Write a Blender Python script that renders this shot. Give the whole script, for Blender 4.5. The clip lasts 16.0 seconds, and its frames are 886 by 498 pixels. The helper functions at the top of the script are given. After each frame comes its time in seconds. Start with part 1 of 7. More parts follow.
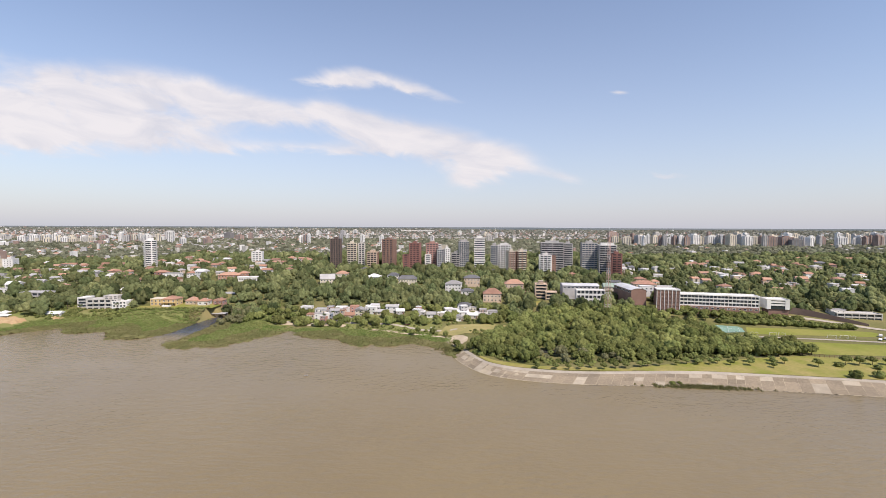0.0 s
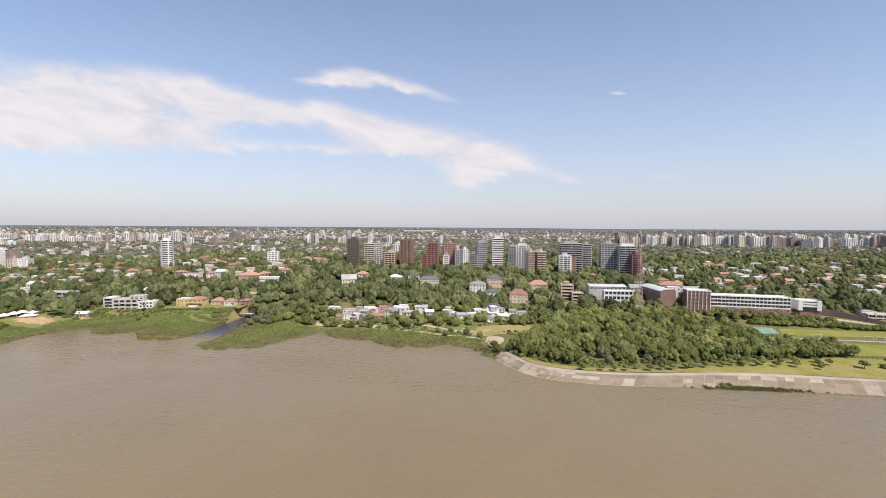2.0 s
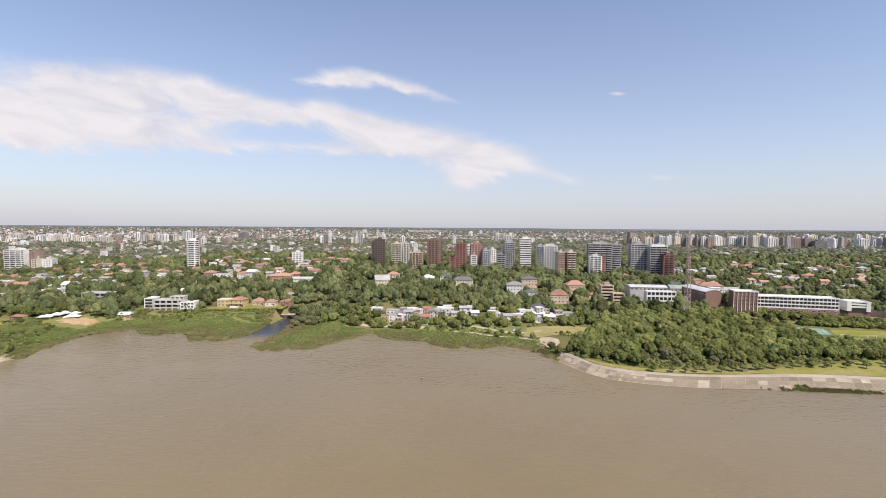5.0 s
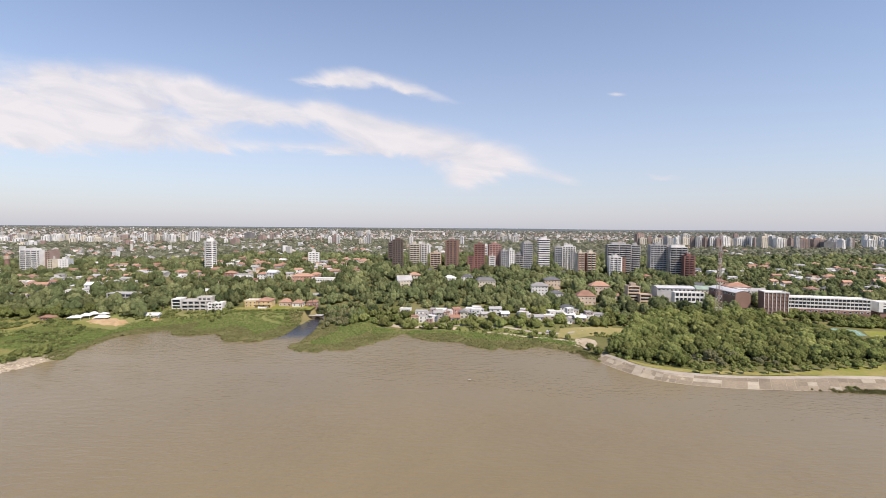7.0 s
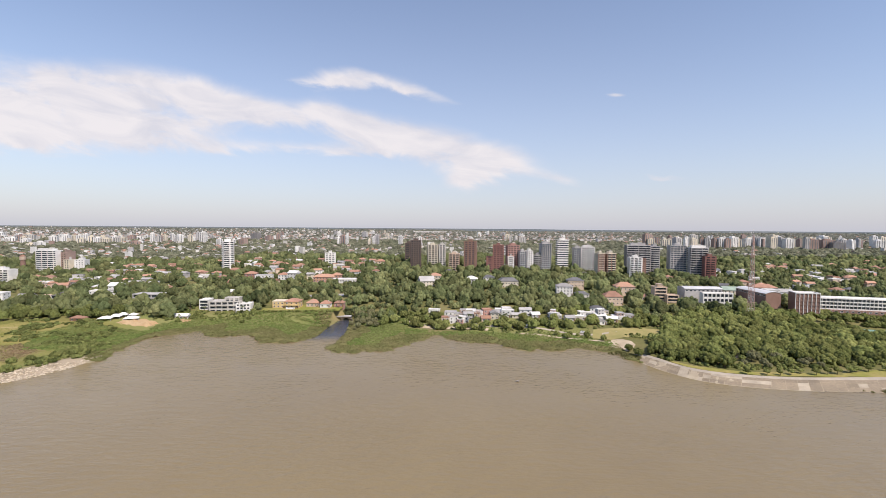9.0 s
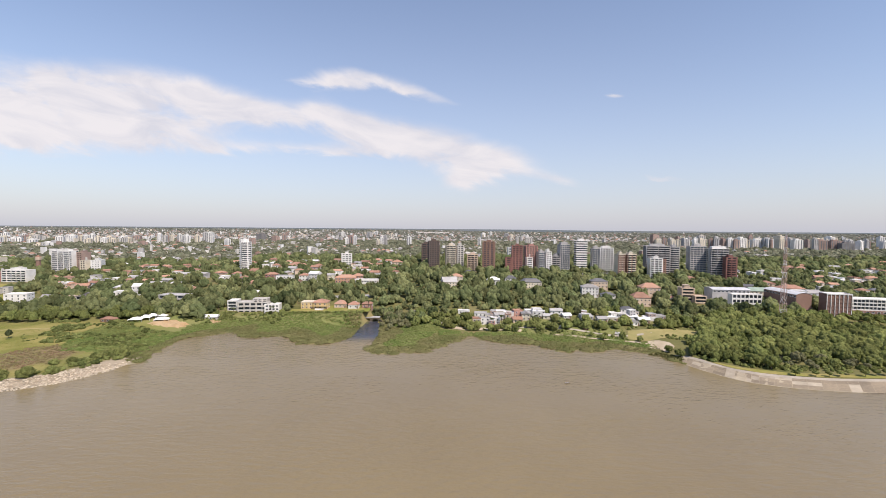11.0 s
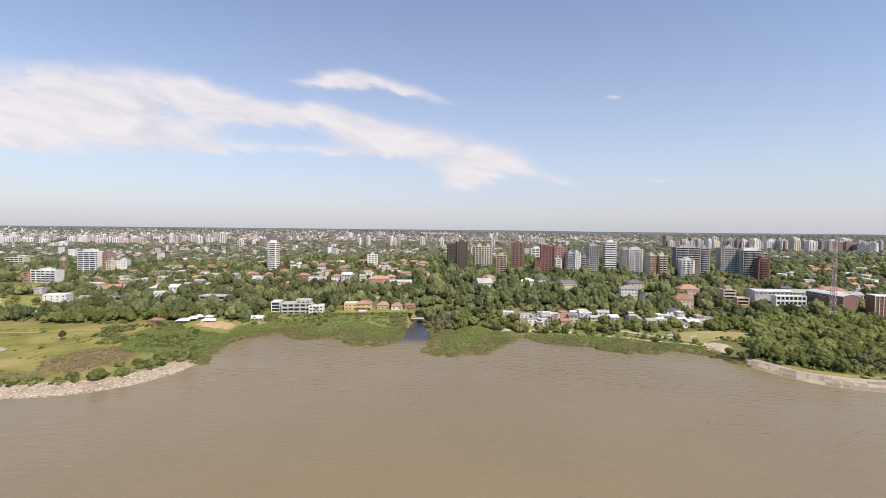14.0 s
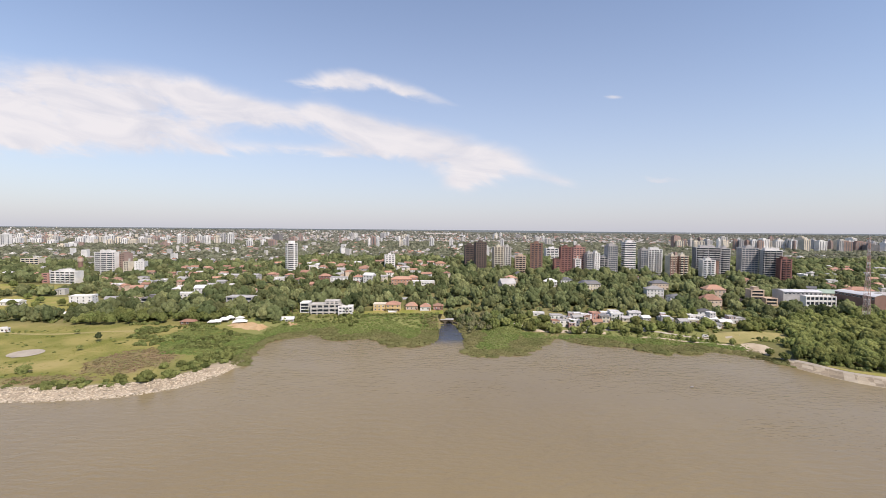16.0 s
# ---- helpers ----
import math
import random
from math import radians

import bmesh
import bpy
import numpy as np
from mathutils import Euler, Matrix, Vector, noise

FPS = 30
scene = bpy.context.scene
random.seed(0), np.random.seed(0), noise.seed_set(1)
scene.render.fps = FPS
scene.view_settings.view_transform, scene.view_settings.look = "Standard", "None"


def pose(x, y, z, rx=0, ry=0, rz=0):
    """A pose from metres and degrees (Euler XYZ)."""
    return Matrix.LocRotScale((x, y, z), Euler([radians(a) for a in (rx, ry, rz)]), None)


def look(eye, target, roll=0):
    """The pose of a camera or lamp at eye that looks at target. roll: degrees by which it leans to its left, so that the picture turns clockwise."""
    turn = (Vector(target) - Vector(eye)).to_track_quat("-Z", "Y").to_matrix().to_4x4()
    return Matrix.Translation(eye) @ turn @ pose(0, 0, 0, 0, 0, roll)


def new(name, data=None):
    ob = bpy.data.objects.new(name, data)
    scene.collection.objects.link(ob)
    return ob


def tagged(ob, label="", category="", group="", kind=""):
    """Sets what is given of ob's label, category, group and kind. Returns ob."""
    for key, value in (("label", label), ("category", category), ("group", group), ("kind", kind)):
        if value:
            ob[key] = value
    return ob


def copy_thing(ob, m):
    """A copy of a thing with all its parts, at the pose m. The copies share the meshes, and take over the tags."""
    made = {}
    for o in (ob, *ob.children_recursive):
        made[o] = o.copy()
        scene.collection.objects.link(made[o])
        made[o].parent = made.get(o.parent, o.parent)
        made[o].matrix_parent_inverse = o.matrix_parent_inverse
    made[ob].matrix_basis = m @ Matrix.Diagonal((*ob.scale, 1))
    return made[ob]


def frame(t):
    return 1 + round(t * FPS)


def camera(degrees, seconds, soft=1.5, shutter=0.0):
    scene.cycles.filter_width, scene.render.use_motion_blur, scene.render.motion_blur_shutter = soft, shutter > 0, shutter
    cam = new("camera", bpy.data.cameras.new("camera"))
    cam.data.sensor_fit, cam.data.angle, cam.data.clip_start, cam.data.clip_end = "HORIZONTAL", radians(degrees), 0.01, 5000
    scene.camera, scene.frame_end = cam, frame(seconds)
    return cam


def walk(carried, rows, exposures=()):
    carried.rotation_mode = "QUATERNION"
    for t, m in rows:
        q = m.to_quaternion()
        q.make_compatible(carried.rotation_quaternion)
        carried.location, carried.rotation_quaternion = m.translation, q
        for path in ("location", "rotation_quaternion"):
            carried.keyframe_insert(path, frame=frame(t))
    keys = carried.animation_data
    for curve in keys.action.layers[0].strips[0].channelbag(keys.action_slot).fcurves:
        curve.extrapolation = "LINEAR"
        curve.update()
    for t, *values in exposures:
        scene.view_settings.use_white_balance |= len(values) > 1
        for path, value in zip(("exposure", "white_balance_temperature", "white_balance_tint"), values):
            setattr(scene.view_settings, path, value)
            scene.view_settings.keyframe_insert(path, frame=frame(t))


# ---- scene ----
cam = camera(90.0, 16.0, soft=0.55)
METRES, EYE, TILT, LEAN, TURN = 220.0, 86.2, -2.9, -0.2, 0.0
EXPOSURE = 0.22
ROWS = [
    (0.0, 0.0, 0.0, 0.0, -0.0, 0.0, 0.0),
    (0.5, -0.0312, 0.0018, 0.0, -0.04, -0.01, -0.02),
    (1.0, -0.0622, 0.0034, 0.0004, -0.07, -0.0, -0.06),
    (1.5, -0.0938, 0.0048, 0.0007, -0.09, 0.01, -0.07),
    (2.0, -0.124, 0.0066, 0.0007, -0.13, 0.04, -0.11),
    (2.5, -0.1543, 0.0082, 0.0008, -0.16, 0.04, -0.11),
    (3.0, -0.1856, 0.0097, 0.001, -0.17, 0.05, -0.11),
    (3.5, -0.2162, 0.0117, 0.001, -0.2, 0.06, -0.12),
    (4.0, -0.2471, 0.0136, 0.0008, -0.21, 0.06, -0.13),
    (6.5, -0.4029, 0.0206, 0.0024, -0.33, 0.09, -0.16),
    (7.0, -0.4339, 0.0219, 0.0025, -0.36, 0.11, -0.18),
    (7.5, -0.465, 0.0236, 0.0023, -0.39, 0.14, -0.17),
    (8.0, -0.4963, 0.0252, 0.0023, -0.41, 0.15, -0.21),
    (8.5, -0.5269, 0.0266, 0.0025, -0.39, 0.15, -0.2),
    (9.0, -0.5577, 0.0284, 0.0027, -0.44, 0.17, -0.2),
    (11.5, -0.7183, 0.0372, 0.0035, -0.62, 0.25, -0.24),
    (12.0, -0.7499, 0.0388, 0.0037, -0.62, 0.27, -0.27),
    (12.5, -0.7807, 0.0405, 0.0033, -0.64, 0.28, -0.29),
    (13.0, -0.812, 0.0423, 0.0034, -0.63, 0.28, -0.32),
    (13.5, -0.8434, 0.0437, 0.0039, -0.65, 0.3, -0.34),
    (14.0, -0.8742, 0.0455, 0.0043, -0.67, 0.33, -0.33),
    (14.5, -0.9054, 0.0475, 0.0046, -0.67, 0.33, -0.3),
    (15.0, -0.9361, 0.0494, 0.0045, -0.71, 0.35, -0.31),
    (15.5, -0.9676, 0.0514, 0.0052, -0.7, 0.34, -0.29),
    (16.0, -0.9985, 0.0533, 0.0055, -0.71, 0.35, -0.26),
]
walk(cam, [(t, pose(0, 0, EYE, TILT, LEAN, TURN) @ pose(METRES * x, METRES * y, METRES * z, 90 + pitch, roll, yaw)) for t, x, y, z, yaw, pitch, roll in ROWS],
     exposures=((0.0, EXPOSURE, 7000, 17), (16.0, EXPOSURE, 7000, 17)))

# ---- sky, clouds and sun ----
SUN_TO = Vector((0.52, -0.70, 1.15)).normalized()


def build_world():
    world = bpy.data.worlds.new("sky")
    scene.world = world
    world.use_nodes = True
    nt = world.node_tree
    nt.nodes.clear()
    lk = nt.links.new

    def put(value, socket):
        if isinstance(value, (int, float)):
            socket.default_value = value
        else:
            lk(value, socket)

    def math_(op, a, b=0.0, c=0.0):
        n = nt.nodes.new("ShaderNodeMath")
        n.operation = op
        put(a, n.inputs[0]), put(b, n.inputs[1]), put(c, n.inputs[2])
        return n.outputs[0]

    tc = nt.nodes.new("ShaderNodeTexCoord")
    sep = nt.nodes.new("ShaderNodeSeparateXYZ")
    lk(tc.outputs["Generated"], sep.inputs[0])
    depth = math_("MAXIMUM", math_("ABSOLUTE", sep.outputs[1]), 0.05)
    u, v = math_("DIVIDE", sep.outputs[0], depth), math_("DIVIDE", sep.outputs[2], depth)

    def streaks(su, sv, lean, scale, detail, distortion, shift):
        comb = nt.nodes.new("ShaderNodeCombineXYZ")
        put(math_("MULTIPLY", u, su), comb.inputs[0])
        put(math_("MULTIPLY_ADD", v, sv, math_("MULTIPLY", u, lean)), comb.inputs[1])
        put(shift, comb.inputs[2])
        n = nt.nodes.new("ShaderNodeTexNoise")
        n.inputs["Scale"].default_value, n.inputs["Detail"].default_value = scale, detail
        n.inputs["Roughness"].default_value, n.inputs["Distortion"].default_value = 0.58, distortion
        lk(comb.outputs[0], n.inputs["Vector"])
        return n.outputs[0]

    fine = streaks(1.0, 2.4, 0.45, 6.5, 10.0, 0.7, 0.3)
    broad = streaks(1.0, 2.2, 0.5, 2.2, 3.0, 0.3, 4.1)
    wu = math_("MULTIPLY_ADD", math_("SUBTRACT", broad, 0.5), 0.09, u)
    wv = math_("MULTIPLY_ADD", math_("SUBTRACT", fine, 0.5), 0.055, v)
    total = 0.0
    # centre u, v; half-length, half-height; lean in degrees; weight
    for cu, cv, a, b, lean, weight in (
            (-0.98, 0.245, 0.17, 0.062, 0, 1.3), (-0.74, 0.305, 0.20, 0.050, -4, 1.35), (-0.72, 0.215, 0.26, 0.046, -2, 1.30), (-0.50, 0.282, 0.13, 0.034, -14, 1.10),
            (-0.38, 0.250, 0.12, 0.022, -8, 0.95), (-0.28, 0.258, 0.05, 0.024, 0, 0.85), (-0.17, 0.220, 0.09, 0.034, -12, 1.1), (-0.03, 0.192, 0.12, 0.036, -12, 1.15), (0.12, 0.155, 0.11, 0.038, -14, 1.15),
            (0.07, 0.118, 0.06, 0.034, 20, 0.90), (-0.32, 0.172, 0.20, 0.014, -1, 0.85), (-0.20, 0.325, 0.10, 0.023, -2, 1.05), (-0.06, 0.302, 0.10, 0.012, -14, 0.80), (-0.30, 0.318, 0.06, 0.008, 4, 0.6),
            (0.39, 0.298, 0.022, 0.006, 0, 0.75), (0.50, 0.119, 0.05, 0.006, -4, 0.6), (0.27, 0.115, 0.05, 0.012, -12, 0.6), (-0.99, 0.375, 0.06, 0.022, -20, 0.3)):
        co, si = math.cos(math.radians(lean)), math.sin(math.radians(lean))
        du, dv = math_("SUBTRACT", wu, cu), math_("SUBTRACT", wv, cv)
        along = math_("MULTIPLY_ADD", du, co / a, math_("MULTIPLY", dv, si / a))
        across = math_("MULTIPLY_ADD", dv, co / b, math_("MULTIPLY", du, -si / b))
        q = math_("MULTIPLY_ADD", along, along, math_("MULTIPLY", across, across))
        total = math_("MULTIPLY_ADD", math_("EXPONENT", math_("MULTIPLY", q, -0.9)), weight, total)
    chunk = streaks(1.0, 1.7, 0.35, 4.6, 5.0, 0.5, 12.3)
    total = math_("MULTIPLY", total, math_("MULTIPLY_ADD", math_("SUBTRACT", chunk, 0.5), 2.6, 1.05))
    grain = math_("MULTIPLY_ADD", math_("SUBTRACT", fine, 0.5), math_("MULTIPLY_ADD", total, 1.7, 0.30), total)
    ramp = nt.nodes.new("ShaderNodeMapRange")
    ramp.interpolation_type = "SMOOTHSTEP"
    lk(grain, ramp.inputs[0])
    ramp.inputs[1].default_value, ramp.inputs[2].default_value = 0.20, 1.25
    ramp.inputs[3].default_value, ramp.inputs[4].default_value = 0.0, 0.92
    cover = ramp.outputs[0]
    # thin white haze towards the horizon
    veil = math_("MULTIPLY", math_("EXPONENT", math_("MULTIPLY", math_("MAXIMUM", v, 0.0), -3.7)), 0.90)
    sky = nt.nodes.new("ShaderNodeTexSky")
    sky.sky_type, sky.sun_disc = "NISHITA", False
    sky.sun_elevation = math.asin(SUN_TO.z)
    sky.sun_rotation = math.atan2(SUN_TO.x, SUN_TO.y)
    sky.air_density, sky.dust_density, sky.ozone_density, sky.altitude = 1.0, 0.5, 3.0, 50
    mix1, mix2 = nt.nodes.new("ShaderNodeMixRGB"), nt.nodes.new("ShaderNodeMixRGB")
    lk(veil, mix1.inputs[0]), lk(sky.outputs[0], mix1.inputs[1])
    mix1.inputs[2].default_value = HAZE
    lk(cover, mix2.inputs[0]), lk(mix1.outputs[0], mix2.inputs[1])
    # grey undersides of the cloud
    folds = streaks(1.0, 3.4, 0.55, 5.0, 6.0, 0.9, 8.7)
    fold_ramp, tint = nt.nodes.new("ShaderNodeMapRange"), nt.nodes.new("ShaderNodeMixRGB")
    lk(folds, fold_ramp.inputs[0])
    fold_ramp.inputs[1].default_value, fold_ramp.inputs[2].default_value = 0.40, 0.66
    lk(fold_ramp.outputs[0], tint.inputs[0])
    tint.inputs[1].default_value, tint.inputs[2].default_value = CLOUD, CLOUD_SHADE
    lk(tint.outputs[0], mix2.inputs[2])
    bg, out = nt.nodes.new("ShaderNodeBackground"), nt.nodes.new("ShaderNodeOutputWorld")
    bg.inputs[1].default_value = SKY_STRENGTH
    lk(mix2.outputs[0], bg.inputs[0]), lk(bg.outputs[0], out.inputs[0])


SKY_STRENGTH = 0.155
HAZE, CLOUD, CLOUD_SHADE = (2.80, 3.12, 3.75, 1), (4.62, 4.74, 4.98, 1), (3.75, 4.00, 4.50, 1)
build_world()
sun = new("sun", bpy.data.lights.new("sun", "SUN"))
sun.data.energy, sun.data.angle, sun.data.color = 4.4, radians(0.6), (1.0, 0.95, 0.87)
sun.matrix_world = look(SUN_TO * 500, (0, 0, 0))

# ---- materials ----
MATS = {}


def mat(name, col, rough=0.8, var=0.2, coarse=0.15, fine=2.0, bump=0.15, metal=0.0, rand=0.0, leaf=False, second=None, ior=1.45, island=0.0, tone=False):
    """A surface with two scales of variation; rand varies it from object to object, island from piece to piece."""
    m = bpy.data.materials.new(name)
    m.use_nodes = True
    nt = m.node_tree
    nt.nodes.clear()
    lk = nt.links.new
    out = nt.nodes.new("ShaderNodeOutputMaterial")
    geo = nt.nodes.new("ShaderNodeNewGeometry")

    def noise_(scale, detail):
        n = nt.nodes.new("ShaderNodeTexNoise")
        n.inputs["Scale"].default_value, n.inputs["Detail"].default_value = scale, detail
        lk(geo.outputs["Position"], n.inputs["Vector"])
        return n.outputs[0]

    def math_(op, a, b, c=0.0):
        n = nt.nodes.new("ShaderNodeMath")
        n.operation = op
        for i, val in enumerate((a, b, c)):
            if isinstance(val, (int, float)):
                n.inputs[i].default_value = val
            else:
                lk(val, n.inputs[i])
        return n.outputs[0]

    big, small = noise_(coarse, 3.0), noise_(fine, 4.0)
    mix = nt.nodes.new("ShaderNodeMixRGB")
    two = second or [c * 0.8 for c in col]
    mix.inputs[1].default_value, mix.inputs[2].default_value = (*col, 1), (*two, 1)
    ramp = nt.nodes.new("ShaderNodeMapRange")
    lk(big, ramp.inputs[0])
    ramp.inputs[1].default_value, ramp.inputs[2].default_value = 0.35, 0.65
    if tone:
        at = nt.nodes.new("ShaderNodeAttribute")
        at.attribute_name = "tone"
        lk(math_("MULTIPLY_ADD", at.outputs["Fac"], 0.75, math_("MULTIPLY", ramp.outputs[0], 0.25)), mix.inputs[0])
    else:
        lk(ramp.outputs[0], mix.inputs[0])
    amount = math_("MULTIPLY_ADD", math_("SUBTRACT", small, 0.5), 2 * var, 1.0)
    if tone:
        amount = math_("MULTIPLY", amount, math_("MULTIPLY_ADD", math_("FRACT", math_("MULTIPLY", at.outputs["Fac"], 7.31), 0.0), 0.75, 0.62))
    if rand:
        info = nt.nodes.new("ShaderNodeObjectInfo")
        amount = math_("MULTIPLY", amount, math_("MULTIPLY_ADD", math_("SUBTRACT", info.outputs["Random"], 0.5), 2 * rand, 1.0))
    if island:
        amount = math_("MULTIPLY", amount, math_("MULTIPLY_ADD", math_("SUBTRACT", geo.outputs["Random Per Island"], 0.5), 2 * island, 1.0))
    hue = nt.nodes.new("ShaderNodeVectorMath")
    hue.operation = "SCALE"
    lk(mix.outputs[0], hue.inputs[0]), lk(amount, hue.inputs["Scale"])
    if leaf:
        a, b, add = nt.nodes.new("ShaderNodeBsdfDiffuse"), nt.nodes.new("ShaderNodeBsdfTranslucent"), nt.nodes.new("ShaderNodeMixShader")
        lk(hue.outputs[0], a.inputs[0]), lk(hue.outputs[0], b.inputs[0])
        add.inputs[0].default_value = 0.34
        bn = nt.nodes.new("ShaderNodeBump")
        bn.inputs["Strength"].default_value, bn.inputs["Distance"].default_value = bump, 0.9 / fine
        lk(small, bn.inputs["Height"]), lk(bn.outputs[0], a.inputs["Normal"])
        lk(a.outputs[0], add.inputs[1]), lk(b.outputs[0], add.inputs[2]), lk(add.outputs[0], out.inputs[0])
    else:
        p = nt.nodes.new("ShaderNodeBsdfPrincipled")
        lk(hue.outputs[0], p.inputs["Base Color"])
        p.inputs["Roughness"].default_value, p.inputs["Metallic"].default_value, p.inputs["IOR"].default_value = rough, metal, ior
        if rough > 0.92:
            p.inputs["Specular IOR Level"].default_value = 0.12
        if bump:
            bn = nt.nodes.new("ShaderNodeBump")
            bn.inputs["Strength"].default_value, bn.inputs["Distance"].default_value = bump, 0.2
            lk(small, bn.inputs["Height"]), lk(bn.outputs[0], p.inputs["Normal"])
        lk(p.outputs[0], out.inputs[0])
    MATS[name] = m
    return m


def water_material():
    m = mat("river_water", (0.196, 0.151, 0.084), 0.16, 0.05, 0.006, 0.05, 0, second=(0.216, 0.167, 0.090), ior=1.33)
    nt = m.node_tree
    lk = nt.links.new
    p = next(n for n in nt.nodes if n.type == "BSDF_PRINCIPLED")
    geo = next(n for n in nt.nodes if n.type == "NEW_GEOMETRY")
    heights = []
    for turn, stretch, scale, detail in ((0.25, 0.30, 0.75, 4.0), (0.12, 0.50, 0.33, 3.0), (0.0, 0.5, 0.02, 2.0)):
        mp = nt.nodes.new("ShaderNodeMapping")
        mp.inputs["Rotation"].default_value = (0, 0, turn)
        mp.inputs["Scale"].default_value = (stretch, 1, 1)
        n = nt.nodes.new("ShaderNodeTexNoise")
        n.inputs["Scale"].default_value, n.inputs["Detail"].default_value = scale, detail
        lk(geo.outputs["Position"], mp.inputs[0]), lk(mp.outputs[0], n.inputs["Vector"])
        heights.append(n.outputs[0])
    # clearer, darker water at the stream mouth, reflected sky blue put into its colour
    away = nt.nodes.new("ShaderNodeVectorMath")
    away.operation = "DISTANCE"
    lk(geo.outputs["Position"], away.inputs[0])
    away.inputs[1].default_value = (-210, 398, 0)
    ragged = nt.nodes.new("ShaderNodeMath")
    ragged.operation = "MULTIPLY_ADD"
    lk(heights[2], ragged.inputs[0])
    ragged.inputs[1].default_value = 40
    lk(away.outputs["Value"], ragged.inputs[2])
    stream_tint = nt.nodes.new("ShaderNodeMapRange")
    lk(ragged.outputs[0], stream_tint.inputs[0])
    stream_tint.inputs[1].default_value, stream_tint.inputs[2].default_value = 62, 88
    stream_tint.inputs[3].default_value, stream_tint.inputs[4].default_value = 1.0, 0.0
    blend = nt.nodes.new("ShaderNodeMixRGB")
    lk(p.inputs["Base Color"].links[0].from_socket, blend.inputs[1])
    blend.inputs[2].default_value = (0.050, 0.055, 0.072, 1)
    lk(stream_tint.outputs[0], blend.inputs[0]), lk(blend.outputs[0], p.inputs["Base Color"])
    sway = nt.nodes.new("ShaderNodeMath")
    sway.operation = "MULTIPLY_ADD"
    lk(heights[1], sway.inputs[0])
    sway.inputs[1].default_value = 1.9
    lk(heights[0], sway.inputs[2])
    calm = nt.nodes.new("ShaderNodeMapRange")
    lk(heights[2], calm.inputs[0])
    calm.inputs[1].default_value, calm.inputs[2].default_value = 0.35, 0.65
    calm.inputs[3].default_value, calm.inputs[4].default_value = 0.28, 0.64
    bn = nt.nodes.new("ShaderNodeBump")
    bn.inputs["Distance"].default_value = 0.5
    lk(calm.outputs[0], bn.inputs["Strength"]), lk(sway.outputs[0], bn.inputs["Height"]), lk(bn.outputs[0], p.inputs["Normal"])
    return m


WATER = water_material()
mat("trunk_bark", (0.11, 0.08, 0.055), 0.9, 0.3)
mat("leaf", (0.152, 0.182, 0.062), var=0.5, coarse=0.06, fine=1.3, bump=0.9, leaf=True, second=(0.208, 0.224, 0.080), rand=0.30, island=0.22)
mat("leaf_wood", (0.112, 0.147, 0.066), var=0.55, coarse=0.045, fine=0.9, bump=1.0, leaf=True, second=(0.218, 0.228, 0.104), island=0.22, tone=True)
mat("leaf_grove", (0.150, 0.184, 0.062), var=0.5, coarse=0.045, fine=1.1, bump=0.9, leaf=True, second=(0.226, 0.236, 0.086), island=0.22, tone=True)
# far foliage: distance haze put into these paler, greyer greens
mat("leaf_far_haze", (0.142, 0.158, 0.104), var=0.55, coarse=0.010, fine=0.35, bump=0.8, leaf=True, second=(0.225, 0.225, 0.158), island=0.22, tone=True)
mat("leaf_horizon_haze", (0.150, 0.160, 0.128), var=0.5, coarse=0.010, fine=0.12, bump=0.5, leaf=True, second=(0.210, 0.212, 0.175), island=0.22, tone=True)
mat("leaf_dark", (0.095, 0.115, 0.055), var=0.5, fine=1.3, bump=0.9, leaf=True, rand=0.2, island=0.22)
mat("leaf_grey", (0.190, 0.195, 0.105), var=0.45, fine=1.3, bump=0.9, leaf=True, second=(0.225, 0.218, 0.118), rand=0.2, island=0.2)
mat("leaf_bright", (0.19, 0.20, 0.050), var=0.45, fine=1.3, bump=0.9, leaf=True, rand=0.2, island=0.2)
mat("leaf_thicket", (0.128, 0.160, 0.055), var=0.5, coarse=0.05, fine=1.3, bump=0.9, leaf=True, second=(0.195, 0.208, 0.076), island=0.22, tone=True)
mat("reed", (0.212, 0.196, 0.090), var=0.4, coarse=0.06, fine=1.2, bump=0.7, leaf=True, second=(0.158, 0.168, 0.066), island=0.16)
mat("reed_green", (0.148, 0.202, 0.060), var=0.4, coarse=0.05, fine=1.2, bump=0.7, leaf=True, second=(0.190, 0.218, 0.076), island=0.18)
mat("dry_scrub", (0.330, 0.240, 0.150), var=0.3, coarse=0.1, fine=0.5, leaf=True, second=(0.255, 0.220, 0.110), island=0.2)
mat("grass_tuft", (0.33, 0.31, 0.10), var=0.3, coarse=0.03, fine=0.5, leaf=True, second=(0.25, 0.27, 0.08), island=0.2)
mat("lawn", (0.200, 0.212, 0.048), 0.95, 0.25, 0.07, 0.5, 0.2, second=(0.300, 0.250, 0.095))
mat("pitch_grass", (0.192, 0.212, 0.044), 0.95, 0.18, 0.04, 0.4, 0.2, second=(0.245, 0.235, 0.066))
mat("dry_grass", (0.32, 0.27, 0.12), 0.95, 0.2, 0.08, 0.8, 0.2, second=(0.25, 0.23, 0.09))
mat("sand", (0.50, 0.42, 0.31), 0.95, 0.2, 0.1, 0.8, 0.3, second=(0.40, 0.32, 0.22))
mat("orange_soil", (0.42, 0.31, 0.185), 0.95, 0.25, 0.1, 0.8, 0.4, second=(0.36, 0.24, 0.13))
mat("path_concrete", (0.40, 0.35, 0.28), 0.9, 0.12, 0.1, 1.0, 0.1)
mat("asphalt", (0.10, 0.10, 0.10), 0.9, 0.15, 0.1, 2.0, 0.1)
mat("court_green", (0.19, 0.32, 0.25), 0.85, 0.1, 0.1, 1.0, 0.05)
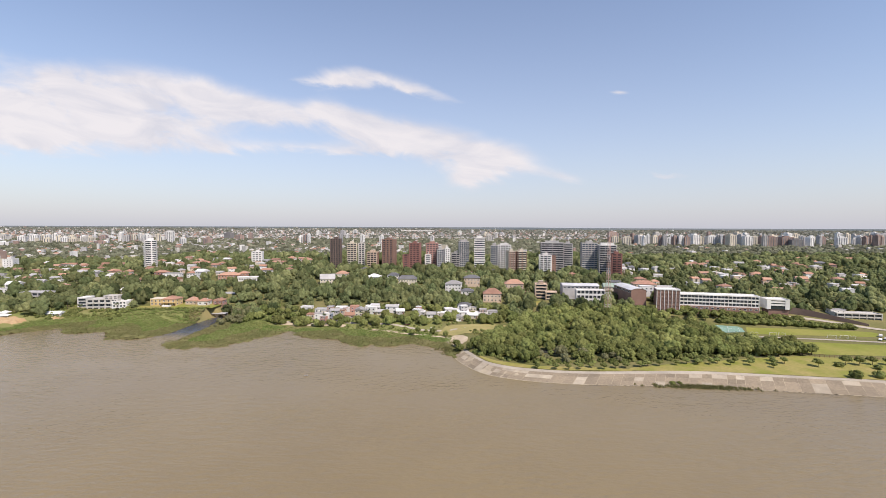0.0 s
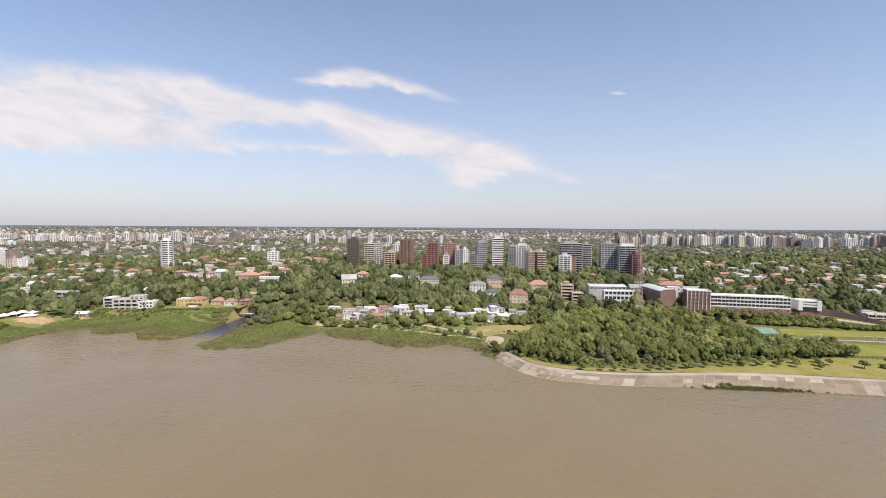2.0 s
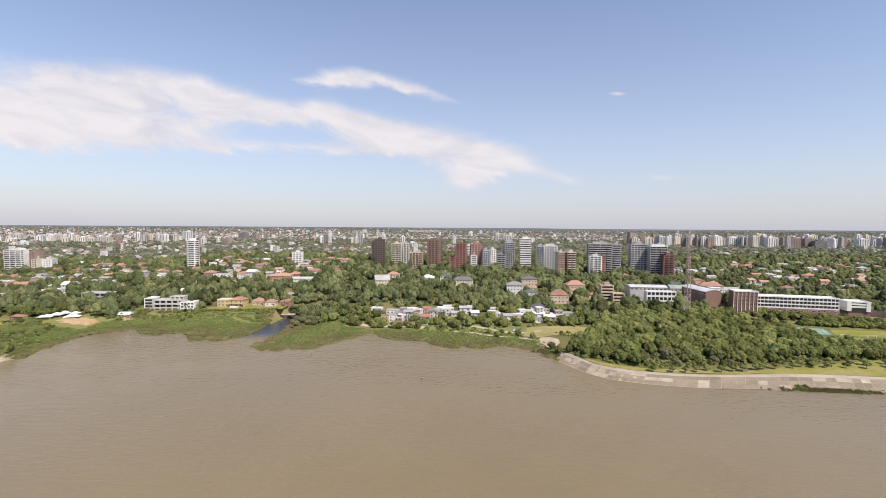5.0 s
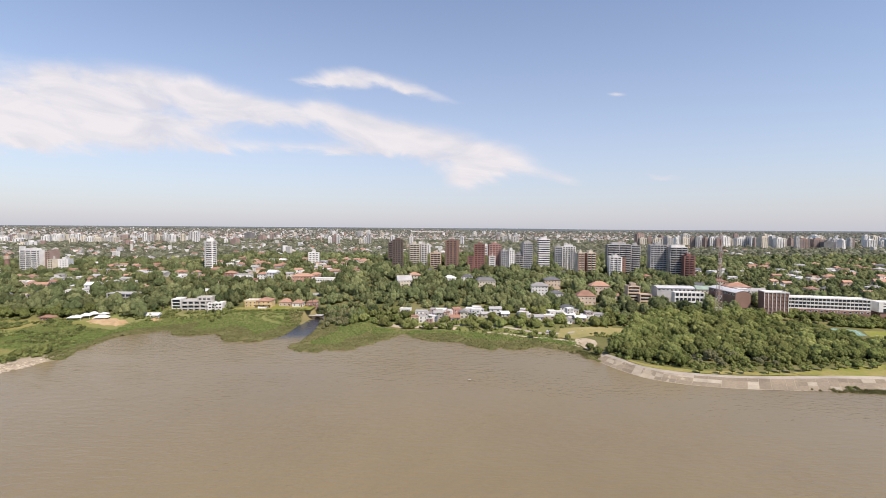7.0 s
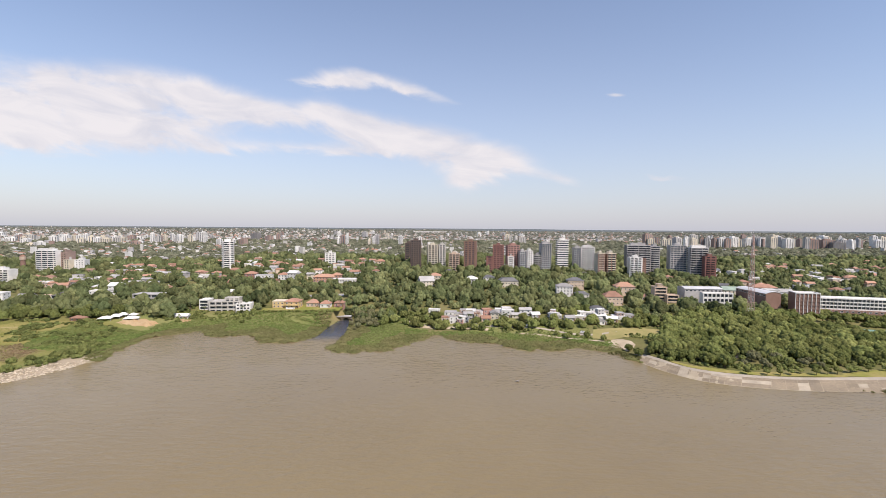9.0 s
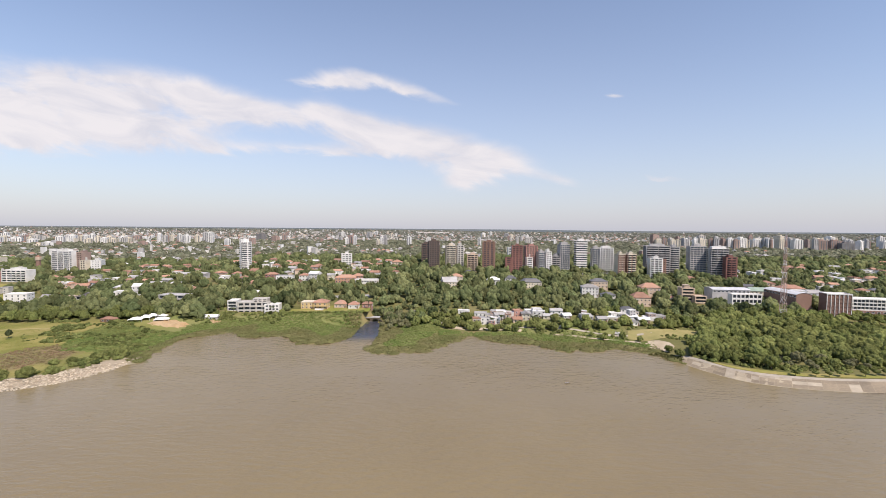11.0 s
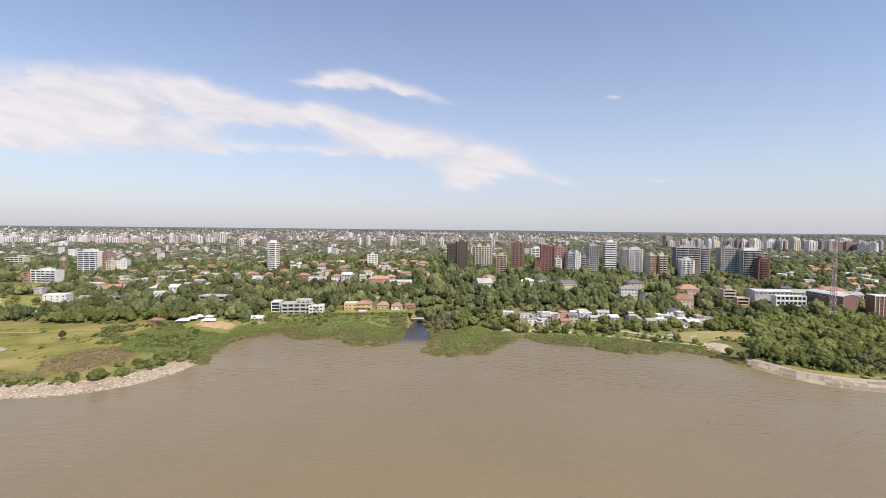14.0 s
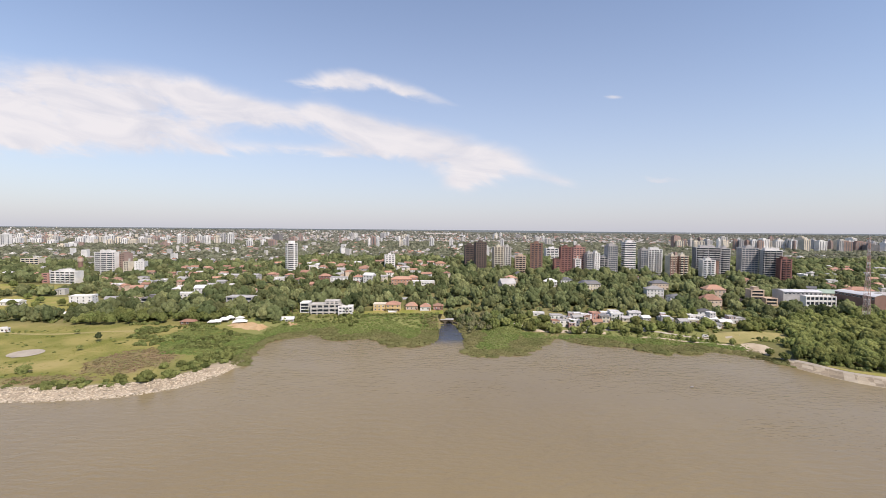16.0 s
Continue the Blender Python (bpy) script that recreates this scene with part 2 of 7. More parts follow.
mat("pool_blue", (0.10, 0.22, 0.36), 0.2, 0.1)
mat("stream_water", (0.050, 0.050, 0.048), 0.10, 0.1, 0.05, 0.8, 0.10, ior=1.33)
mat("clay", (0.45, 0.21, 0.11), 0.9, 0.1)
mat("slab_concrete", (0.248, 0.200, 0.138), 0.9, 0.34, 0.10, 0.9, 0.25, rand=0.15, second=(0.205, 0.166, 0.118))
mat("slab_joint", (0.40, 0.34, 0.25), 0.95, 0.25, 0.2, 1.2, 0.2)
mat("slab_pale", (0.385, 0.33, 0.25), 0.9, 0.18, 0.2, 1.2, 0.2, rand=0.15)
mat("rock", (0.42, 0.36, 0.275), 0.9, 0.25, 0.3, 1.5, 0.4, island=0.35, second=(0.36, 0.30, 0.22))
mat("dark_rock", (0.16, 0.13, 0.09), 0.9, 0.25, 0.3, 1.5, 0.4, island=0.3)
mat("white_paint", (0.71, 0.70, 0.67), 0.7, 0.06, 0.1, 1.0, 0.05, rand=0.06)
mat("cream_paint", (0.62, 0.56, 0.45), 0.8, 0.08, 0.1, 1.0, 0.05, rand=0.08)
mat("yellow_paint", (0.60, 0.44, 0.22), 0.8, 0.08)
mat("peach_paint", (0.56, 0.44, 0.34), 0.8, 0.08, rand=0.08)
mat("grey_paint", (0.42, 0.41, 0.40), 0.8, 0.1, rand=0.1)
mat("pale_concrete", (0.52, 0.50, 0.46), 0.85, 0.12, 0.1, 1.0, rand=0.08)
mat("dark_concrete", (0.20, 0.19, 0.185), 0.85, 0.12, rand=0.1)
# brick paled for haze on the distant towers, shared with nearer walls
mat("dusty_brick", (0.34, 0.245, 0.205), 0.85, 0.12, 0.1, 2.0, rand=0.12)
mat("red_brick", (0.260, 0.125, 0.105), 0.85, 0.12, 0.1, 2.0, rand=0.08)
mat("brown_brick", (0.255, 0.155, 0.120), 0.85, 0.12, 0.1, 2.0, rand=0.08)
mat("dark_brick", (0.130, 0.095, 0.080), 0.85, 0.12, 0.1, 2.0, rand=0.08)
mat("pink_brick", (0.42, 0.235, 0.195), 0.85, 0.12, 0.1, 2.0, rand=0.08)
mat("terracotta", (0.40, 0.215, 0.140), 0.85, 0.25, 0.15, 1.5, 0.3, rand=0.25, second=(0.33, 0.205, 0.150))
mat("old_tile", (0.36, 0.20, 0.14), 0.85, 0.2, 0.15, 1.5, 0.3, rand=0.2)
mat("slate", (0.13, 0.13, 0.135), 0.6, 0.2, 0.15, 1.5, 0.2, rand=0.2)
mat("roof_grey", (0.36, 0.35, 0.34), 0.8, 0.2, 0.1, 1.0, 0.1, rand=0.2)
mat("roof_white", (0.70, 0.69, 0.67), 0.6, 0.1, 0.1, 1.0, 0.05, rand=0.1)
mat("green_metal", (0.30, 0.38, 0.31), 0.5, 0.1)
mat("metal_roof", (0.60, 0.60, 0.60), 0.45, 0.1, 0.1, 1.0, 0.05)
mat("glass_dark", (0.045, 0.055, 0.065), 0.12, 0.1, bump=0, rand=0.3)
mat("glass_blue", (0.10, 0.13, 0.16), 0.12, 0.1, bump=0, rand=0.2)
mat("tinted_window", (0.17, 0.18, 0.19), 0.3, 0.1, bump=0, rand=0.3)
# blue of the distance haze put into the ground colour
mat("far_land_haze", (0.105, 0.128, 0.135), 0.95, 0.2, 0.001, 0.008, 0, second=(0.14, 0.155, 0.155))
mat("canvas", (0.80, 0.79, 0.77), 0.8, 0.05)
mat("steel_white", (0.70, 0.69, 0.67), 0.5, 0.05)
mat("steel_red", (0.50, 0.33, 0.28), 0.5, 0.05)
mat("wood", (0.20, 0.12, 0.07), 0.8, 0.2)
mat("car_paint", (0.55, 0.55, 0.56), 0.3, 0.02, bump=0, rand=0.5)
mat("tyre", (0.02, 0.02, 0.02), 0.8, 0.1)

# ---- shoreline and ground ----
WEST_SHORE = ((-6000, 300), (-1500, 250), (-700, 222), (-520, 224), (-432, 227), (-406, 228), (-382, 233), (-367, 240), (-355, 250), (-347, 267), (-341, 279), (-337, 284),
              (-339, 295), (-344, 306), (-346, 320), (-347, 335), (-345, 352), (-325, 358), (-321, 374), (-310, 357), (-296, 346), (-285, 355))
BAY_SHORE = ((-268, 356), (-256, 335), (-240, 331), (-226, 339), (-218, 355), (-217, 372), (-219, 398), (-218, 416), (-206, 416), (-202, 393), (-198, 361),
             (-199, 335), (-199, 311), (-189, 306), (-175, 312), (-159, 312), (-151, 326), (-140, 340), (-127, 358), (-122, 364), (-117, 350), (-108, 342))
EAST_SHORE = ((-99, 335), (-82, 339), (-71, 324), (-62, 313), (-51, 321), (-41, 312), (-30, 320), (-20, 324), (-10, 314), (3, 308))
BANK_FOOT = ((7, 292), (10, 280), (15, 269), (24, 255), (38, 247), (55, 242), (79, 238), (110, 237), (140, 236), (170, 231), (200, 226), (227, 222),
             (300, 206), (450, 186), (700, 175), (6000, 150))


def rounded(points, times=1):
    """A corner-cut polyline."""
    p = np.array(points, float)
    for _ in range(times):
        q = np.empty((2 * len(p) - 2, 2))
        q[0::2], q[1::2] = 0.75 * p[:-1] + 0.25 * p[1:], 0.25 * p[:-1] + 0.75 * p[1:]
        p = np.vstack([p[:1], q, p[-1:]])
    return p


SHORE = np.vstack([rounded(WEST_SHORE + BAY_SHORE + EAST_SHORE), np.array(BANK_FOOT, float)])
LAND = np.vstack([SHORE, [(6000, 6000), (-6000, 6000)]])


def inside(px, py, poly):
    poly = np.asarray(poly, float)
    hit = np.zeros(np.shape(px), bool)
    for (ax, ay), (bx, by) in zip(poly, np.roll(poly, -1, 0)):
        if ay != by:
            hit ^= ((ay > py) != (by > py)) & (px < (bx - ax) * (py - ay) / (by - ay) + ax)
    return hit


def to_line(px, py, line):
    best = np.full(np.shape(px), 1e9)
    for (ax, ay), (bx, by) in zip(line[:-1], line[1:]):
        dx, dy = bx - ax, by - ay
        s = np.clip(((px - ax) * dx + (py - ay) * dy) / (dx * dx + dy * dy), 0, 1)
        best = np.minimum(best, np.hypot(px - ax - s * dx, py - ay - s * dy))
    return best


def smooth(a, b, v):
    s = np.clip((v - a) / (b - a), 0, 1)
    return s * s * (3 - 2 * s)


def far_from_edge(px, py):
    return np.where(inside(px, py, LAND), 1, -1) * to_line(px, py, SHORE)


EDGE_X, EDGE_Y = np.arange(-700, 402, 2.0), np.arange(150, 482, 2.0)
EDGE = far_from_edge(*np.meshgrid(EDGE_X, EDGE_Y))


def inland(px, py):
    """Metres from the water's edge, negative over the water."""
    px, py = np.asarray(px, float), np.asarray(py, float)
    fx, fy = np.clip((px + 700) / 2, 0, len(EDGE_X) - 1.01), np.clip((py - 150) / 2, 0, len(EDGE_Y) - 1.01)
    i, j = fx.astype(int), fy.astype(int)
    a, b = fx - i, fy - j
    return (EDGE[j, i] * (1 - a) + EDGE[j, i + 1] * a) * (1 - b) + (EDGE[j + 1, i] * (1 - a) + EDGE[j + 1, i + 1] * a) * b


def height(px, py, d=None):
    px, py = np.atleast_1d(np.asarray(px, float)), np.atleast_1d(np.asarray(py, float))
    d = inland(px, py) if d is None else d
    mid = np.interp(py, (250, 300, 340, 378, 398, 416, 450, 540, 640, 780, 1400, 2600, 4900), (2.5, 3.0, 4.0, 6, 8.8, 9.8, 12, 19, 25.5, 29, 31, 39, 57))
    west = np.interp(py, (250, 380, 450, 540, 680, 1000, 1400, 2600, 4900), (2.4, 4.2, 5.5, 8.5, 15, 22, 29, 39, 57))
    east = np.interp(py, (230, 352, 388, 420, 450, 540, 640, 780, 1400, 2600, 4900), (4.0, 4.4, 11, 14, 16, 20.5, 25.5, 29, 31, 38, 48))
    land = mid + smooth(-430, -560, px) * (west - mid) + smooth(70, 160, px) * (east - mid)
    land = land + 0.4 * np.sin(px * 0.043 + py * 0.021) * smooth(20, 60, d) * smooth(600, 500, px * 0 + py)
    east_bank, point = smooth(6, 20, px), smooth(-330, -352, px) * smooth(330, 290, py)
    soft = 0.25 + 0.5 * smooth(0, 14, d) + (land - 0.75) * smooth(14, 58, d)
    firm = -0.3 + (land + 0.3) * smooth(1.5, 13.5, d)
    high = np.where(east_bank > 0, soft + east_bank * (firm - soft), soft + point * (firm - soft))
    terrace = 9.9 * smooth(386, 405, py) * smooth(-308, -289, px) * smooth(-208, -217, px) * smooth(470, 440, py)
    high = np.maximum(high, terrace)
    return np.where(d < 0, np.maximum(-2.5, -0.15 + 0.12 * d), high)


def ground_z(px, py):
    return float(height(np.array([px]), np.array([py]))[0])


def mesh_of(name, verts, tris, mats, index=None, flat=True):
    """A mesh from arrays of places and triangles."""
    verts, tris = np.asarray(verts, np.float32), np.asarray(tris, np.int32)
    me = bpy.data.meshes.new(name)
    me.vertices.add(len(verts))
    me.vertices.foreach_set("co", verts.ravel())
    k = tris.shape[1]
    me.loops.add(tris.size)
    me.loops.foreach_set("vertex_index", tris.ravel())
    me.polygons.add(len(tris))
    me.polygons.foreach_set("loop_start", np.arange(0, tris.size, k, dtype=np.int32))
    me.polygons.foreach_set("use_smooth", np.full(len(tris), not flat))
    for m in mats:
        me.materials.append(MATS[m])
    if index is not None:
        me.polygons.foreach_set("material_index", np.asarray(index, np.int32))
    me.update(calc_edges=True)
    return me


def ground_material():
    m = mat("ground_soil_grass", (0.115, 0.120, 0.042), 0.95, 0.25, 0.03, 0.5, 0.3, second=(0.19, 0.17, 0.075))
    nt = m.node_tree
    lk = nt.links.new
    p = next(n for n in nt.nodes if n.type == "BSDF_PRINCIPLED")
    source = p.inputs["Base Color"].links[0].from_socket
    for zone, col, other in (("mud", (0.22, 0.185, 0.085), (0.17, 0.16, 0.07)), ("marsh", (0.17, 0.19, 0.065), (0.20, 0.20, 0.08)),
                             ("meadow", (0.270, 0.235, 0.082), (0.160, 0.165, 0.042)), ("town", (0.20, 0.185, 0.14), (0.16, 0.15, 0.11)), ("scrubland", (0.215, 0.150, 0.092), (0.185, 0.165, 0.075)), ("straw", (0.340, 0.275, 0.120), (0.250, 0.220, 0.080)), ("rubble", (0.36, 0.30, 0.225), (0.28, 0.23, 0.165))):
        at = nt.nodes.new("ShaderNodeAttribute")
        at.attribute_name = zone
        mix = nt.nodes.new("ShaderNodeMixRGB")
        patchy = nt.nodes.new("ShaderNodeTexNoise")
        patchy.inputs["Scale"].default_value, patchy.inputs["Detail"].default_value = 0.045, 6.0
        lk(next(n for n in nt.nodes if n.type == "NEW_GEOMETRY").outputs["Position"], patchy.inputs["Vector"])
        spread = nt.nodes.new("ShaderNodeMapRange")
        lk(patchy.outputs[0], spread.inputs[0])
        spread.inputs[1].default_value, spread.inputs[2].default_value = 0.38, 0.62
        pair = nt.nodes.new("ShaderNodeMixRGB")
        pair.inputs[1].default_value, pair.inputs[2].default_value = (*col, 1), (*other, 1)
        lk(spread.outputs[0], pair.inputs[0]), lk(pair.outputs[0], mix.inputs[2])
        lk(at.outputs["Fac"], mix.inputs[0]), lk(source, mix.inputs[1])
        source = mix.outputs[0]
    lk(source, p.inputs["Base Color"])


def build_ground():
    xs = np.concatenate([-np.geomspace(5900, 600, 30), np.arange(-580, 341, 4.0), np.geomspace(350, 5900, 34)])
    ys = np.concatenate([[140, 170, 190], np.arange(204, 560, 4.0), np.geomspace(562, 5900, 60)])
    gx, gy = np.meshgrid(xs, ys)
    px, py = gx.ravel(), gy.ravel()
    d = far_from_edge(px, py)
    z = height(px, py, d)
    nx, ny = len(xs), len(ys)
    i = (np.arange(ny - 1)[:, None] * nx + np.arange(nx - 1)).ravel()
    quads = np.stack([i, i + 1, i + 1 + nx, i + nx], 1)
    me = mesh_of("ground", np.stack([px, py, z], 1), quads, ["ground_soil_grass"], flat=False)
    zones = {"mud": smooth(16, 4, d) * (1 - smooth(6, 20, px)) * smooth(-345, -335, px),
             "marsh": smooth(10, 20, d) * smooth(66, 56, d) * smooth(412, 404, py) * smooth(-470, -430, px) * (1 - smooth(-10, 6, px)),
             "meadow": smooth(-350, -400, px) * smooth(395, 360, py) * smooth(8, 20, d),
             "scrubland": np.maximum(smooth(1.25, 0.75, ((px + 408) / 26) ** 2 + ((py - 285) / 24) ** 2 + 0.35 * np.sin(px * 0.19 + 1) * np.cos(py * 0.23)),
                                     smooth(1.25, 0.75, ((px + 430) / 26) ** 2 + ((py - 251) / 8) ** 2 + 0.35 * np.sin(px * 0.23) * np.cos(py * 0.31))) * 0.85,
             "straw": smooth(0.25, 0.8, np.sin(px * 0.031 + 0.6 * np.sin(py * 0.05)) * np.sin(py * 0.085 + 1.3 * np.sin(px * 0.021))) * smooth(-350, -420, px) * smooth(395, 360, py) * smooth(8, 20, d) * 0.7,
             "town": smooth(900, 1600, py), "rubble": smooth(-336, -346, px) * smooth(17, 12, d) * smooth(300, 280, py)}
    for zone, values in zones.items():
        me.attributes.new(zone, "FLOAT", "POINT").data.foreach_set("value", values.astype(np.float32))
    tagged(new("ground", me), "green and dry grassy ground rising gently from the river to the city", "ground", kind="structure")


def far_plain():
    """A backdrop rise for the plain between suburb and horizon, haze in its colour."""
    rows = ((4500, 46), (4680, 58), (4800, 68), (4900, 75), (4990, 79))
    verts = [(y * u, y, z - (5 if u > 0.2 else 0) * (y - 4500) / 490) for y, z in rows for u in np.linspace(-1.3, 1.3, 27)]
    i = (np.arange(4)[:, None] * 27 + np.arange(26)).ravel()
    me = mesh_of("backdrop", verts, np.stack([i, i + 1, i + 28, i + 27], 1), ["far_land_haze"], flat=False)
    tagged(new("backdrop", me), "rising backdrop for the distant plain, coloured with blue-green haze", "distant plain", kind="structure")


ground_material()
build_ground()
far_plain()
water_bm = bmesh.new()
for corner in ((-6000, -6000), (6000, -6000), (6000, 1200), (-6000, 1200)):
    water_bm.verts.new((*corner, 0))
water_bm.faces.new(water_bm.verts)
water_mesh = bpy.data.meshes.new("water")
water_bm.to_mesh(water_mesh)
water_bm.free()
water_mesh.materials.append(WATER)
tagged(new("water", water_mesh), "wide muddy brown river with small wind ripples", "river", kind="structure")


# ---- surfaces laid on the ground ----
def ribbon(name, points, width, material, label, category, lift=0.12, rounds=2, kind="structure"):
    line = rounded(points, rounds)
    way = np.gradient(line, axis=0)
    way /= np.hypot(way[:, 0], way[:, 1])[:, None]
    side = np.stack([-way[:, 1], way[:, 0]], 1)
    rows = [line + side * (width * s) for s in (-0.5, -0.17, 0.17, 0.5)]
    n = len(line)
    flat = np.vstack(rows)
    z = height(flat[:, 0], flat[:, 1]) + lift
    i = np.concatenate([np.arange(n - 1) + n * k for k in range(3)])
    me = mesh_of(name, np.column_stack([flat, z]), np.stack([i, i + 1, i + 1 + n, i + n], 1), [material], flat=False)
    return tagged(new(name, me), label, category, kind=kind)


def sheet(name, poly, material, label, category, lift=0.10, step=3.0, level=None, kind="structure"):
    """A convex patch that follows the ground."""
    poly = np.array(poly, float)
    lo, hi = poly[:, 1].min(), poly[:, 1].max()
    rows = np.linspace(lo + 0.01, hi - 0.01, max(3, int((hi - lo) / step)))
    across = max(4, int(np.ptp(poly[:, 0]) / step))
    grid = []
    for y in rows:
        cuts = []
        for (ax, ay), (bx, by) in zip(poly, np.roll(poly, -1, 0)):
            if (ay > y) != (by > y):
                cuts.append(ax + (bx - ax) * (y - ay) / (by - ay))
        grid.append(np.column_stack([np.linspace(min(cuts), max(cuts), across), np.full(across, y)]))
    flat = np.vstack(grid)
    z = (height(flat[:, 0], flat[:, 1]) if level is None else np.full(len(flat), level)) + lift
    i = (np.arange(len(rows) - 1)[:, None] * across + np.arange(across - 1)).ravel()
    me = mesh_of(name, np.column_stack([flat, z]), np.stack([i, i + 1, i + 1 + across, i + across], 1), [material], flat=False)
    return tagged(new(name, me), label, category, kind=kind)


BARE = []          # stretches kept free of trees: x0, x1, y0, y1


def bare(x0, x1, y0, y1):
    BARE.append((x0, x1, y0, y1))


sheet("playing_field", ((247, 357), (290, 352), (336, 345), (338, 340), (324, 327), (236, 339)), "pitch_grass", "bright mown grass playing field of the school", "sports field", 0.10)
sheet("football_pitch", ((203, 325), (219, 327), (310, 304), (340, 285), (285, 281), (242, 285), (203, 305)), "pitch_grass", "mown grass football pitch beside the path", "sports field", 0.10)
sheet("tennis_court", ((224, 362), (244, 358), (237, 342), (210, 341)), "court_green", "green hard tennis court with faint white lines", "tennis court", 0.14)
ribbon("footpath", ((196, 330), (203, 333), (234, 331.5), (277, 322), (330, 308)), 3.6, "path_concrete", "pale footpath between the playing fields", "path", 0.2)
ribbon("shore_road", ((-190, 413), (-176, 402), (-150, 388), (-125, 383), (-98, 379), (-62, 372), (-35, 364), (-11, 352), (15, 352), (40, 354)), 3.2, "path_concrete", "pale unpaved road along the bay", "road", 0.15)
ribbon("sand_bank", ((-146, 381), (-125, 379), (-99, 375), (-82, 368)), 5.5, "sand", "pale eroded sandy bank behind the reeds", "bank", 0.35)
ribbon("sand_bank", ((-60, 357), (-38, 349), (-10, 342), (7, 332)), 3.0, "sand", "narrow pale sandy bank behind the reeds", "bank", 0.35)
sheet("beach", ((2, 328), (4, 334), (9, 338), (15, 335), (19, 327), (18, 318), (13, 312), (8, 311), (4, 316)), "sand", "small sandy beach beside the concrete bank", "beach", 0.25, 1.5)
sheet("dry_field", ((3, 362), (36, 365), (59, 360), (50, 343), (34, 338), (9, 338), (-4, 345)), "dry_grass", "dry straw-coloured field near the beach", "field", 0.18)
sheet("garden_lawn", ((-287, 436), (-214, 440), (-214, 406.5), (-285, 404.5)), "lawn", "level mown lawn in front of the villas", "lawn", 0.0, 3.0, 10.0)
sheet("pond", [(74 + 15 * math.cos(a * 0.3927), 291.5 + 4.5 * math.sin(a * 0.3927)) for a in range(16)], "stream_water", "still dark pond inside the wood", "pond", 0.35, 1.5)
sheet("garden_lawn", ((86, 438), (99, 438), (99, 424), (88, 422)), "lawn", "small lawn below the villas", "lawn", 0.15)


def soil_heap(x, y, along, across, high, seed, label):
    """Tipped loads of earth: uneven overlapping mounds in one heap."""
    rng = random.Random(seed)
    tips = [(rng.uniform(-0.75, 0.75), rng.uniform(-0.45, 0.45), rng.uniform(0.22, 0.42), rng.uniform(0.35, 1.0)) for _ in range(9)]
    gx, gy = np.meshgrid(np.linspace(-1.15, 1.15, 44), np.linspace(-1.2, 1.2, 26))
    u, v = gx.ravel(), gy.ravel()
    rise = np.zeros(len(u))
    for cu, cv, r, h in tips:
        rise = np.maximum(rise, h * (0.6 + 0.4 * cu) * (1 - np.hypot(u - cu, (v - cv) * 0.8) / r))
    px, py = x + u * along, y + v * across
    edge = 1 - np.hypot(u, v) + 0.16 * np.sin(u * 9 + 1) * np.cos(v * 7) + 0.10 * np.sin(u * 17 + v * 13)
    z = height(px, py) + np.clip(edge * 3, -0.5, 0.14) + high * np.clip(rise, 0, 1) + 0.12 * np.sin(px * 2.1) * np.sin(py * 1.7) * (edge > 0.05)
    i = (np.arange(25)[:, None] * 44 + np.arange(43)).ravel()
    me = mesh_of("soil_heap", np.stack([px, py, z], 1), np.stack([i, i + 1, i + 45, i + 44], 1), ["orange_soil"], flat=True)
    tagged(new("soil_heap", me), label, "soil", kind="structure")


soil_heap(-376, 378, 15, 7.5, 4.2, 4, "tipped heaps of bare orange earth beside the tents")
soil_heap(-345, 392, 6, 3.5, 2.4, 8, "small heap of bare orange earth behind the reeds")
sheet("round_pad", [(-487.5 + 9.6 * math.cos(a * 0.2618), 300.7 + 9.6 * math.sin(a * 0.2618)) for a in range(24)], "path_concrete", "round pale concrete pad in the meadow", "pad", 0.25, 1.5)
sheet("golf_lawn", ((-700, 470), (-690, 510), (-600, 500), (-550, 460), (-560, 425), (-640, 420)), "lawn", "mown club lawn behind the meadow", "lawn", 0.12, 6)
sheet("golf_lawn", ((-860, 520), (-850, 590), (-690, 580), (-660, 530)), "lawn", "mown club lawn beyond the trees", "lawn", 0.12, 6)
sheet("pond", ((-600, 415), (-590, 425), (-560, 424), (-562, 414)), "pool_blue", "blue tarpaulin-covered pool", "pool", 0.3)
sheet("clay_court", ((-690, 415), (-685, 440), (-640, 432), (-640, 412)), "clay", "orange clay tennis court", "tennis court", 0.2)
sheet("grey_court", ((-262, 478), (-225, 480), (-222, 468), (-262, 466)), "roof_grey", "grey hard court among garden trees", "tennis court", 0.3)
ribbon("meadow_track", ((-600, 372), (-560, 352), (-515, 347), (-470, 358), (-440, 352)), 4.0, "dry_grass", "sandy track across the meadow", "track", 0.12)
ribbon("promenade", ((12, 304), (17, 291), (21, 279), (28, 267), (40, 259), (57, 254), (80, 250.5), (110, 249.5), (140, 248.5), (171, 244), (202, 239), (229, 235), (300, 219), (450, 199)),
       3.2, "path_concrete", "pale concrete promenade on top of the river bank", "promenade", 0.28)
sheet("park_lawn", ((24, 283), (34, 272), (58, 262), (110, 258), (110, 252), (58, 256.5), (40, 262), (29, 270), (23, 281)), "lawn", "strip of mown grass behind the promenade", "lawn", 0.1)
sheet("park_lawn", ((110, 258), (232, 280), (300, 270), (330, 235), (300, 222), (229, 238), (171, 247), (110, 252)), "lawn", "mown riverside park lawn", "lawn", 0.1)
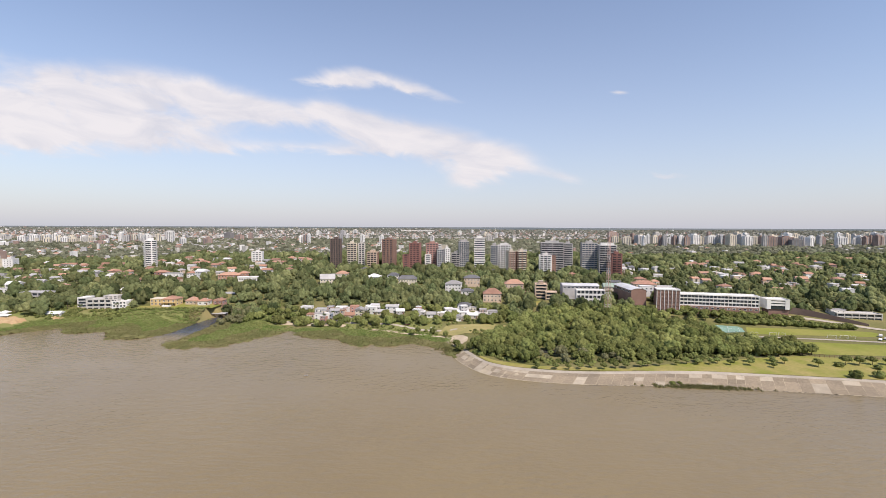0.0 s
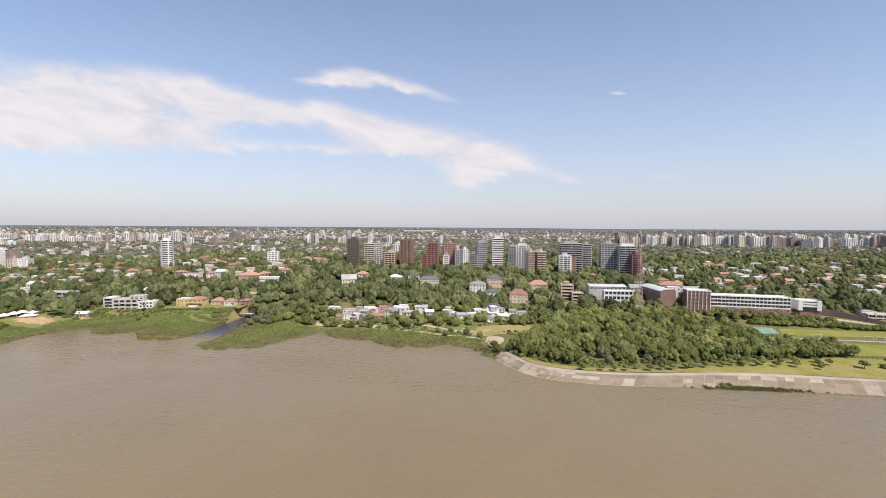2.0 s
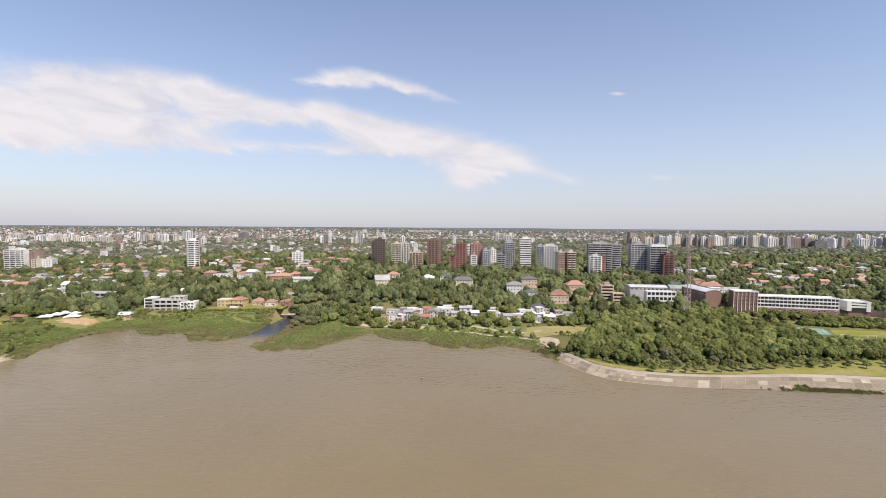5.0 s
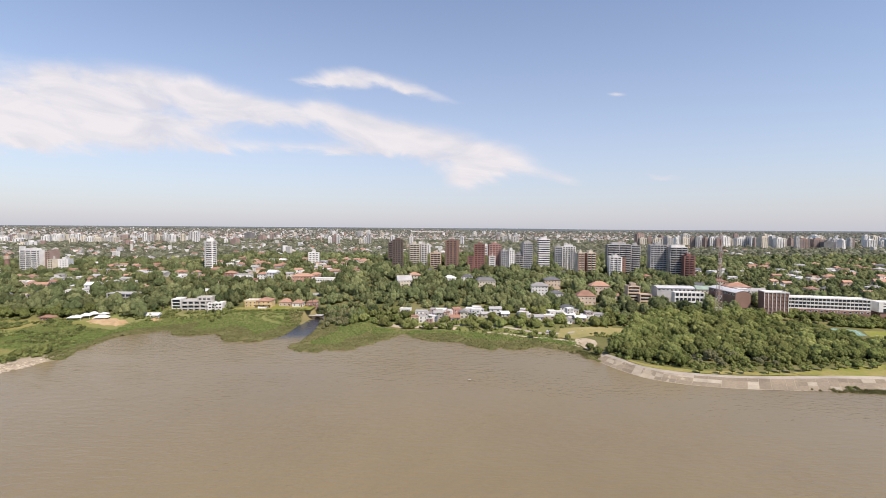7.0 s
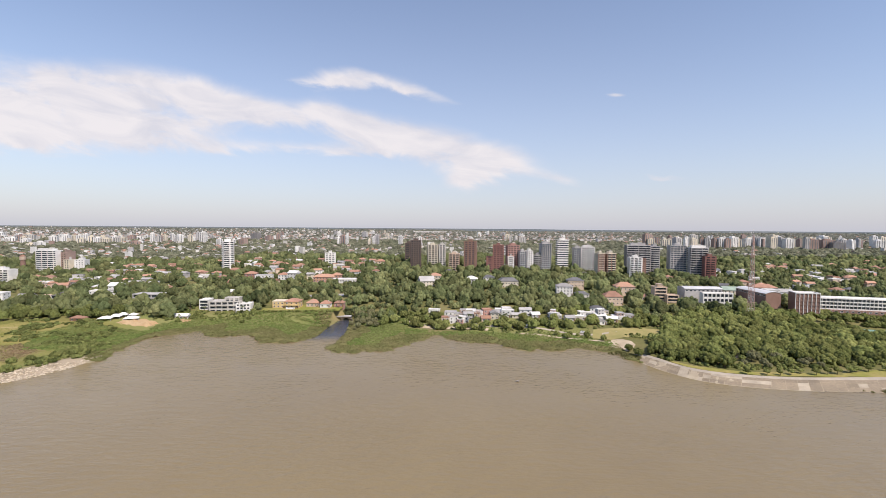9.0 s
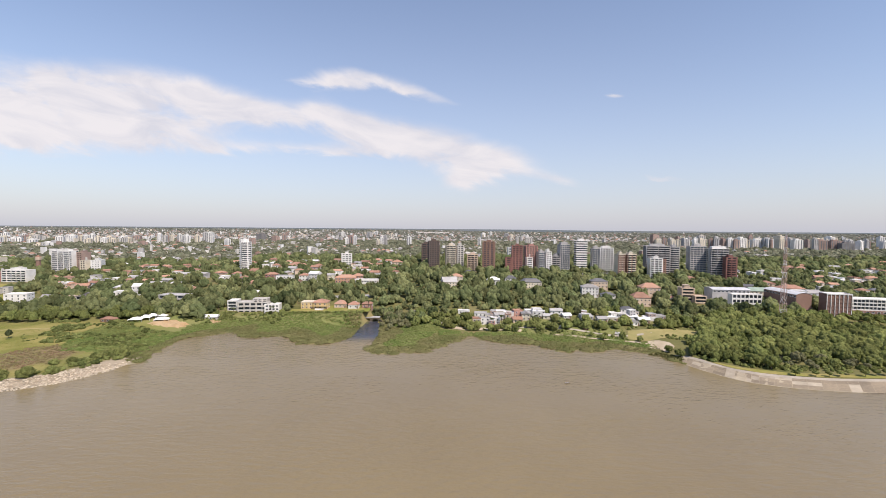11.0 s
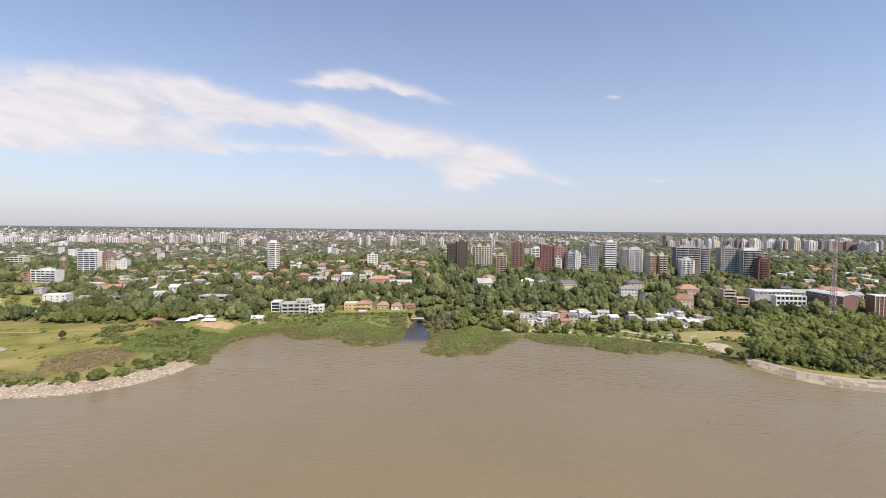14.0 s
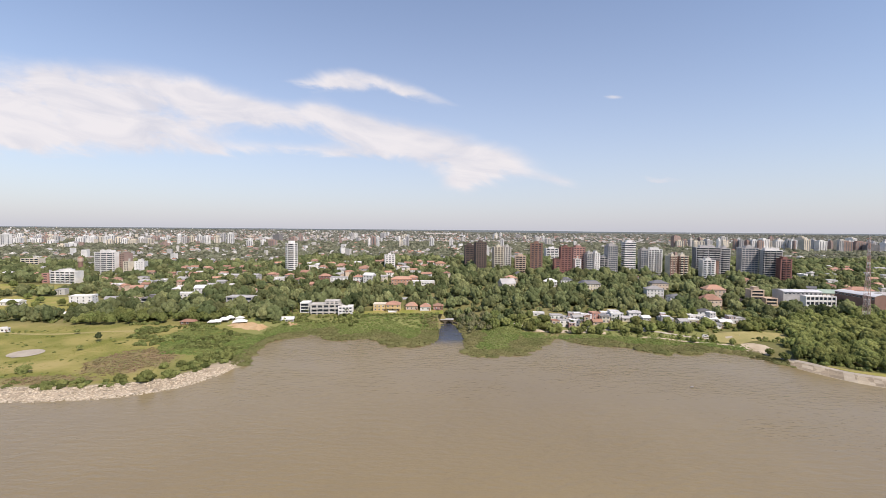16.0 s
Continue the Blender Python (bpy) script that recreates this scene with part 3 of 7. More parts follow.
for b in ((203, 345, 300, 338), (214, 345, 338, 374), (232, 345, 282, 300), (-4, 36, 336, 364), (34, 53, 342, 362), (-288, -208, 398, 424), (-400, -360, 362, 388), (-500, -474, 286, 315), (-700, -552, 424, 505), (-860, -665, 520, 588),
          (-600, -558, 412, 426), (-264, -220, 464, 482), (85, 101, 421, 440), (-690, -640, 410, 440)):
    bare(*b)

# ---- helpers for things ----
def box(bm, x0, x1, y0, y1, z0, z1, mi=0):
    v = [bm.verts.new(c) for c in ((x0, y0, z0), (x1, y0, z0), (x1, y1, z0), (x0, y1, z0), (x0, y0, z1), (x1, y0, z1), (x1, y1, z1), (x0, y1, z1))]
    for q in ((3, 2, 1, 0), (4, 5, 6, 7), (0, 1, 5, 4), (1, 2, 6, 5), (2, 3, 7, 6), (3, 0, 4, 7)):
        bm.faces.new([v[i] for i in q]).material_index = mi


def boxes(*rows):
    bm = bmesh.new()
    for r in rows:
        box(bm, *r)
    return bm


def finish(name, bm, *mats):
    me = bpy.data.meshes.new(name)
    bm.to_mesh(me)
    bm.free()
    for m in mats:
        me.materials.append(MATS[m])
    return me


def part(name, bm, material, parent, label=""):
    """One mesh object under a thing or a part; bm may be a finished mesh that alike parts share."""
    me = finish(name, bm, material) if isinstance(bm, bmesh.types.BMesh) else bm
    ob = new(name, me)
    ob.parent = parent
    return tagged(ob, label)


def put_part(name, me, parent, x, y, z, rz=0.0, label=""):
    ob = part(name, me, None, parent, label)
    ob.matrix_basis = pose(x, y, z, 0, 0, rz)
    return ob


def thing(name, x, y, z, rz, label, category, group=""):
    ob = new(name)
    ob.empty_display_size = 0.5
    ob.matrix_basis = pose(x, y, z, 0, 0, rz)
    return tagged(ob, label, category, group)


def base_z(x, y, w, d):
    """The lowest ground under a footprint."""
    cx, cy = np.array([-1, 1, -1, 1]) * w / 2 + x, np.array([-1, -1, 1, 1]) * d / 2 + y
    return float(height(cx, cy).min())


SHARED = {}


def window_mesh(w, h, frame_mat="white_paint"):
    key = ("window", round(w, 1), round(h, 1), frame_mat)
    if key not in SHARED:
        bm = bmesh.new()
        f = 0.13
        rings = [[bm.verts.new(c) for c in ((-p, y, q), (p, y, q), (p, y, r), (-p, y, r))]
                 for p, q, r, y in ((w / 2, 0, h, 0.02), (w / 2, 0, h, -0.08), (w / 2 - f, f, h - f, -0.08), (w / 2 - f, f, h - f, -0.02))]
        for a, b in zip(rings, rings[1:]):
            for i in range(4):
                bm.faces.new((a[i], a[(i + 1) % 4], b[(i + 1) % 4], b[i]))
        bm.faces.new(rings[-1]).material_index = 1
        SHARED[key] = finish("window", bm, frame_mat, "glass_dark")
    return SHARED[key]


def hip_roof(w, d, rise, over=0.5, gable=False, flat_top=0.0):
    bm = bmesh.new()
    a, b = w / 2 + over, d / 2 + over
    low = [bm.verts.new((x, y, -0.2)) for x, y in ((-a, -b), (a, -b), (a, b), (-a, b))]
    eave = [bm.verts.new((x, y, 0.05)) for x, y in ((-a, -b), (a, -b), (a, b), (-a, b))]
    bm.faces.new(low[::-1])
    for i in range(4):
        bm.faces.new((low[i], low[(i + 1) % 4], eave[(i + 1) % 4], eave[i]))
    if flat_top:
        top = [bm.verts.new((x * flat_top, y * flat_top, rise)) for x, y in ((-a, -b), (a, -b), (a, b), (-a, b))]
        for i in range(4):
            bm.faces.new((eave[i], eave[(i + 1) % 4], top[(i + 1) % 4], top[i]))
        bm.faces.new(top)
        return bm
    if w >= d:
        r = a if gable else a - b
        p, q = bm.verts.new((-r, 0, rise)), bm.verts.new((r, 0, rise))
        bm.faces.new((eave[0], eave[1], q, p)), bm.faces.new((eave[2], eave[3], p, q))
        bm.faces.new((eave[1], eave[2], q)), bm.faces.new((eave[3], eave[0], p))
    else:
        r = b if gable else b - a
        p, q = bm.verts.new((0, -r, rise)), bm.verts.new((0, r, rise))
        bm.faces.new((eave[1], eave[2], q, p)), bm.faces.new((eave[3], eave[0], p, q))
        bm.faces.new((eave[0], eave[1], p)), bm.faces.new((eave[2], eave[3], q))
    return bm


def parapet_roof(w, d, rise=0.6, t=0.3):
    return boxes((-w / 2, w / 2, -d / 2, d / 2, -0.05, 0.2), (-w / 2 - 0.1, w / 2 + 0.1, -d / 2 - 0.1, -d / 2 + t, 0.0, rise), (-w / 2 - 0.1, w / 2 + 0.1, d / 2 - t, d / 2 + 0.1, 0.0, rise),
                 (-w / 2 - 0.1, -w / 2 + t, -d / 2 + t, d / 2 - t, 0.0, rise), (w / 2 - t, w / 2 + 0.1, -d / 2 + t, d / 2 - t, 0.0, rise))


WING = random.Random(3)


def wing_mesh(w, d, h, wall, tile):
    """A lower side wing with its own pitched roof."""
    bm = boxes((-w / 2, w / 2, -d / 2, d / 2, -3, h))
    lo = [bm.verts.new((sx * (w / 2 + 0.4), sy * (d / 2 + 0.4), h + 0.03)) for sx, sy in ((-1, -1), (1, -1), (1, 1), (-1, 1))]
    top = [bm.verts.new((0, sy * (d / 2 + 0.4) * 0.9, h + w * 0.3)) for sy in (-1, 1)]
    for f in ((lo[0], lo[1], top[0]), (lo[1], lo[2], top[1], top[0]), (lo[2], lo[3], top[1]), (lo[3], lo[0], top[0], top[1]), (lo[3], lo[2], lo[1], lo[0])):
        bm.faces.new(f).material_index = 1
    return finish("wing", bm, wall, tile)


def house(x, y, w, d, storeys=2, roof="hip", wall="white_paint", tile="terracotta", rz=0.0, label="white two-storey house with a terracotta hipped roof among trees",
          front=10.0, floor_h=3.1, z=None, chimney=True, every=3.4, group="", category="house", balcony=False, rise=None, door=True, ends=True):
    z = base_z(x, y, w, d) if z is None else z
    root = thing("house", x, y, z, rz, label, category, group)
    h = storeys * floor_h + 0.3
    part("wall", boxes((-w / 2, w / 2, -d / 2, d / 2, -3, h)), wall, root)
    if roof == "flat":
        ob = part("roof", parapet_roof(w, d), tile, root)
    else:
        rise = rise or min(w, d) * 0.27
        ob = part("roof", hip_roof(w, d, rise, gable=roof == "gable", flat_top=0.62 if roof == "mansard" else 0), tile, root)
    ob.location.z = h
    wide = window_mesh(1.5, 1.5)
    for s in range(storeys):
        n = max(1, int(w / every))
        for i in range(n):
            put_part("window", wide, root, (i + 0.5) * w / n - w / 2, -d / 2, s * floor_h + 0.95)
        n = max(1, int(d / 4.5)) if ends else 0
        for i in range(n):
            put_part("window", wide, root, w / 2, (i + 0.5) * d / n - d / 2, s * floor_h + 0.95, 90)
            put_part("window", wide, root, -w / 2, (i + 0.5) * d / n - d / 2, s * floor_h + 0.95, -90)
    if chimney:
        part("chimney", boxes((w * 0.2, w * 0.2 + 0.7, 0.4, 1.1, h - 0.5, h + 2.2), (w * 0.2 - 0.1, w * 0.2 + 0.8, 0.3, 1.2, h + 2.2, h + 2.4)), wall, ob).location.z = -h
    if group == "houses of the leafy suburb":
        ww = w * WING.uniform(0.32, 0.48)
        wing = put_part("wing", wing_mesh(ww, d * 0.7, h * WING.uniform(0.55, 0.95), wall, tile), root, WING.choice((-1, 1)) * w * WING.uniform(0.2, 0.5), -d * WING.uniform(0.3, 0.5), 0)
        put_part("window", wide, wing, 0, -d * 0.35, 0.95)
    if door:
        if "door" not in SHARED:
            SHARED["door"] = finish("door", boxes((-0.55, 0.55, -0.05, 0.05, 0, 2.15), (-0.65, 0.65, -0.02, 0.03, 0, 2.25)), "wood")
        put_part("door", SHARED["door"], root, w / 2 - 0.9, -d / 2, 0)
    if balcony:
        part("balcony", boxes((-w / 2, w / 2, -d / 2 - 1.8, -d / 2, floor_h - 0.1, floor_h + 0.15), (-w / 2, w / 2, -d / 2 - 1.8, -d / 2 - 1.65, floor_h + 0.15, floor_h + 1.0)), wall, root)
    bare(x - w / 2 - 2.5, x + w / 2 + 2.5, y - d / 2 - front, y + d / 2 + 2.0)
    return root


def tower(x, y, w, d, h, rz=0.0, wall="white_paint", glass="glass_dark", floor_h=2.95, band=0.42, piers=4, pier_w=0.7, balconies=0, plant=0.4, side=0.55, label="white apartment tower with horizontal balconies",
          pier_mat=None, end_mat=None, front=8.0, z=None, category="apartment building", tank=True, top_mat=None):
    """A block of flats: a glazed core, a parapet band for each storey, piers, end walls and a plant room."""
    z = base_z(x, y, w, d) if z is None else z
    root = thing("apartment_building", x, y, z, rz, label, category)
    if plant and h > 22:
        h -= 3.6
    n = max(2, round(h / floor_h))
    fh = h / n
    part("core", boxes((-w / 2 + 0.5, w / 2 - 0.5, -d / 2 + 0.5, d / 2 - 0.5, -3, h - 0.1)), glass, root)
    slab = finish("storey_band", boxes((-w / 2, w / 2, -d / 2, d / 2, 0, fh * band)), wall)
    for s in range(n):
        put_part("storey_band", slab, root, 0, 0, s * fh)
    if piers:
        pier = finish("pier", boxes((-pier_w / 2, pier_w / 2, -0.12, 0.7, -3, h)), pier_mat or wall)
        for i in range(piers):
            px = -w / 2 + pier_w / 2 + 0.02 + i * (w - pier_w - 0.04) / max(1, piers - 1)
            put_part("pier", pier, root, px, -d / 2, 0)
    if side:
        end = finish("end_wall", boxes((-0.7, 0.13, -d * side / 2, d * side / 2, -3, h + 0.3)), end_mat or wall)
        put_part("end_wall", end, root, w / 2, 0, 0)
        put_part("end_wall", end, root, -w / 2, 0, 0, 180)
    if balconies:
        bw = w / balconies * 0.62
        bal = finish("balcony", boxes((-bw / 2, bw / 2, -1.3, 0, 0, 0.18), (-bw / 2, bw / 2, -1.3, -1.15, 0.18, 1.05), (-bw / 2, -bw / 2 + 0.12, -1.15, 0, 0.18, 1.05), (bw / 2 - 0.12, bw / 2, -1.15, 0, 0.18, 1.05)), wall)
        for s in range(1, n):
            for i in range(balconies):
                put_part("balcony", bal, root, (i + 0.5) * w / balconies - w / 2, -d / 2 - 0.13, s * fh)
    ob = part("roof", parapet_roof(w, d, 0.9), top_mat or wall, root)
    ob.location.z = h
    top = root
    if plant:
        top = part("plant_room", boxes((-w * plant / 2, w * plant / 2, -d * 0.25, d * 0.3, h, h + 3.2), (-w * plant / 2 - 0.2, w * plant / 2 + 0.2, -d * 0.25 - 0.2, d * 0.3 + 0.2, h + 3.2, h + 3.45)), top_mat or wall, root)
    if tank:
        part("water_tank", boxes((w * 0.02, w * 0.16, -1.2, 1.2, h + (3.45 if plant else 0.2), h + 5.0)), "pale_concrete", top)
    bare(x - w / 2 - 2.5, x + w / 2 + 2.5, y - d / 2 - front, y + d / 2 + 2.5)
    return root


def far_tower(x, y, w, h, wall="white_paint", label="distant white apartment tower above the trees", d=None, group="distant apartment towers"):
    d = d or w * 0.9
    z = ground_z(x, y)
    root = thing("apartment_building", x, y, z, (x * 7.3 + y * 3.1) % 50 - 25, label, "apartment building", group)
    part("wall", boxes((-w / 2, w / 2, -d / 2, d / 2, -2, h)), wall, root)
    n = max(2, int(w / 5.5))
    strip = finish("window_strip", boxes((-w / n * 0.15, w / n * 0.15, -0.12, 0.2, 3, h - 1.2)), "tinted_window")
    for i in range(n):
        put_part("window_strip", strip, root, (i + 0.5) * w / n - w / 2, -d / 2, 0)
    put_part("window_strip", strip, root, w / 2, 0, 0, 90)
    part("plant_room", boxes((-w * 0.22, w * 0.22, -d * 0.2, d * 0.3, h, h + 3.2)), wall, root)
    bare(x - w / 2 - 3, x + w / 2 + 3, y - d / 2 - 18, y + d / 2 + 3)

# ---- apartment towers on the ridge ----
tower(-170, 704, 14, 15, 38, 4, "dark_brick", "glass_dark", band=0.5, piers=3, pier_w=1.0, label="dark brown brick apartment tower with pale balcony edges", side=0.8, plant=0.5)
tower(-157.5, 653, 15.5, 15, 45, 6, "dark_brick", "glass_dark", band=0.45, piers=5, pier_w=1.3, label="tall very dark brown brick apartment tower", side=0.9, plant=0.4)
tower(-133, 648, 14, 14, 39, 8, "cream_paint", "glass_dark", band=0.42, piers=4, pier_w=0.8, balconies=2, label="beige apartment tower with stacked balconies", side=0.7)
tower(-119.5, 651, 9.5, 14, 39, 8, "pale_concrete", "glass_dark", band=0.4, piers=3, pier_w=1.4, label="slim grey apartment tower beside a beige one", side=0.9)
tower(-101.5, 641, 15, 13, 27, -5, "peach_paint", "glass_dark", band=0.4, piers=4, pier_w=0.9, balconies=2, label="peach-coloured mid-rise apartment block", side=0.8, end_mat="brown_brick")
tower(-78, 644, 17, 16, 45, -12, "brown_brick", "glass_dark", band=0.5, piers=4, pier_w=2.0, label="tall brown brick apartment tower", side=0.95, plant=0.35)
tower(-14, 808, 22, 16, 27, 0, "white_paint", "glass_dark", band=0.45, piers=4, pier_w=0.9, label="white stepped apartment block behind the red towers", side=0.8)
tower(-39.5, 633, 15, 16, 41, -6, "red_brick", "glass_dark", band=0.55, piers=4, pier_w=1.4, label="red brick apartment tower with a stepped annex", side=0.95, plant=0.3)
tower(-51.5, 631, 9.5, 15, 21, -6, "red_brick", "glass_dark", band=0.6, piers=2, pier_w=2.5, label="low red brick annex of an apartment tower", side=0.95, plant=0, tank=False)
tower(-16, 653, 17.5, 14, 39, 5, "pink_brick", "glass_dark", band=0.45, piers=5, pier_w=1.0, label="pinkish red apartment tower with white balconies", side=0.8)
tower(-21.5, 637, 8.8, 9, 20, 5, "white_paint", "glass_dark", band=0.5, piers=2, pier_w=1.2, label="low white apartment block in front of a red tower", side=0.8, plant=0)
tower(-4, 642, 9.5, 14, 31, 6, "grey_paint", "glass_blue", band=0.35, piers=4, pier_w=0.5, label="grey-green apartment tower with wide windows", side=0.6)
tower(6, 642, 8, 14, 32, 6, "white_paint", "glass_dark", band=0.5, piers=3, pier_w=1.4, label="slim white apartment tower among grey ones", side=0.9)
tower(19.5, 648, 14, 14, 25, 0, "grey_paint", "glass_dark", band=0.4, piers=3, balconies=2, label="grey mid-rise apartment block with balconies", side=0.7)
tower(30.5, 647, 14, 15, 42, 4, "grey_paint", "glass_blue", band=0.28, piers=6, pier_w=0.4, label="tall grey glazed apartment tower", side=0.8, plant=0.7)
tower(53, 640, 15.5, 15, 48, -4, "white_paint", "glass_dark", band=0.52, piers=0, label="tall white apartment tower with dark ribbon windows", side=0.0, plant=0.5, floor_h=3.2)
tower(74.5, 641, 10.5, 15, 37, -6, "grey_paint", "glass_blue", band=0.3, piers=4, pier_w=0.4, label="grey glazed half of an apartment tower", side=0.6, plant=0.5)
tower(88.5, 639, 19, 15, 38, -6, "white_paint", "glass_dark", band=0.4, piers=6, pier_w=1.1, balconies=2, label="white apartment tower with columns of balconies", side=0.8, plant=0.6)
tower(92, 598, 9.5, 13, 34, 6, "cream_paint", "glass_dark", band=0.35, piers=5, pier_w=1.0, label="beige apartment tower with brown vertical bands", side=0.8, pier_mat="brown_brick")
tower(105.5, 598, 12.5, 13, 34, 6, "cream_paint", "glass_dark", band=0.35, piers=3, pier_w=1.2, balconies=2, label="brown apartment tower with projecting balconies", side=0.8, pier_mat="brown_brick", end_mat="brown_brick")
tower(153, 621, 31, 16, 43, -10, "grey_paint", "glass_dark", band=0.42, piers=3, pier_w=0.6, balconies=4, label="broad grey apartment slab with long balconies", side=0.85, plant=0.6, end_mat="dark_concrete")
tower(174, 617, 12, 16, 42, -10, "grey_paint", "glass_dark", band=0.45, piers=2, pier_w=0.6, balconies=1, label="rounded grey wing of a broad apartment slab", side=0.3)
tower(137, 592, 16, 13, 29, -8, "white_paint", "glass_dark", band=0.45, piers=4, pier_w=1.4, balconies=2, label="white apartment block in front of a grey slab", side=0.8)
tower(148.5, 594, 5, 12, 24, -8, "brown_brick", "glass_dark", band=0.7, piers=2, pier_w=1.8, label="narrow brown brick stair tower", side=0.95, plant=0, tank=False)
tower(200, 606, 20.5, 16, 44, -10, "grey_paint", "glass_blue", band=0.40, piers=6, pier_w=0.5, label="grey-blue glazed apartment tower", side=0.85, end_mat="grey_paint")
tower(218, 588, 21, 15, 43, -10, "grey_paint", "glass_dark", top_mat="white_paint", band=0.40, piers=4, pier_w=0.5, balconies=2, label="dark glazed apartment tower with a white crown", side=0.5, plant=0.8)
tower(225, 574, 13, 13, 33, -12, "red_brick", "glass_dark", band=0.5, piers=3, pier_w=1.5, balconies=1, label="red brick apartment tower before a white one", side=0.9)
# ---- towers to the west ----
tower(-713, 680, 29, 16, 36, -6, "white_paint", "glass_dark", band=0.50, piers=4, pier_w=0.6, balconies=3, label="long white apartment slab with ribbon balconies", side=0.5, plant=0.6, floor_h=3.0, front=14)
tower(-693, 690, 9, 16, 33, -6, "dusty_brick", "glass_dark", band=0.6, piers=3, pier_w=1.2, label="brick wing of a white apartment slab", side=0.95)
tower(-679, 676, 9, 12, 19, -6, "cream_paint", "glass_dark", band=0.5, piers=3, pier_w=1.2, label="beige mid-rise apartment block", side=0.9, plant=0)
tower(-661, 676, 13, 14, 23, 12, "white_paint", "glass_dark", band=0.7, piers=4, pier_w=2.0, label="plain white apartment block with few windows", side=0.95)
tower(-708, 600, 34, 14, 15, -3, "white_paint", "glass_dark", band=0.45, piers=6, pier_w=1.0, balconies=4, label="pale stepped low-rise apartment block", side=0.9, plant=0.45)
tower(-732, 602, 9, 14, 12, -3, "pink_brick", "glass_dark", band=0.6, piers=2, pier_w=2.0, label="low brick block beside pale flats", side=0.9, plant=0)
tower(-880, 742, 28, 14, 16, 3, "cream_paint", "glass_dark", band=0.5, piers=5, pier_w=0.9, label="beige low-rise block of flats", side=0.9, plant=0)
tower(-294, 702, 16, 12, 18, 10, "white_paint", "glass_dark", band=0.55, piers=4, pier_w=1.8, label="plain white mid-rise block among trees", side=0.95, plant=0.3, front=20)


def round_tower(x, y, r, h, label):
    """A polygonal white tower with ring balconies."""
    z = base_z(x, y, r, r)
    root = thing("apartment_building", x, y, z, 9, label, "apartment building")
    n = 14
    fh = h / n

    def ring(radius, z0, z1, sides=10):
        bm = bmesh.new()
        lo = [bm.verts.new((radius * math.cos(a * math.tau / sides), radius * math.sin(a * math.tau / sides), z0)) for a in range(sides)]
        hi = [bm.verts.new((v.co.x, v.co.y, z1)) for v in lo]
        for i in range(sides):
            bm.faces.new((lo[i], lo[(i + 1) % sides], hi[(i + 1) % sides], hi[i]))
        bm.faces.new(hi), bm.faces.new(lo[::-1])
        return bm
    part("core", ring(r - 1.3, -3, h), "glass_dark", root)
    band = finish("storey_band", ring(r, 0, fh * 0.46), "white_paint")
    for s in range(n):
        put_part("storey_band", band, root, 0, 0, s * fh)
    pier = finish("pier", boxes((-0.7, 0.7, -0.1, 1.6, -3, h)), "white_paint")
    for a in range(10):
        if a % 2 == 0:
            turn = a * 36 + 18
            put_part("pier", pier, root, (r - 0.6) * math.cos(math.radians(turn)), (r - 0.6) * math.sin(math.radians(turn)), 0, turn + 90)
    part("roof", ring(r - 0.3, h, h + 1.0), "white_paint", root)
    part("plant_room", ring(r * 0.55, h + 1.0, h + 4.2, 8), "white_paint", root)
    bare(x - r - 3, x + r + 3, y - r - 14, y + r + 3)


round_tower(-428.5, 648, 8.8, 38.0, "white fourteen-storey tower with ring balconies above the trees")

def water_tower(x, y, h, label):
    root = thing("water_tower", x, y, ground_z(x, y), 0, label, "water tower")

    def drum(r0, r1, z0, z1, sides=12):
        bm = bmesh.new()
        lo = [bm.verts.new((r0 * math.cos(a * math.tau / sides), r0 * math.sin(a * math.tau / sides), z0)) for a in range(sides)]
        hi = [bm.verts.new((r1 * math.cos(a * math.tau / sides), r1 * math.sin(a * math.tau / sides), z1)) for a in range(sides)]
        for i in range(sides):
            bm.faces.new((lo[i], lo[(i + 1) % sides], hi[(i + 1) % sides], hi[i]))
        bm.faces.new(hi), bm.faces.new(lo[::-1])
        return bm
    part("shaft", drum(3.6, 3.0, -2, h * 0.78), "brown_brick", root)
    part("tank", drum(3.9, 3.9, h * 0.78, h), "peach_paint", root)
    part("cap", drum(4.1, 0.5, h, h + 2.6), "old_tile", root)
    bare(x - 6, x + 6, y - 20, y + 6)


water_tower(-757, 684, 23, "brown brick water tower with a round tank")

# ---- villas and clubs by the bay ----
house(-273, 424, 11, 11, 2, "flat", "yellow_paint", "cream_paint", 0, "yellow two-storey villa wing with a flat terrace roof", 16, chimney=False, z=10.0, floor_h=2.9)
house(-260.5, 424, 13, 12, 2, "hip", "yellow_paint", "old_tile", 0, "yellow two-storey villa with an old tiled hip roof", 16, z=10.0, balcony=True, floor_h=3.0, rise=2.8)
house(-243.5, 430, 11, 9, 1, "hip", "peach_paint", "terracotta", 0, "peach villa with a terracotta hip roof", 16, z=10.2, floor_h=3.4, rise=3.2)
house(-230.5, 426, 9.5, 8, 1, "hip", "white_paint", "old_tile", 0, "cream garden villa with a shaded porch", 16, z=10.2, floor_h=3.4, balcony=False, rise=2.6)
house(-218.5, 431, 9, 9, 1, "hip", "pink_brick", "terracotta", 0, "small peach villa with a hip roof", 16, z=10.2, floor_h=3.3, rise=2.4)
tower(-321.5, 421, 28, 14, 7.0, 5, "pale_concrete", "glass_dark", floor_h=3.5, band=0.40, piers=6, pier_w=1.3, balconies=3, label="large pale grey terraced modern mansion", side=0.9, plant=0.0, tank=False, z=8.9, front=14, category="mansion")
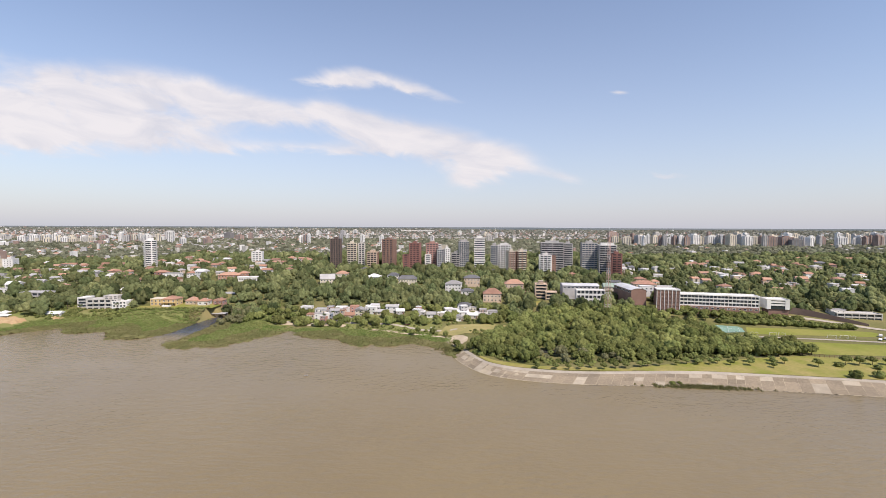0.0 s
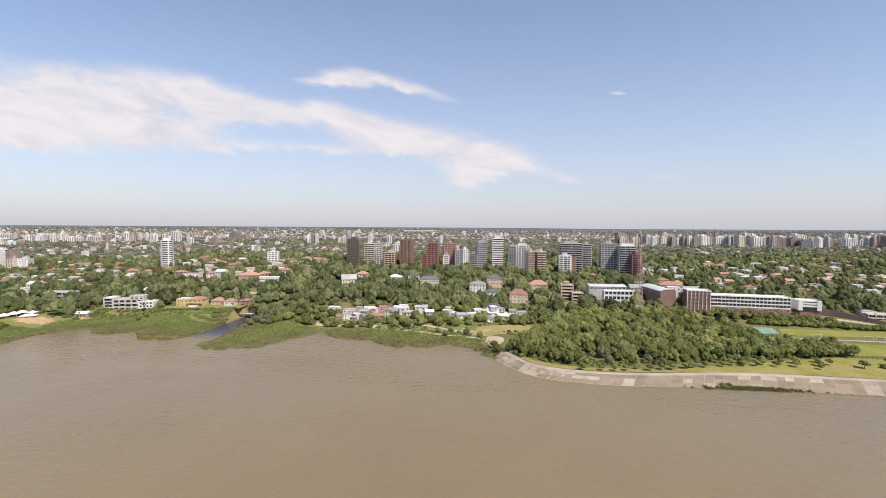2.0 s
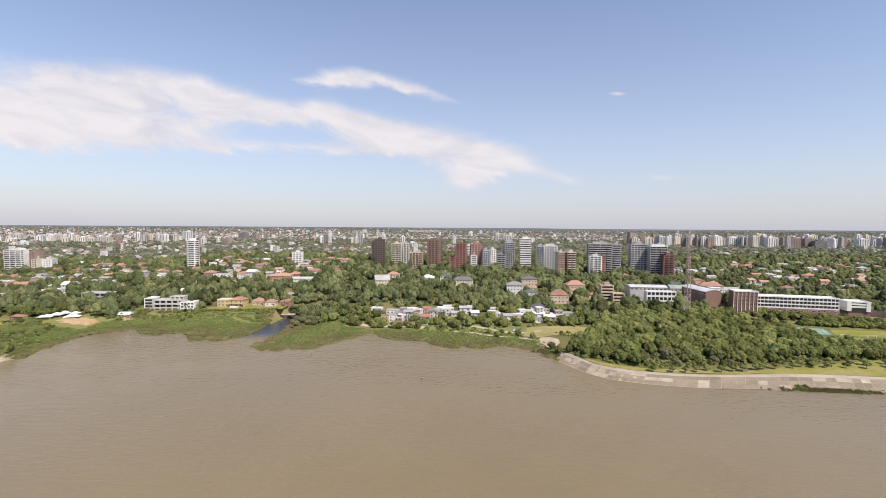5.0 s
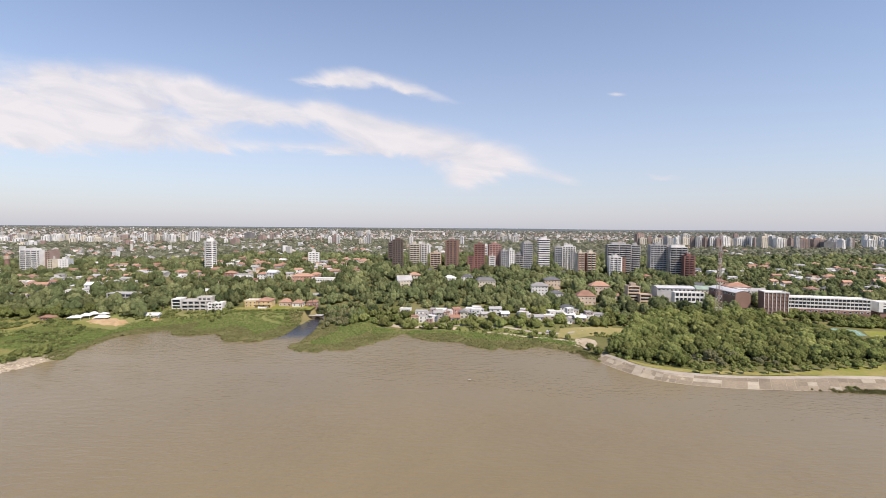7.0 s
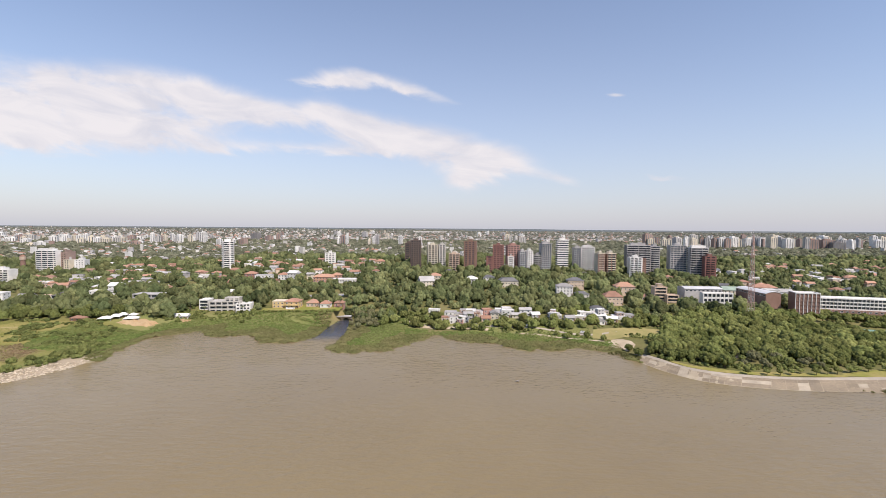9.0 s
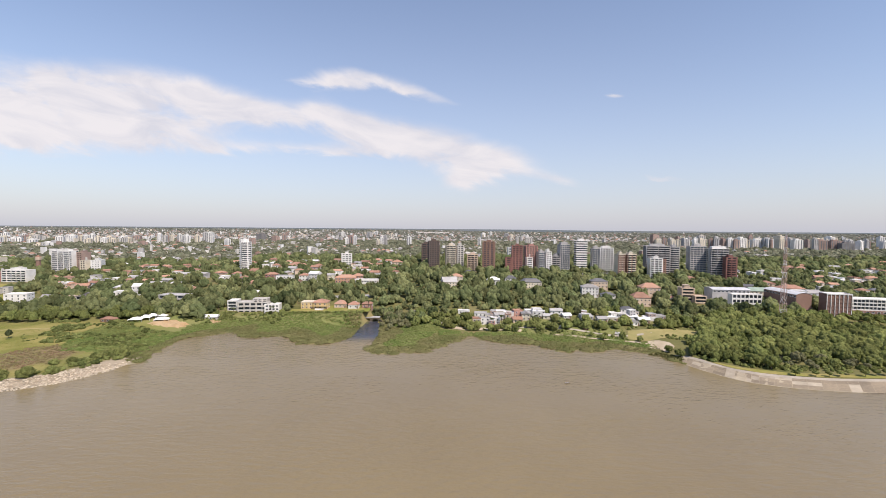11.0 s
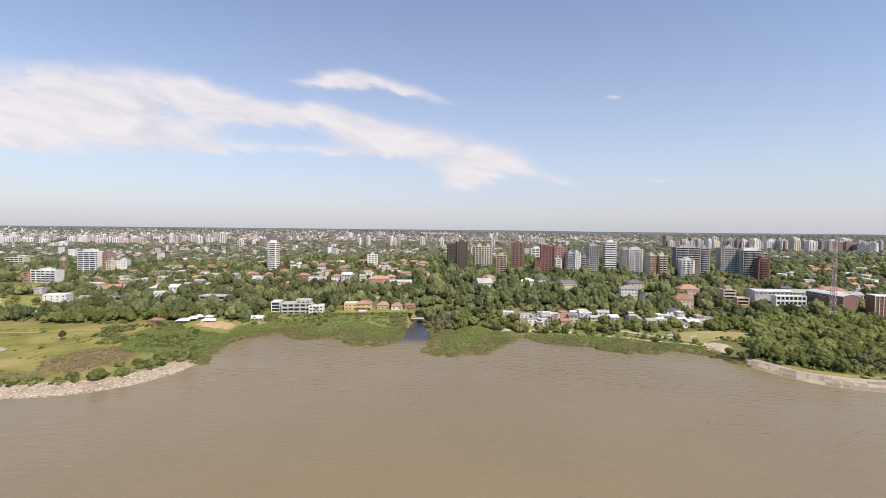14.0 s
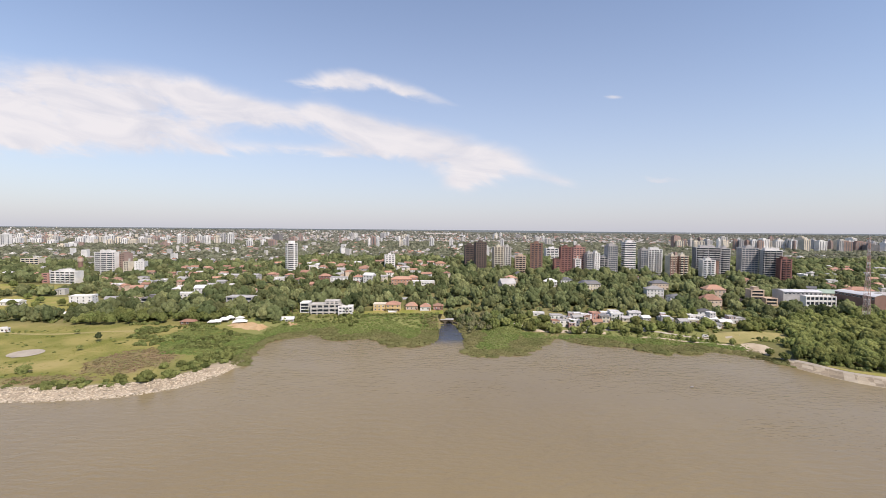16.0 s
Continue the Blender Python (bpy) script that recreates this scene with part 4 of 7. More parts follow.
tower(-317, 424, 13, 9, 2.6, 5, "pale_concrete", "glass_dark", floor_h=2.6, band=0.35, piers=4, pier_w=1.2, label="set-back top storey of a modern mansion", side=0.9, plant=0.0, tank=False, z=15.95, front=4, category="mansion")
tower(-341, 421, 8, 12, 8.6, 5, "white_paint", "glass_dark", floor_h=2.9, band=0.25, piers=2, pier_w=0.6, label="narrow modern house with a dark glazed front", side=0.8, plant=0, tank=False, z=8.6, front=10, category="house")
tower(-303, 416, 13, 10, 5.8, 5, "white_paint", "glass_dark", floor_h=2.9, band=0.48, piers=5, pier_w=1.0, label="low white flat-roofed modern wing", side=0.9, plant=0, tank=False, z=8.8, front=12, category="house")
tower(-411, 447, 26, 13, 7.2, -4, "grey_paint", "glass_dark", floor_h=3.6, band=0.35, piers=5, pier_w=0.9, balconies=3, label="grey flat-roofed modern building with shaded balconies", side=0.8, plant=0.0, tank=False, front=14, category="house")
tower(-507, 462, 19, 12, 6.6, 4, "grey_paint", "glass_dark", floor_h=3.3, band=0.3, piers=4, pier_w=0.6, label="dark glazed flat-roofed modern house in trees", side=0.6, plant=0.3, tank=False, front=6, category="house", top_mat="dark_concrete")
house(-530, 468, 12, 10, 2, "flat", "cream_paint", "peach_paint", 4, "cream flat-roofed house among dark trees", 8, chimney=False)
house(-483, 476, 14, 11, 2, "flat", "white_paint", "white_paint", 8, "white cubic modern house", 10, chimney=False)
house(-470, 484, 12, 11, 3, "gable", "white_paint", "roof_white", 8, "tall white gabled house", 8)
house(-462, 470, 12, 9, 2, "flat", "white_paint", "grey_paint", 0, "low white flat-roofed house", 8, chimney=False)
house(-571, 454, 20, 11, 3, "flat", "white_paint", "white_paint", 12, "white terraced club house with stepped parapets", 6, every=5.0, floor_h=3.0, chimney=False, z=8.0)
house(-552, 468, 13, 10, 2, "gable", "grey_paint", "roof_grey", 12, "grey gabled house behind the white club house", 8)
house(-648, 462, 18, 9, 1, "gable", "white_paint", "roof_white", 0, "low white pavilion on the lawn", 10, floor_h=3.4)
house(-236.5, 540, 27, 9, 1, "flat", "white_paint", "roof_white", 2, "long low white modern house with ribbon windows", 14, chimney=False, every=1.9, floor_h=3.6, z=20)
house(-263, 545, 24, 12, 2, "hip", "terracotta", "terracotta", 6, "orange-red house with terracotta roofs", 14, z=19.5)
house(-250, 556, 12, 10, 2, "hip", "terracotta", "terracotta", 6, "orange-red house with a raised terracotta roof", 8, z=20.5)
house(-303, 556, 12, 11, 3, "gable", "white_paint", "roof_white", -15, "white gabled three-storey house", 12)
house(-318, 562, 11, 10, 2, "hip", "white_paint", "old_tile", 0, "white house with an old tiled roof", 8)
house(-340, 556, 20, 10, 2, "flat", "white_paint", "grey_paint", 3, "white flat-roofed house with dark windows", 10, chimney=False)
house(-360, 566, 14, 10, 2, "hip", "red_brick", "old_tile", 3, "red brick house with a tiled roof", 8)
house(-215, 700, 16, 12, 2, "hip", "peach_paint", "terracotta", 10, "house with a broad orange tiled roof", 14)

# ---- hillside houses behind the bay ----
house(-42, 525, 22, 14, 2, "mansard", "cream_paint", "slate", 3, "stately cream mansion with a dark slate mansard roof", 24, every=2.9, floor_h=3.6, rise=3.4, z=17.0)
house(-138, 528, 17, 12, 2, "gable", "cream_paint", "roof_grey", 15, "cream gabled house with a steep grey roof", 26, rise=5.5)
house(-128, 562, 15, 12, 2, "hip", "cream_paint", "terracotta", 0, "house with a terracotta hip roof in the trees", 12)
house(-84, 540, 15, 12, 2, "hip", "white_paint", "roof_white", -10, "white house with a pale hipped roof", 14)
house(-62, 552, 14, 10, 2, "hip", "white_paint", "slate", 0, "white house with a dark slate roof", 10)
house(12, 481, 17, 12, 3, "hip", "white_paint", "roof_grey", -8, "white three-storey villa with a pale grey hip roof", 24, z=15.0)
house(34, 515, 18, 12, 2, "hip", "peach_paint", "slate", -5, "stone house with a dark slate roof", 22, floor_h=3.6, z=19.5)
house(49.8, 444, 18, 12, 2, "hip", "peach_paint", "old_tile", -6, "large peach villa with an old tiled hip roof", 24, floor_h=3.9, rise=5.0, z=11.5)
house(78, 484, 20, 13, 2, "hip", "peach_paint", "terracotta", -6, "peach villa with a terracotta hip roof", 24, floor_h=3.8, rise=4.6, z=16.5)
house(26, 465, 13, 10, 2, "hip", "white_paint", "slate", 0, "white house with a slate roof among trees", 10)
house(88, 462, 12, 8, 1, "hip", "cream_paint", "old_tile", -6, "single-storey annex of a villa", 10, floor_h=3.6)
tower(100.8, 453, 12, 12, 13.0, -8, "peach_paint", "glass_dark", band=0.45, piers=2, pier_w=0.8, label="small beige modern apartment house with terraces", side=0.7, plant=0.4, z=14.5, floor_h=3.2, tank=False, front=18)
tower(109, 444, 11, 10, 6.6, -8, "peach_paint", "glass_dark", band=0.4, piers=2, pier_w=0.8, label="beige terraced lower wing of an apartment house", side=0.7, plant=0, z=14.0, floor_h=3.0, tank=False, front=18)

# ---- small houses along the shore road ----
HUT_RNG = random.Random(11)
for hx, hy, hw, hs, hwall, htile, hroof in (
        (-62, 403, 8, 2, "white_paint", "roof_white", "flat"), (-74, 392, 7, 2, "cream_paint", "roof_grey", "gable"), (-101, 391, 8, 2, "white_paint", "roof_white", "flat"),
        (-117, 392, 7, 2, "peach_paint", "old_tile", "flat"), (-110, 393, 9, 2, "white_paint", "roof_grey", "flat"), (-104, 399, 9, 1, "cream_paint", "roof_white", "gable"),
        (-97, 396, 8, 2, "grey_paint", "roof_grey", "gable"), (-88, 398, 9, 2, "white_paint", "roof_white", "flat"), (-80, 400, 8, 2, "pink_brick", "old_tile", "flat"),
        (-82, 389, 8, 1, "peach_paint", "terracotta", "gable"), (-71, 398, 10, 1, "white_paint", "roof_grey", "gable"), (-63, 396, 8, 2, "white_paint", "roof_white", "flat"),
        (-54, 393, 9, 1, "cream_paint", "roof_grey", "gable"), (-46, 398, 10, 2, "white_paint", "roof_grey", "gable"), (-38, 394, 7, 1, "grey_paint", "roof_white", "gable"),
        (-22, 392, 9, 1, "grey_paint", "roof_grey", "gable"), (-10, 385, 8, 1, "white_paint", "roof_grey", "gable"), (0, 388, 9, 1, "cream_paint", "roof_white", "flat"),
        (8, 400, 13, 1, "white_paint", "roof_white", "flat"), (18, 392, 10, 1, "white_paint", "roof_white", "gable"), (26, 384, 9, 1, "cream_paint", "roof_white", "gable"),
        (34, 390, 11, 1, "white_paint", "roof_white", "flat"), (44, 395, 10, 1, "grey_paint", "roof_grey", "flat"), (20, 405, 12, 2, "white_paint", "slate", "hip"),
        (14, 376, 6, 1, "white_paint", "roof_grey", "gable"), (-127, 412, 10, 1, "white_paint", "roof_white", "flat"), (-170, 424, 12, 1, "white_paint", "roof_grey", "flat"),
        (-112, 408, 11, 1, "white_paint", "roof_grey", "flat"), (-94, 409, 10, 1, "cream_paint", "roof_white", "flat"), (-66, 409, 11, 1, "white_paint", "roof_white", "flat")):
    house(hx, hy, hw, HUT_RNG.uniform(6, 8), hs, hroof, hwall, htile, HUT_RNG.uniform(-14, 10), "small %s shore house with a %s roof" % (hwall.split("_")[0], htile.replace("_", " ")), 7,
          2.8, chimney=False, group="small houses along the shore road")

for k in range(16):
    hx = HUT_RNG.uniform(-118, 40)
    hwall, htile = HUT_RNG.choice((("dusty_brick", "roof_grey"), ("peach_paint", "old_tile"), ("pink_brick", "roof_white"), ("cream_paint", "roof_grey"), ("grey_paint", "roof_white")))
    house(hx, HUT_RNG.uniform(386, 411) - max(0, hx) * 0.1, HUT_RNG.uniform(4, 6.5), HUT_RNG.uniform(4, 6), HUT_RNG.choice((1, 2, 2, 3)), "flat", hwall, htile, HUT_RNG.uniform(-20, 15),
          "narrow %s shore house with a flat roof" % hwall.replace("_", " "), 4, 2.6, chimney=False, every=2.4, door=False, ends=False, group="small houses along the shore road")

house(-190, 3530, 245, 60, 2, "flat", "white_paint", "roof_white", 0, "long white warehouse on the far plain", 200, 5.0, every=30, chimney=False, category="warehouse")

# ---- school ----
tower(200, 393, 19, 12, 17.0, -14, "brown_brick", "brown_brick", floor_h=3.6, band=0.3, piers=7, pier_w=0.45, pier_mat="white_paint", label="brick school block with white vertical fins", side=0.95, plant=0, z=14.0, tank=False,
      top_mat="white_paint", category="school", front=20)
tower(240, 391, 68, 13, 9.3, -14, "white_paint", "glass_dark", floor_h=3.1, band=0.34, piers=24, pier_w=0.25, label="long white school building with rows of windows", side=0.95, plant=0, z=17.2, tank=False, category="school", front=20)
tower(286, 379, 17, 13, 4.6, -14, "white_paint", "glass_dark", floor_h=2.3, band=0.62, piers=2, pier_w=3.2, label="white school auditorium raised on brick", side=0.95, plant=0, z=20.0, tank=False, category="school", front=14)


def brick_base(x, y, w, d, h, rz, z, label):
    root = thing("plinth_building", x, y, z, rz, label, "building")
    part("wall", boxes((-w / 2, w / 2, -d / 2, d / 2, -4, h)), "brown_brick", root)
    n = int(w / 4)
    pane = window_mesh(2.2, 1.4)
    for i in range(n):
        put_part("window", pane, root, (i + 0.5) * w / n - w / 2, -d / 2, h - 2.2)
    bare(x - w / 2 - 2, x + w / 2 + 2, y - d / 2 - 12, y + d / 2 + 2)


brick_base(239, 388, 67, 9, 7.4, -14, 9.8, "brown brick basement storey under the school")
brick_base(287, 379.5, 15, 12, 8.6, -14, 11.4, "brown brick base under the auditorium")


def hall(x, y, w, d, h, rz, z, wall, roof, label, curve=2.6):
    """A sports hall with a shallow vaulted roof."""
    root = thing("sports_hall", x, y, z, rz, label, "hall")
    part("wall", boxes((-w / 2, w / 2, -d / 2, d / 2, -4, h)), wall, root)
    bm = bmesh.new()
    n = 10
    rows = []
    for i in range(n + 1):
        s = i / n * 2 - 1
        rows.append([bm.verts.new((sx * (w / 2 + 0.4), s * (d / 2 + 0.5), h + curve * (1 - s * s) + t)) for sx in (-1, 1) for t in (-0.02, 0.35)])
    for a, b in zip(rows, rows[1:]):
        bm.faces.new((a[1], a[3], b[3], b[1])), bm.faces.new((a[0], b[0], b[2], a[2]))
        bm.faces.new((a[0], a[1], b[1], b[0])), bm.faces.new((a[2], b[2], b[3], a[3]))
    bm.faces.new((rows[0][0], rows[0][2], rows[0][3], rows[0][1])), bm.faces.new((rows[-1][0], rows[-1][1], rows[-1][3], rows[-1][2]))
    for sx in (-1, 1):
        arc = [bm.verts.new((sx * w / 2, (i / n * 2 - 1) * d / 2, h + curve * (1 - (i / n * 2 - 1) ** 2))) for i in range(n + 1)]
        bm.faces.new(arc).material_index = 1
    ob = part("roof", bm, roof, root)
    ob.data.materials.append(MATS[wall])
    n = int(w / 3.6)
    pane = window_mesh(2.4, 1.6)
    for i in range(n):
        put_part("window", pane, root, (i + 0.5) * w / n - w / 2, -d / 2, h - 2.4)
    bare(x - w / 2 - 2, x + w / 2 + 2, y - d / 2 - 4, y + d / 2 + 2)


hall(138, 446, 35, 17, 10.5, -6, 17.3, "grey_paint", "metal_roof", "grey sports hall with a low pale metal roof", 1.3)
hall(178, 420, 40, 14, 9.6, -90, 19.2, "brown_brick", "metal_roof", "long brown brick hall with a pale vaulted roof", 1.8)
tower(142.5, 426, 27, 8, 9.2, -6, "white_paint", "glass_dark", floor_h=4.4, band=0.40, piers=8, pier_w=0.8, label="white two-storey club front with large windows", side=0.9, plant=0, z=16.0, tank=False, category="club house", front=7)
house(199, 432, 12, 9, 2, "flat", "white_paint", "roof_white", -14, "white penthouse block behind the school", 4, chimney=False, z=22)
house(178, 452, 26, 12, 2, "gable", "cream_paint", "green_metal", -10, "building with a pale green metal roof", 6, chimney=False, z=19)
house(206, 452, 22, 12, 3, "hip", "peach_paint", "old_tile", -10, "old brick house with a tiled roof behind the school", 6, z=19)
house(222, 448, 18, 11, 2, "gable", "white_paint", "roof_grey", -10, "grey-roofed building behind the school", 6, z=18)

# ---- distant towers ----
far_tower(524, 1250, 14, 28, "cream_paint", "distant cream apartment tower above the treetops")
far_tower(586, 1329, 18, 30, "grey_paint", "distant grey apartment tower above the treetops")
far_tower(555, 1223, 9, 31, "white_paint", "distant white apartment tower above the treetops")
far_tower(594, 1284, 9, 34, "white_paint", "distant white apartment tower above the treetops")
far_tower(626, 1311, 21, 29, "cream_paint", "distant cream apartment tower above the treetops")
far_tower(592, 1206, 12, 32, "dusty_brick", "distant brown brick apartment tower above the treetops")
far_tower(597, 1193, 10, 34, "grey_paint", "distant grey apartment tower above the treetops")
far_tower(670, 1310, 16, 24, "white_paint", "distant white apartment tower above the treetops")
far_tower(657, 1256, 14, 30, "dusty_brick", "distant brown brick apartment tower above the treetops")
far_tower(671, 1249, 17, 32, "white_paint", "distant white apartment tower above the treetops")
far_tower(682, 1239, 14, 30, "dusty_brick", "distant brown brick apartment tower above the treetops")
far_tower(743, 1310, 23, 34, "white_paint", "distant white apartment tower above the treetops")
far_tower(773, 1328, 15, 27, "cream_paint", "distant cream apartment tower above the treetops")
far_tower(807, 1330, 30, 29, "white_paint", "distant white apartment tower above the treetops")
far_tower(821, 1311, 16, 34, "grey_paint", "distant grey apartment tower above the treetops")
far_tower(821, 1291, 9, 31, "dusty_brick", "distant pinkish brick apartment tower above the treetops")
far_tower(798, 1228, 20, 35, "cream_paint", "distant cream apartment tower above the treetops")
far_tower(839, 1249, 15, 35, "grey_paint", "distant grey apartment tower above the treetops")
far_tower(844, 1228, 21, 32, "white_paint", "distant white apartment tower above the treetops")
far_tower(932, 1323, 18, 28, "cream_paint", "distant cream apartment tower above the treetops")
far_tower(925, 1289, 11, 30, "dusty_brick", "distant brown brick apartment tower above the treetops")
far_tower(866, 1193, 10, 35, "grey_paint", "distant grey apartment tower above the treetops")
far_tower(893, 1206, 23, 31, "dusty_brick", "distant pinkish brick apartment tower above the treetops")
far_tower(952, 1230, 28, 30, "dusty_brick", "distant brown brick apartment tower above the treetops")
far_tower(957, 1200, 27, 24, "dark_concrete", "distant dark grey apartment tower above the treetops")
far_tower(1032, 1267, 11, 30, "grey_paint", "distant grey apartment tower above the treetops")
far_tower(991, 1197, 15, 30, "white_paint", "distant white apartment tower above the treetops")
far_tower(1068, 1258, 11, 33, "grey_paint", "distant grey apartment tower above the treetops")
far_tower(1124, 1311, 11, 28, "dusty_brick", "distant brown brick apartment tower above the treetops")
far_tower(1159, 1289, 23, 28, "white_paint", "distant white apartment tower above the treetops")
far_tower(1222, 1299, 14, 27, "grey_paint", "distant grey apartment tower above the treetops")
far_tower(1231, 1291, 13, 30, "dusty_brick", "distant brown brick apartment tower above the treetops")
far_tower(1259, 1303, 14, 31, "dusty_brick", "distant pinkish brick apartment tower above the treetops")
far_tower(1199, 1224, 12, 35, "dusty_brick", "distant brown brick apartment tower above the treetops")
far_tower(1269, 1283, 11, 31, "dusty_brick", "distant brown brick apartment tower above the treetops")
far_tower(-1413, 1250, 21, 36, "white_paint", "distant white apartment tower above the treetops")
far_tower(-1473, 1350, 21, 21, "white_paint", "distant white apartment tower above the treetops")
far_tower(-1499, 1400, 12, 22, "cream_paint", "distant cream apartment tower above the treetops")
far_tower(-1474, 1400, 20, 16, "white_paint", "distant white apartment tower above the treetops")
far_tower(-1436, 1380, 15, 18, "white_paint", "distant white apartment tower above the treetops")
far_tower(-1450, 1420, 14, 24, "dusty_brick", "distant pinkish brick apartment tower above the treetops")
far_tower(-1369, 1350, 20, 15, "white_paint", "distant white apartment tower above the treetops")
far_tower(-1216, 1200, 17, 11, "cream_paint", "distant cream apartment tower above the treetops")
far_tower(-1194, 1200, 20, 15, "white_paint", "distant white apartment tower above the treetops")
far_tower(-1328, 1400, 20, 22, "white_paint", "distant white apartment tower above the treetops")
far_tower(-1346, 1450, 14, 26, "white_paint", "distant white apartment tower above the treetops")
far_tower(-1288, 1400, 17, 26, "white_paint", "distant white apartment tower above the treetops")
far_tower(-1306, 1450, 16, 23, "cream_paint", "distant cream apartment tower above the treetops")
far_tower(-1248, 1400, 13, 26, "white_paint", "distant white apartment tower above the treetops")
far_tower(-1267, 1450, 14, 28, "white_paint", "distant white apartment tower above the treetops")
far_tower(-1211, 1400, 15, 23, "cream_paint", "distant cream apartment tower above the treetops")
far_tower(-1177, 1380, 17, 20, "white_paint", "distant white apartment tower above the treetops")
far_tower(-1150, 1380, 22, 17, "cream_paint", "distant cream apartment tower above the treetops")
far_tower(-1152, 1420, 14, 23, "white_paint", "distant white apartment tower above the treetops")
far_tower(-1118, 1400, 24, 19, "cream_paint", "distant cream apartment tower above the treetops")
far_tower(-1040, 1430, 12, 33, "white_paint", "distant white apartment tower above the treetops")
far_tower(-1034, 1450, 14, 25, "grey_paint", "distant grey apartment tower above the treetops")
far_tower(-1013, 1450, 10, 27, "cream_paint", "distant cream apartment tower above the treetops")
far_tower(-977, 1430, 10, 31, "white_paint", "distant white apartment tower above the treetops")
far_tower(-956, 1430, 19, 28, "white_paint", "distant white apartment tower above the treetops")
far_tower(-931, 1450, 14, 28, "cream_paint", "distant cream apartment tower above the treetops")
far_tower(-933, 1500, 11, 36, "grey_paint", "distant grey apartment tower above the treetops")
far_tower(-878, 1430, 17, 38, "white_paint", "distant white apartment tower above the treetops")
far_tower(-763, 1300, 13, 22, "white_paint", "distant white apartment tower above the treetops")
far_tower(-840, 1740, 28, 28, "dark_concrete", "distant dark grey apartment tower above the treetops")
far_tower(-738, 1700, 14, 27, "dusty_brick", "distant pinkish brick apartment tower above the treetops")
far_tower(-417, 1300, 9, 26, "white_paint", "distant white apartment tower above the treetops")
far_tower(-411, 1340, 16, 30, "dusty_brick", "distant pinkish brick apartment tower above the treetops")
far_tower(-393, 1300, 8, 32, "white_paint", "distant white apartment tower above the treetops")
far_tower(-327, 1300, 9, 21, "cream_paint", "distant cream apartment tower above the treetops")
far_tower(-318, 1320, 8, 26, "white_paint", "distant white apartment tower above the treetops")
far_tower(-311, 1350, 10, 32, "grey_paint", "distant grey apartment tower above the treetops")
far_tower(-236, 1300, 11, 30, "white_paint", "distant white apartment tower above the treetops")
far_tower(-180, 1300, 11, 28, "white_paint", "distant white apartment tower above the treetops")
far_tower(-120, 900, 9, 22, "white_paint", "distant white apartment tower above the treetops")
far_tower(-31, 1300, 9, 28, "white_paint", "distant white apartment tower above the treetops")

FAR = random.Random(31)
FAR_WALLS = (("white_paint", "white"), ("white_paint", "white"), ("cream_paint", "cream"), ("pale_concrete", "pale grey"), ("dusty_brick", "pinkish brick"), ("grey_paint", "grey"))
for many, u0, u1, y0, y1, h0, h1 in ((40, -1.12, -0.42, 1180, 1900, 9, 22), (26, -0.45, 0.25, 1500, 2900, 14, 30), (44, 0.38, 1.02, 1290, 1520, 22, 40), (12, 0.95, 1.1, 1500, 1700, 26, 40)):
    for k in range(many):
        y = FAR.uniform(y0, y1)
        x = FAR.uniform(u0, u1) * y - 120 * (u0 < 0)
        wall, tint = FAR.choice(FAR_WALLS)
        far_tower(x, y, FAR.uniform(9, 24), FAR.uniform(h0, h1), wall, "distant %s apartment block in the hazy city" % tint)

# ---- generic houses up the hill ----
TOWN = random.Random(5)
WALLS = ("white_paint", "pale_concrete", "cream_paint", "peach_paint", "dusty_brick", "grey_paint")
TILES = ("terracotta", "terracotta", "old_tile", "old_tile", "roof_grey", "roof_white", "slate")


def free(x, y, margin=0.0):
    return not any(x0 - margin < x < x1 + margin and y0 - margin < y < y1 + margin for x0, x1, y0, y1 in BARE)


count = 0
for k in range(4000):
    if count >= 140:
        break
    y = 455 + 420 * TOWN.random() ** 1.1
    x = TOWN.uniform(-0.95 * y - 230, 0.95 * y)
    w, d = TOWN.uniform(8, 13), TOWN.uniform(7, 10)
    if not free(x, y, 9) or (-310 < x < -185 and y < 560) or (-190 < x < 70 and y < 615 and TOWN.random() < 0.9) or (60 < x < 330 and y < 445) or (x > 60 and y < 560 and TOWN.random() < 0.5):
        continue
    wall, tile, kind = TOWN.choice(WALLS), TOWN.choice(TILES), TOWN.choice(("hip", "hip", "gable", "flat"))
    if kind == "flat" and tile in ("terracotta", "slate"):
        tile = "roof_grey"
    house(x, y, w, d, TOWN.choice((1, 2, 2, 2)), kind, wall, tile, TOWN.uniform(-35, 35), "%s house with a %s roof among garden trees" % (wall.split("_")[0], tile.replace("_", " ")), 1.5,
          3.0, every=6.5, chimney=TOWN.random() < 0.3, door=False, ends=False, group="houses of the leafy suburb")
    count += 1


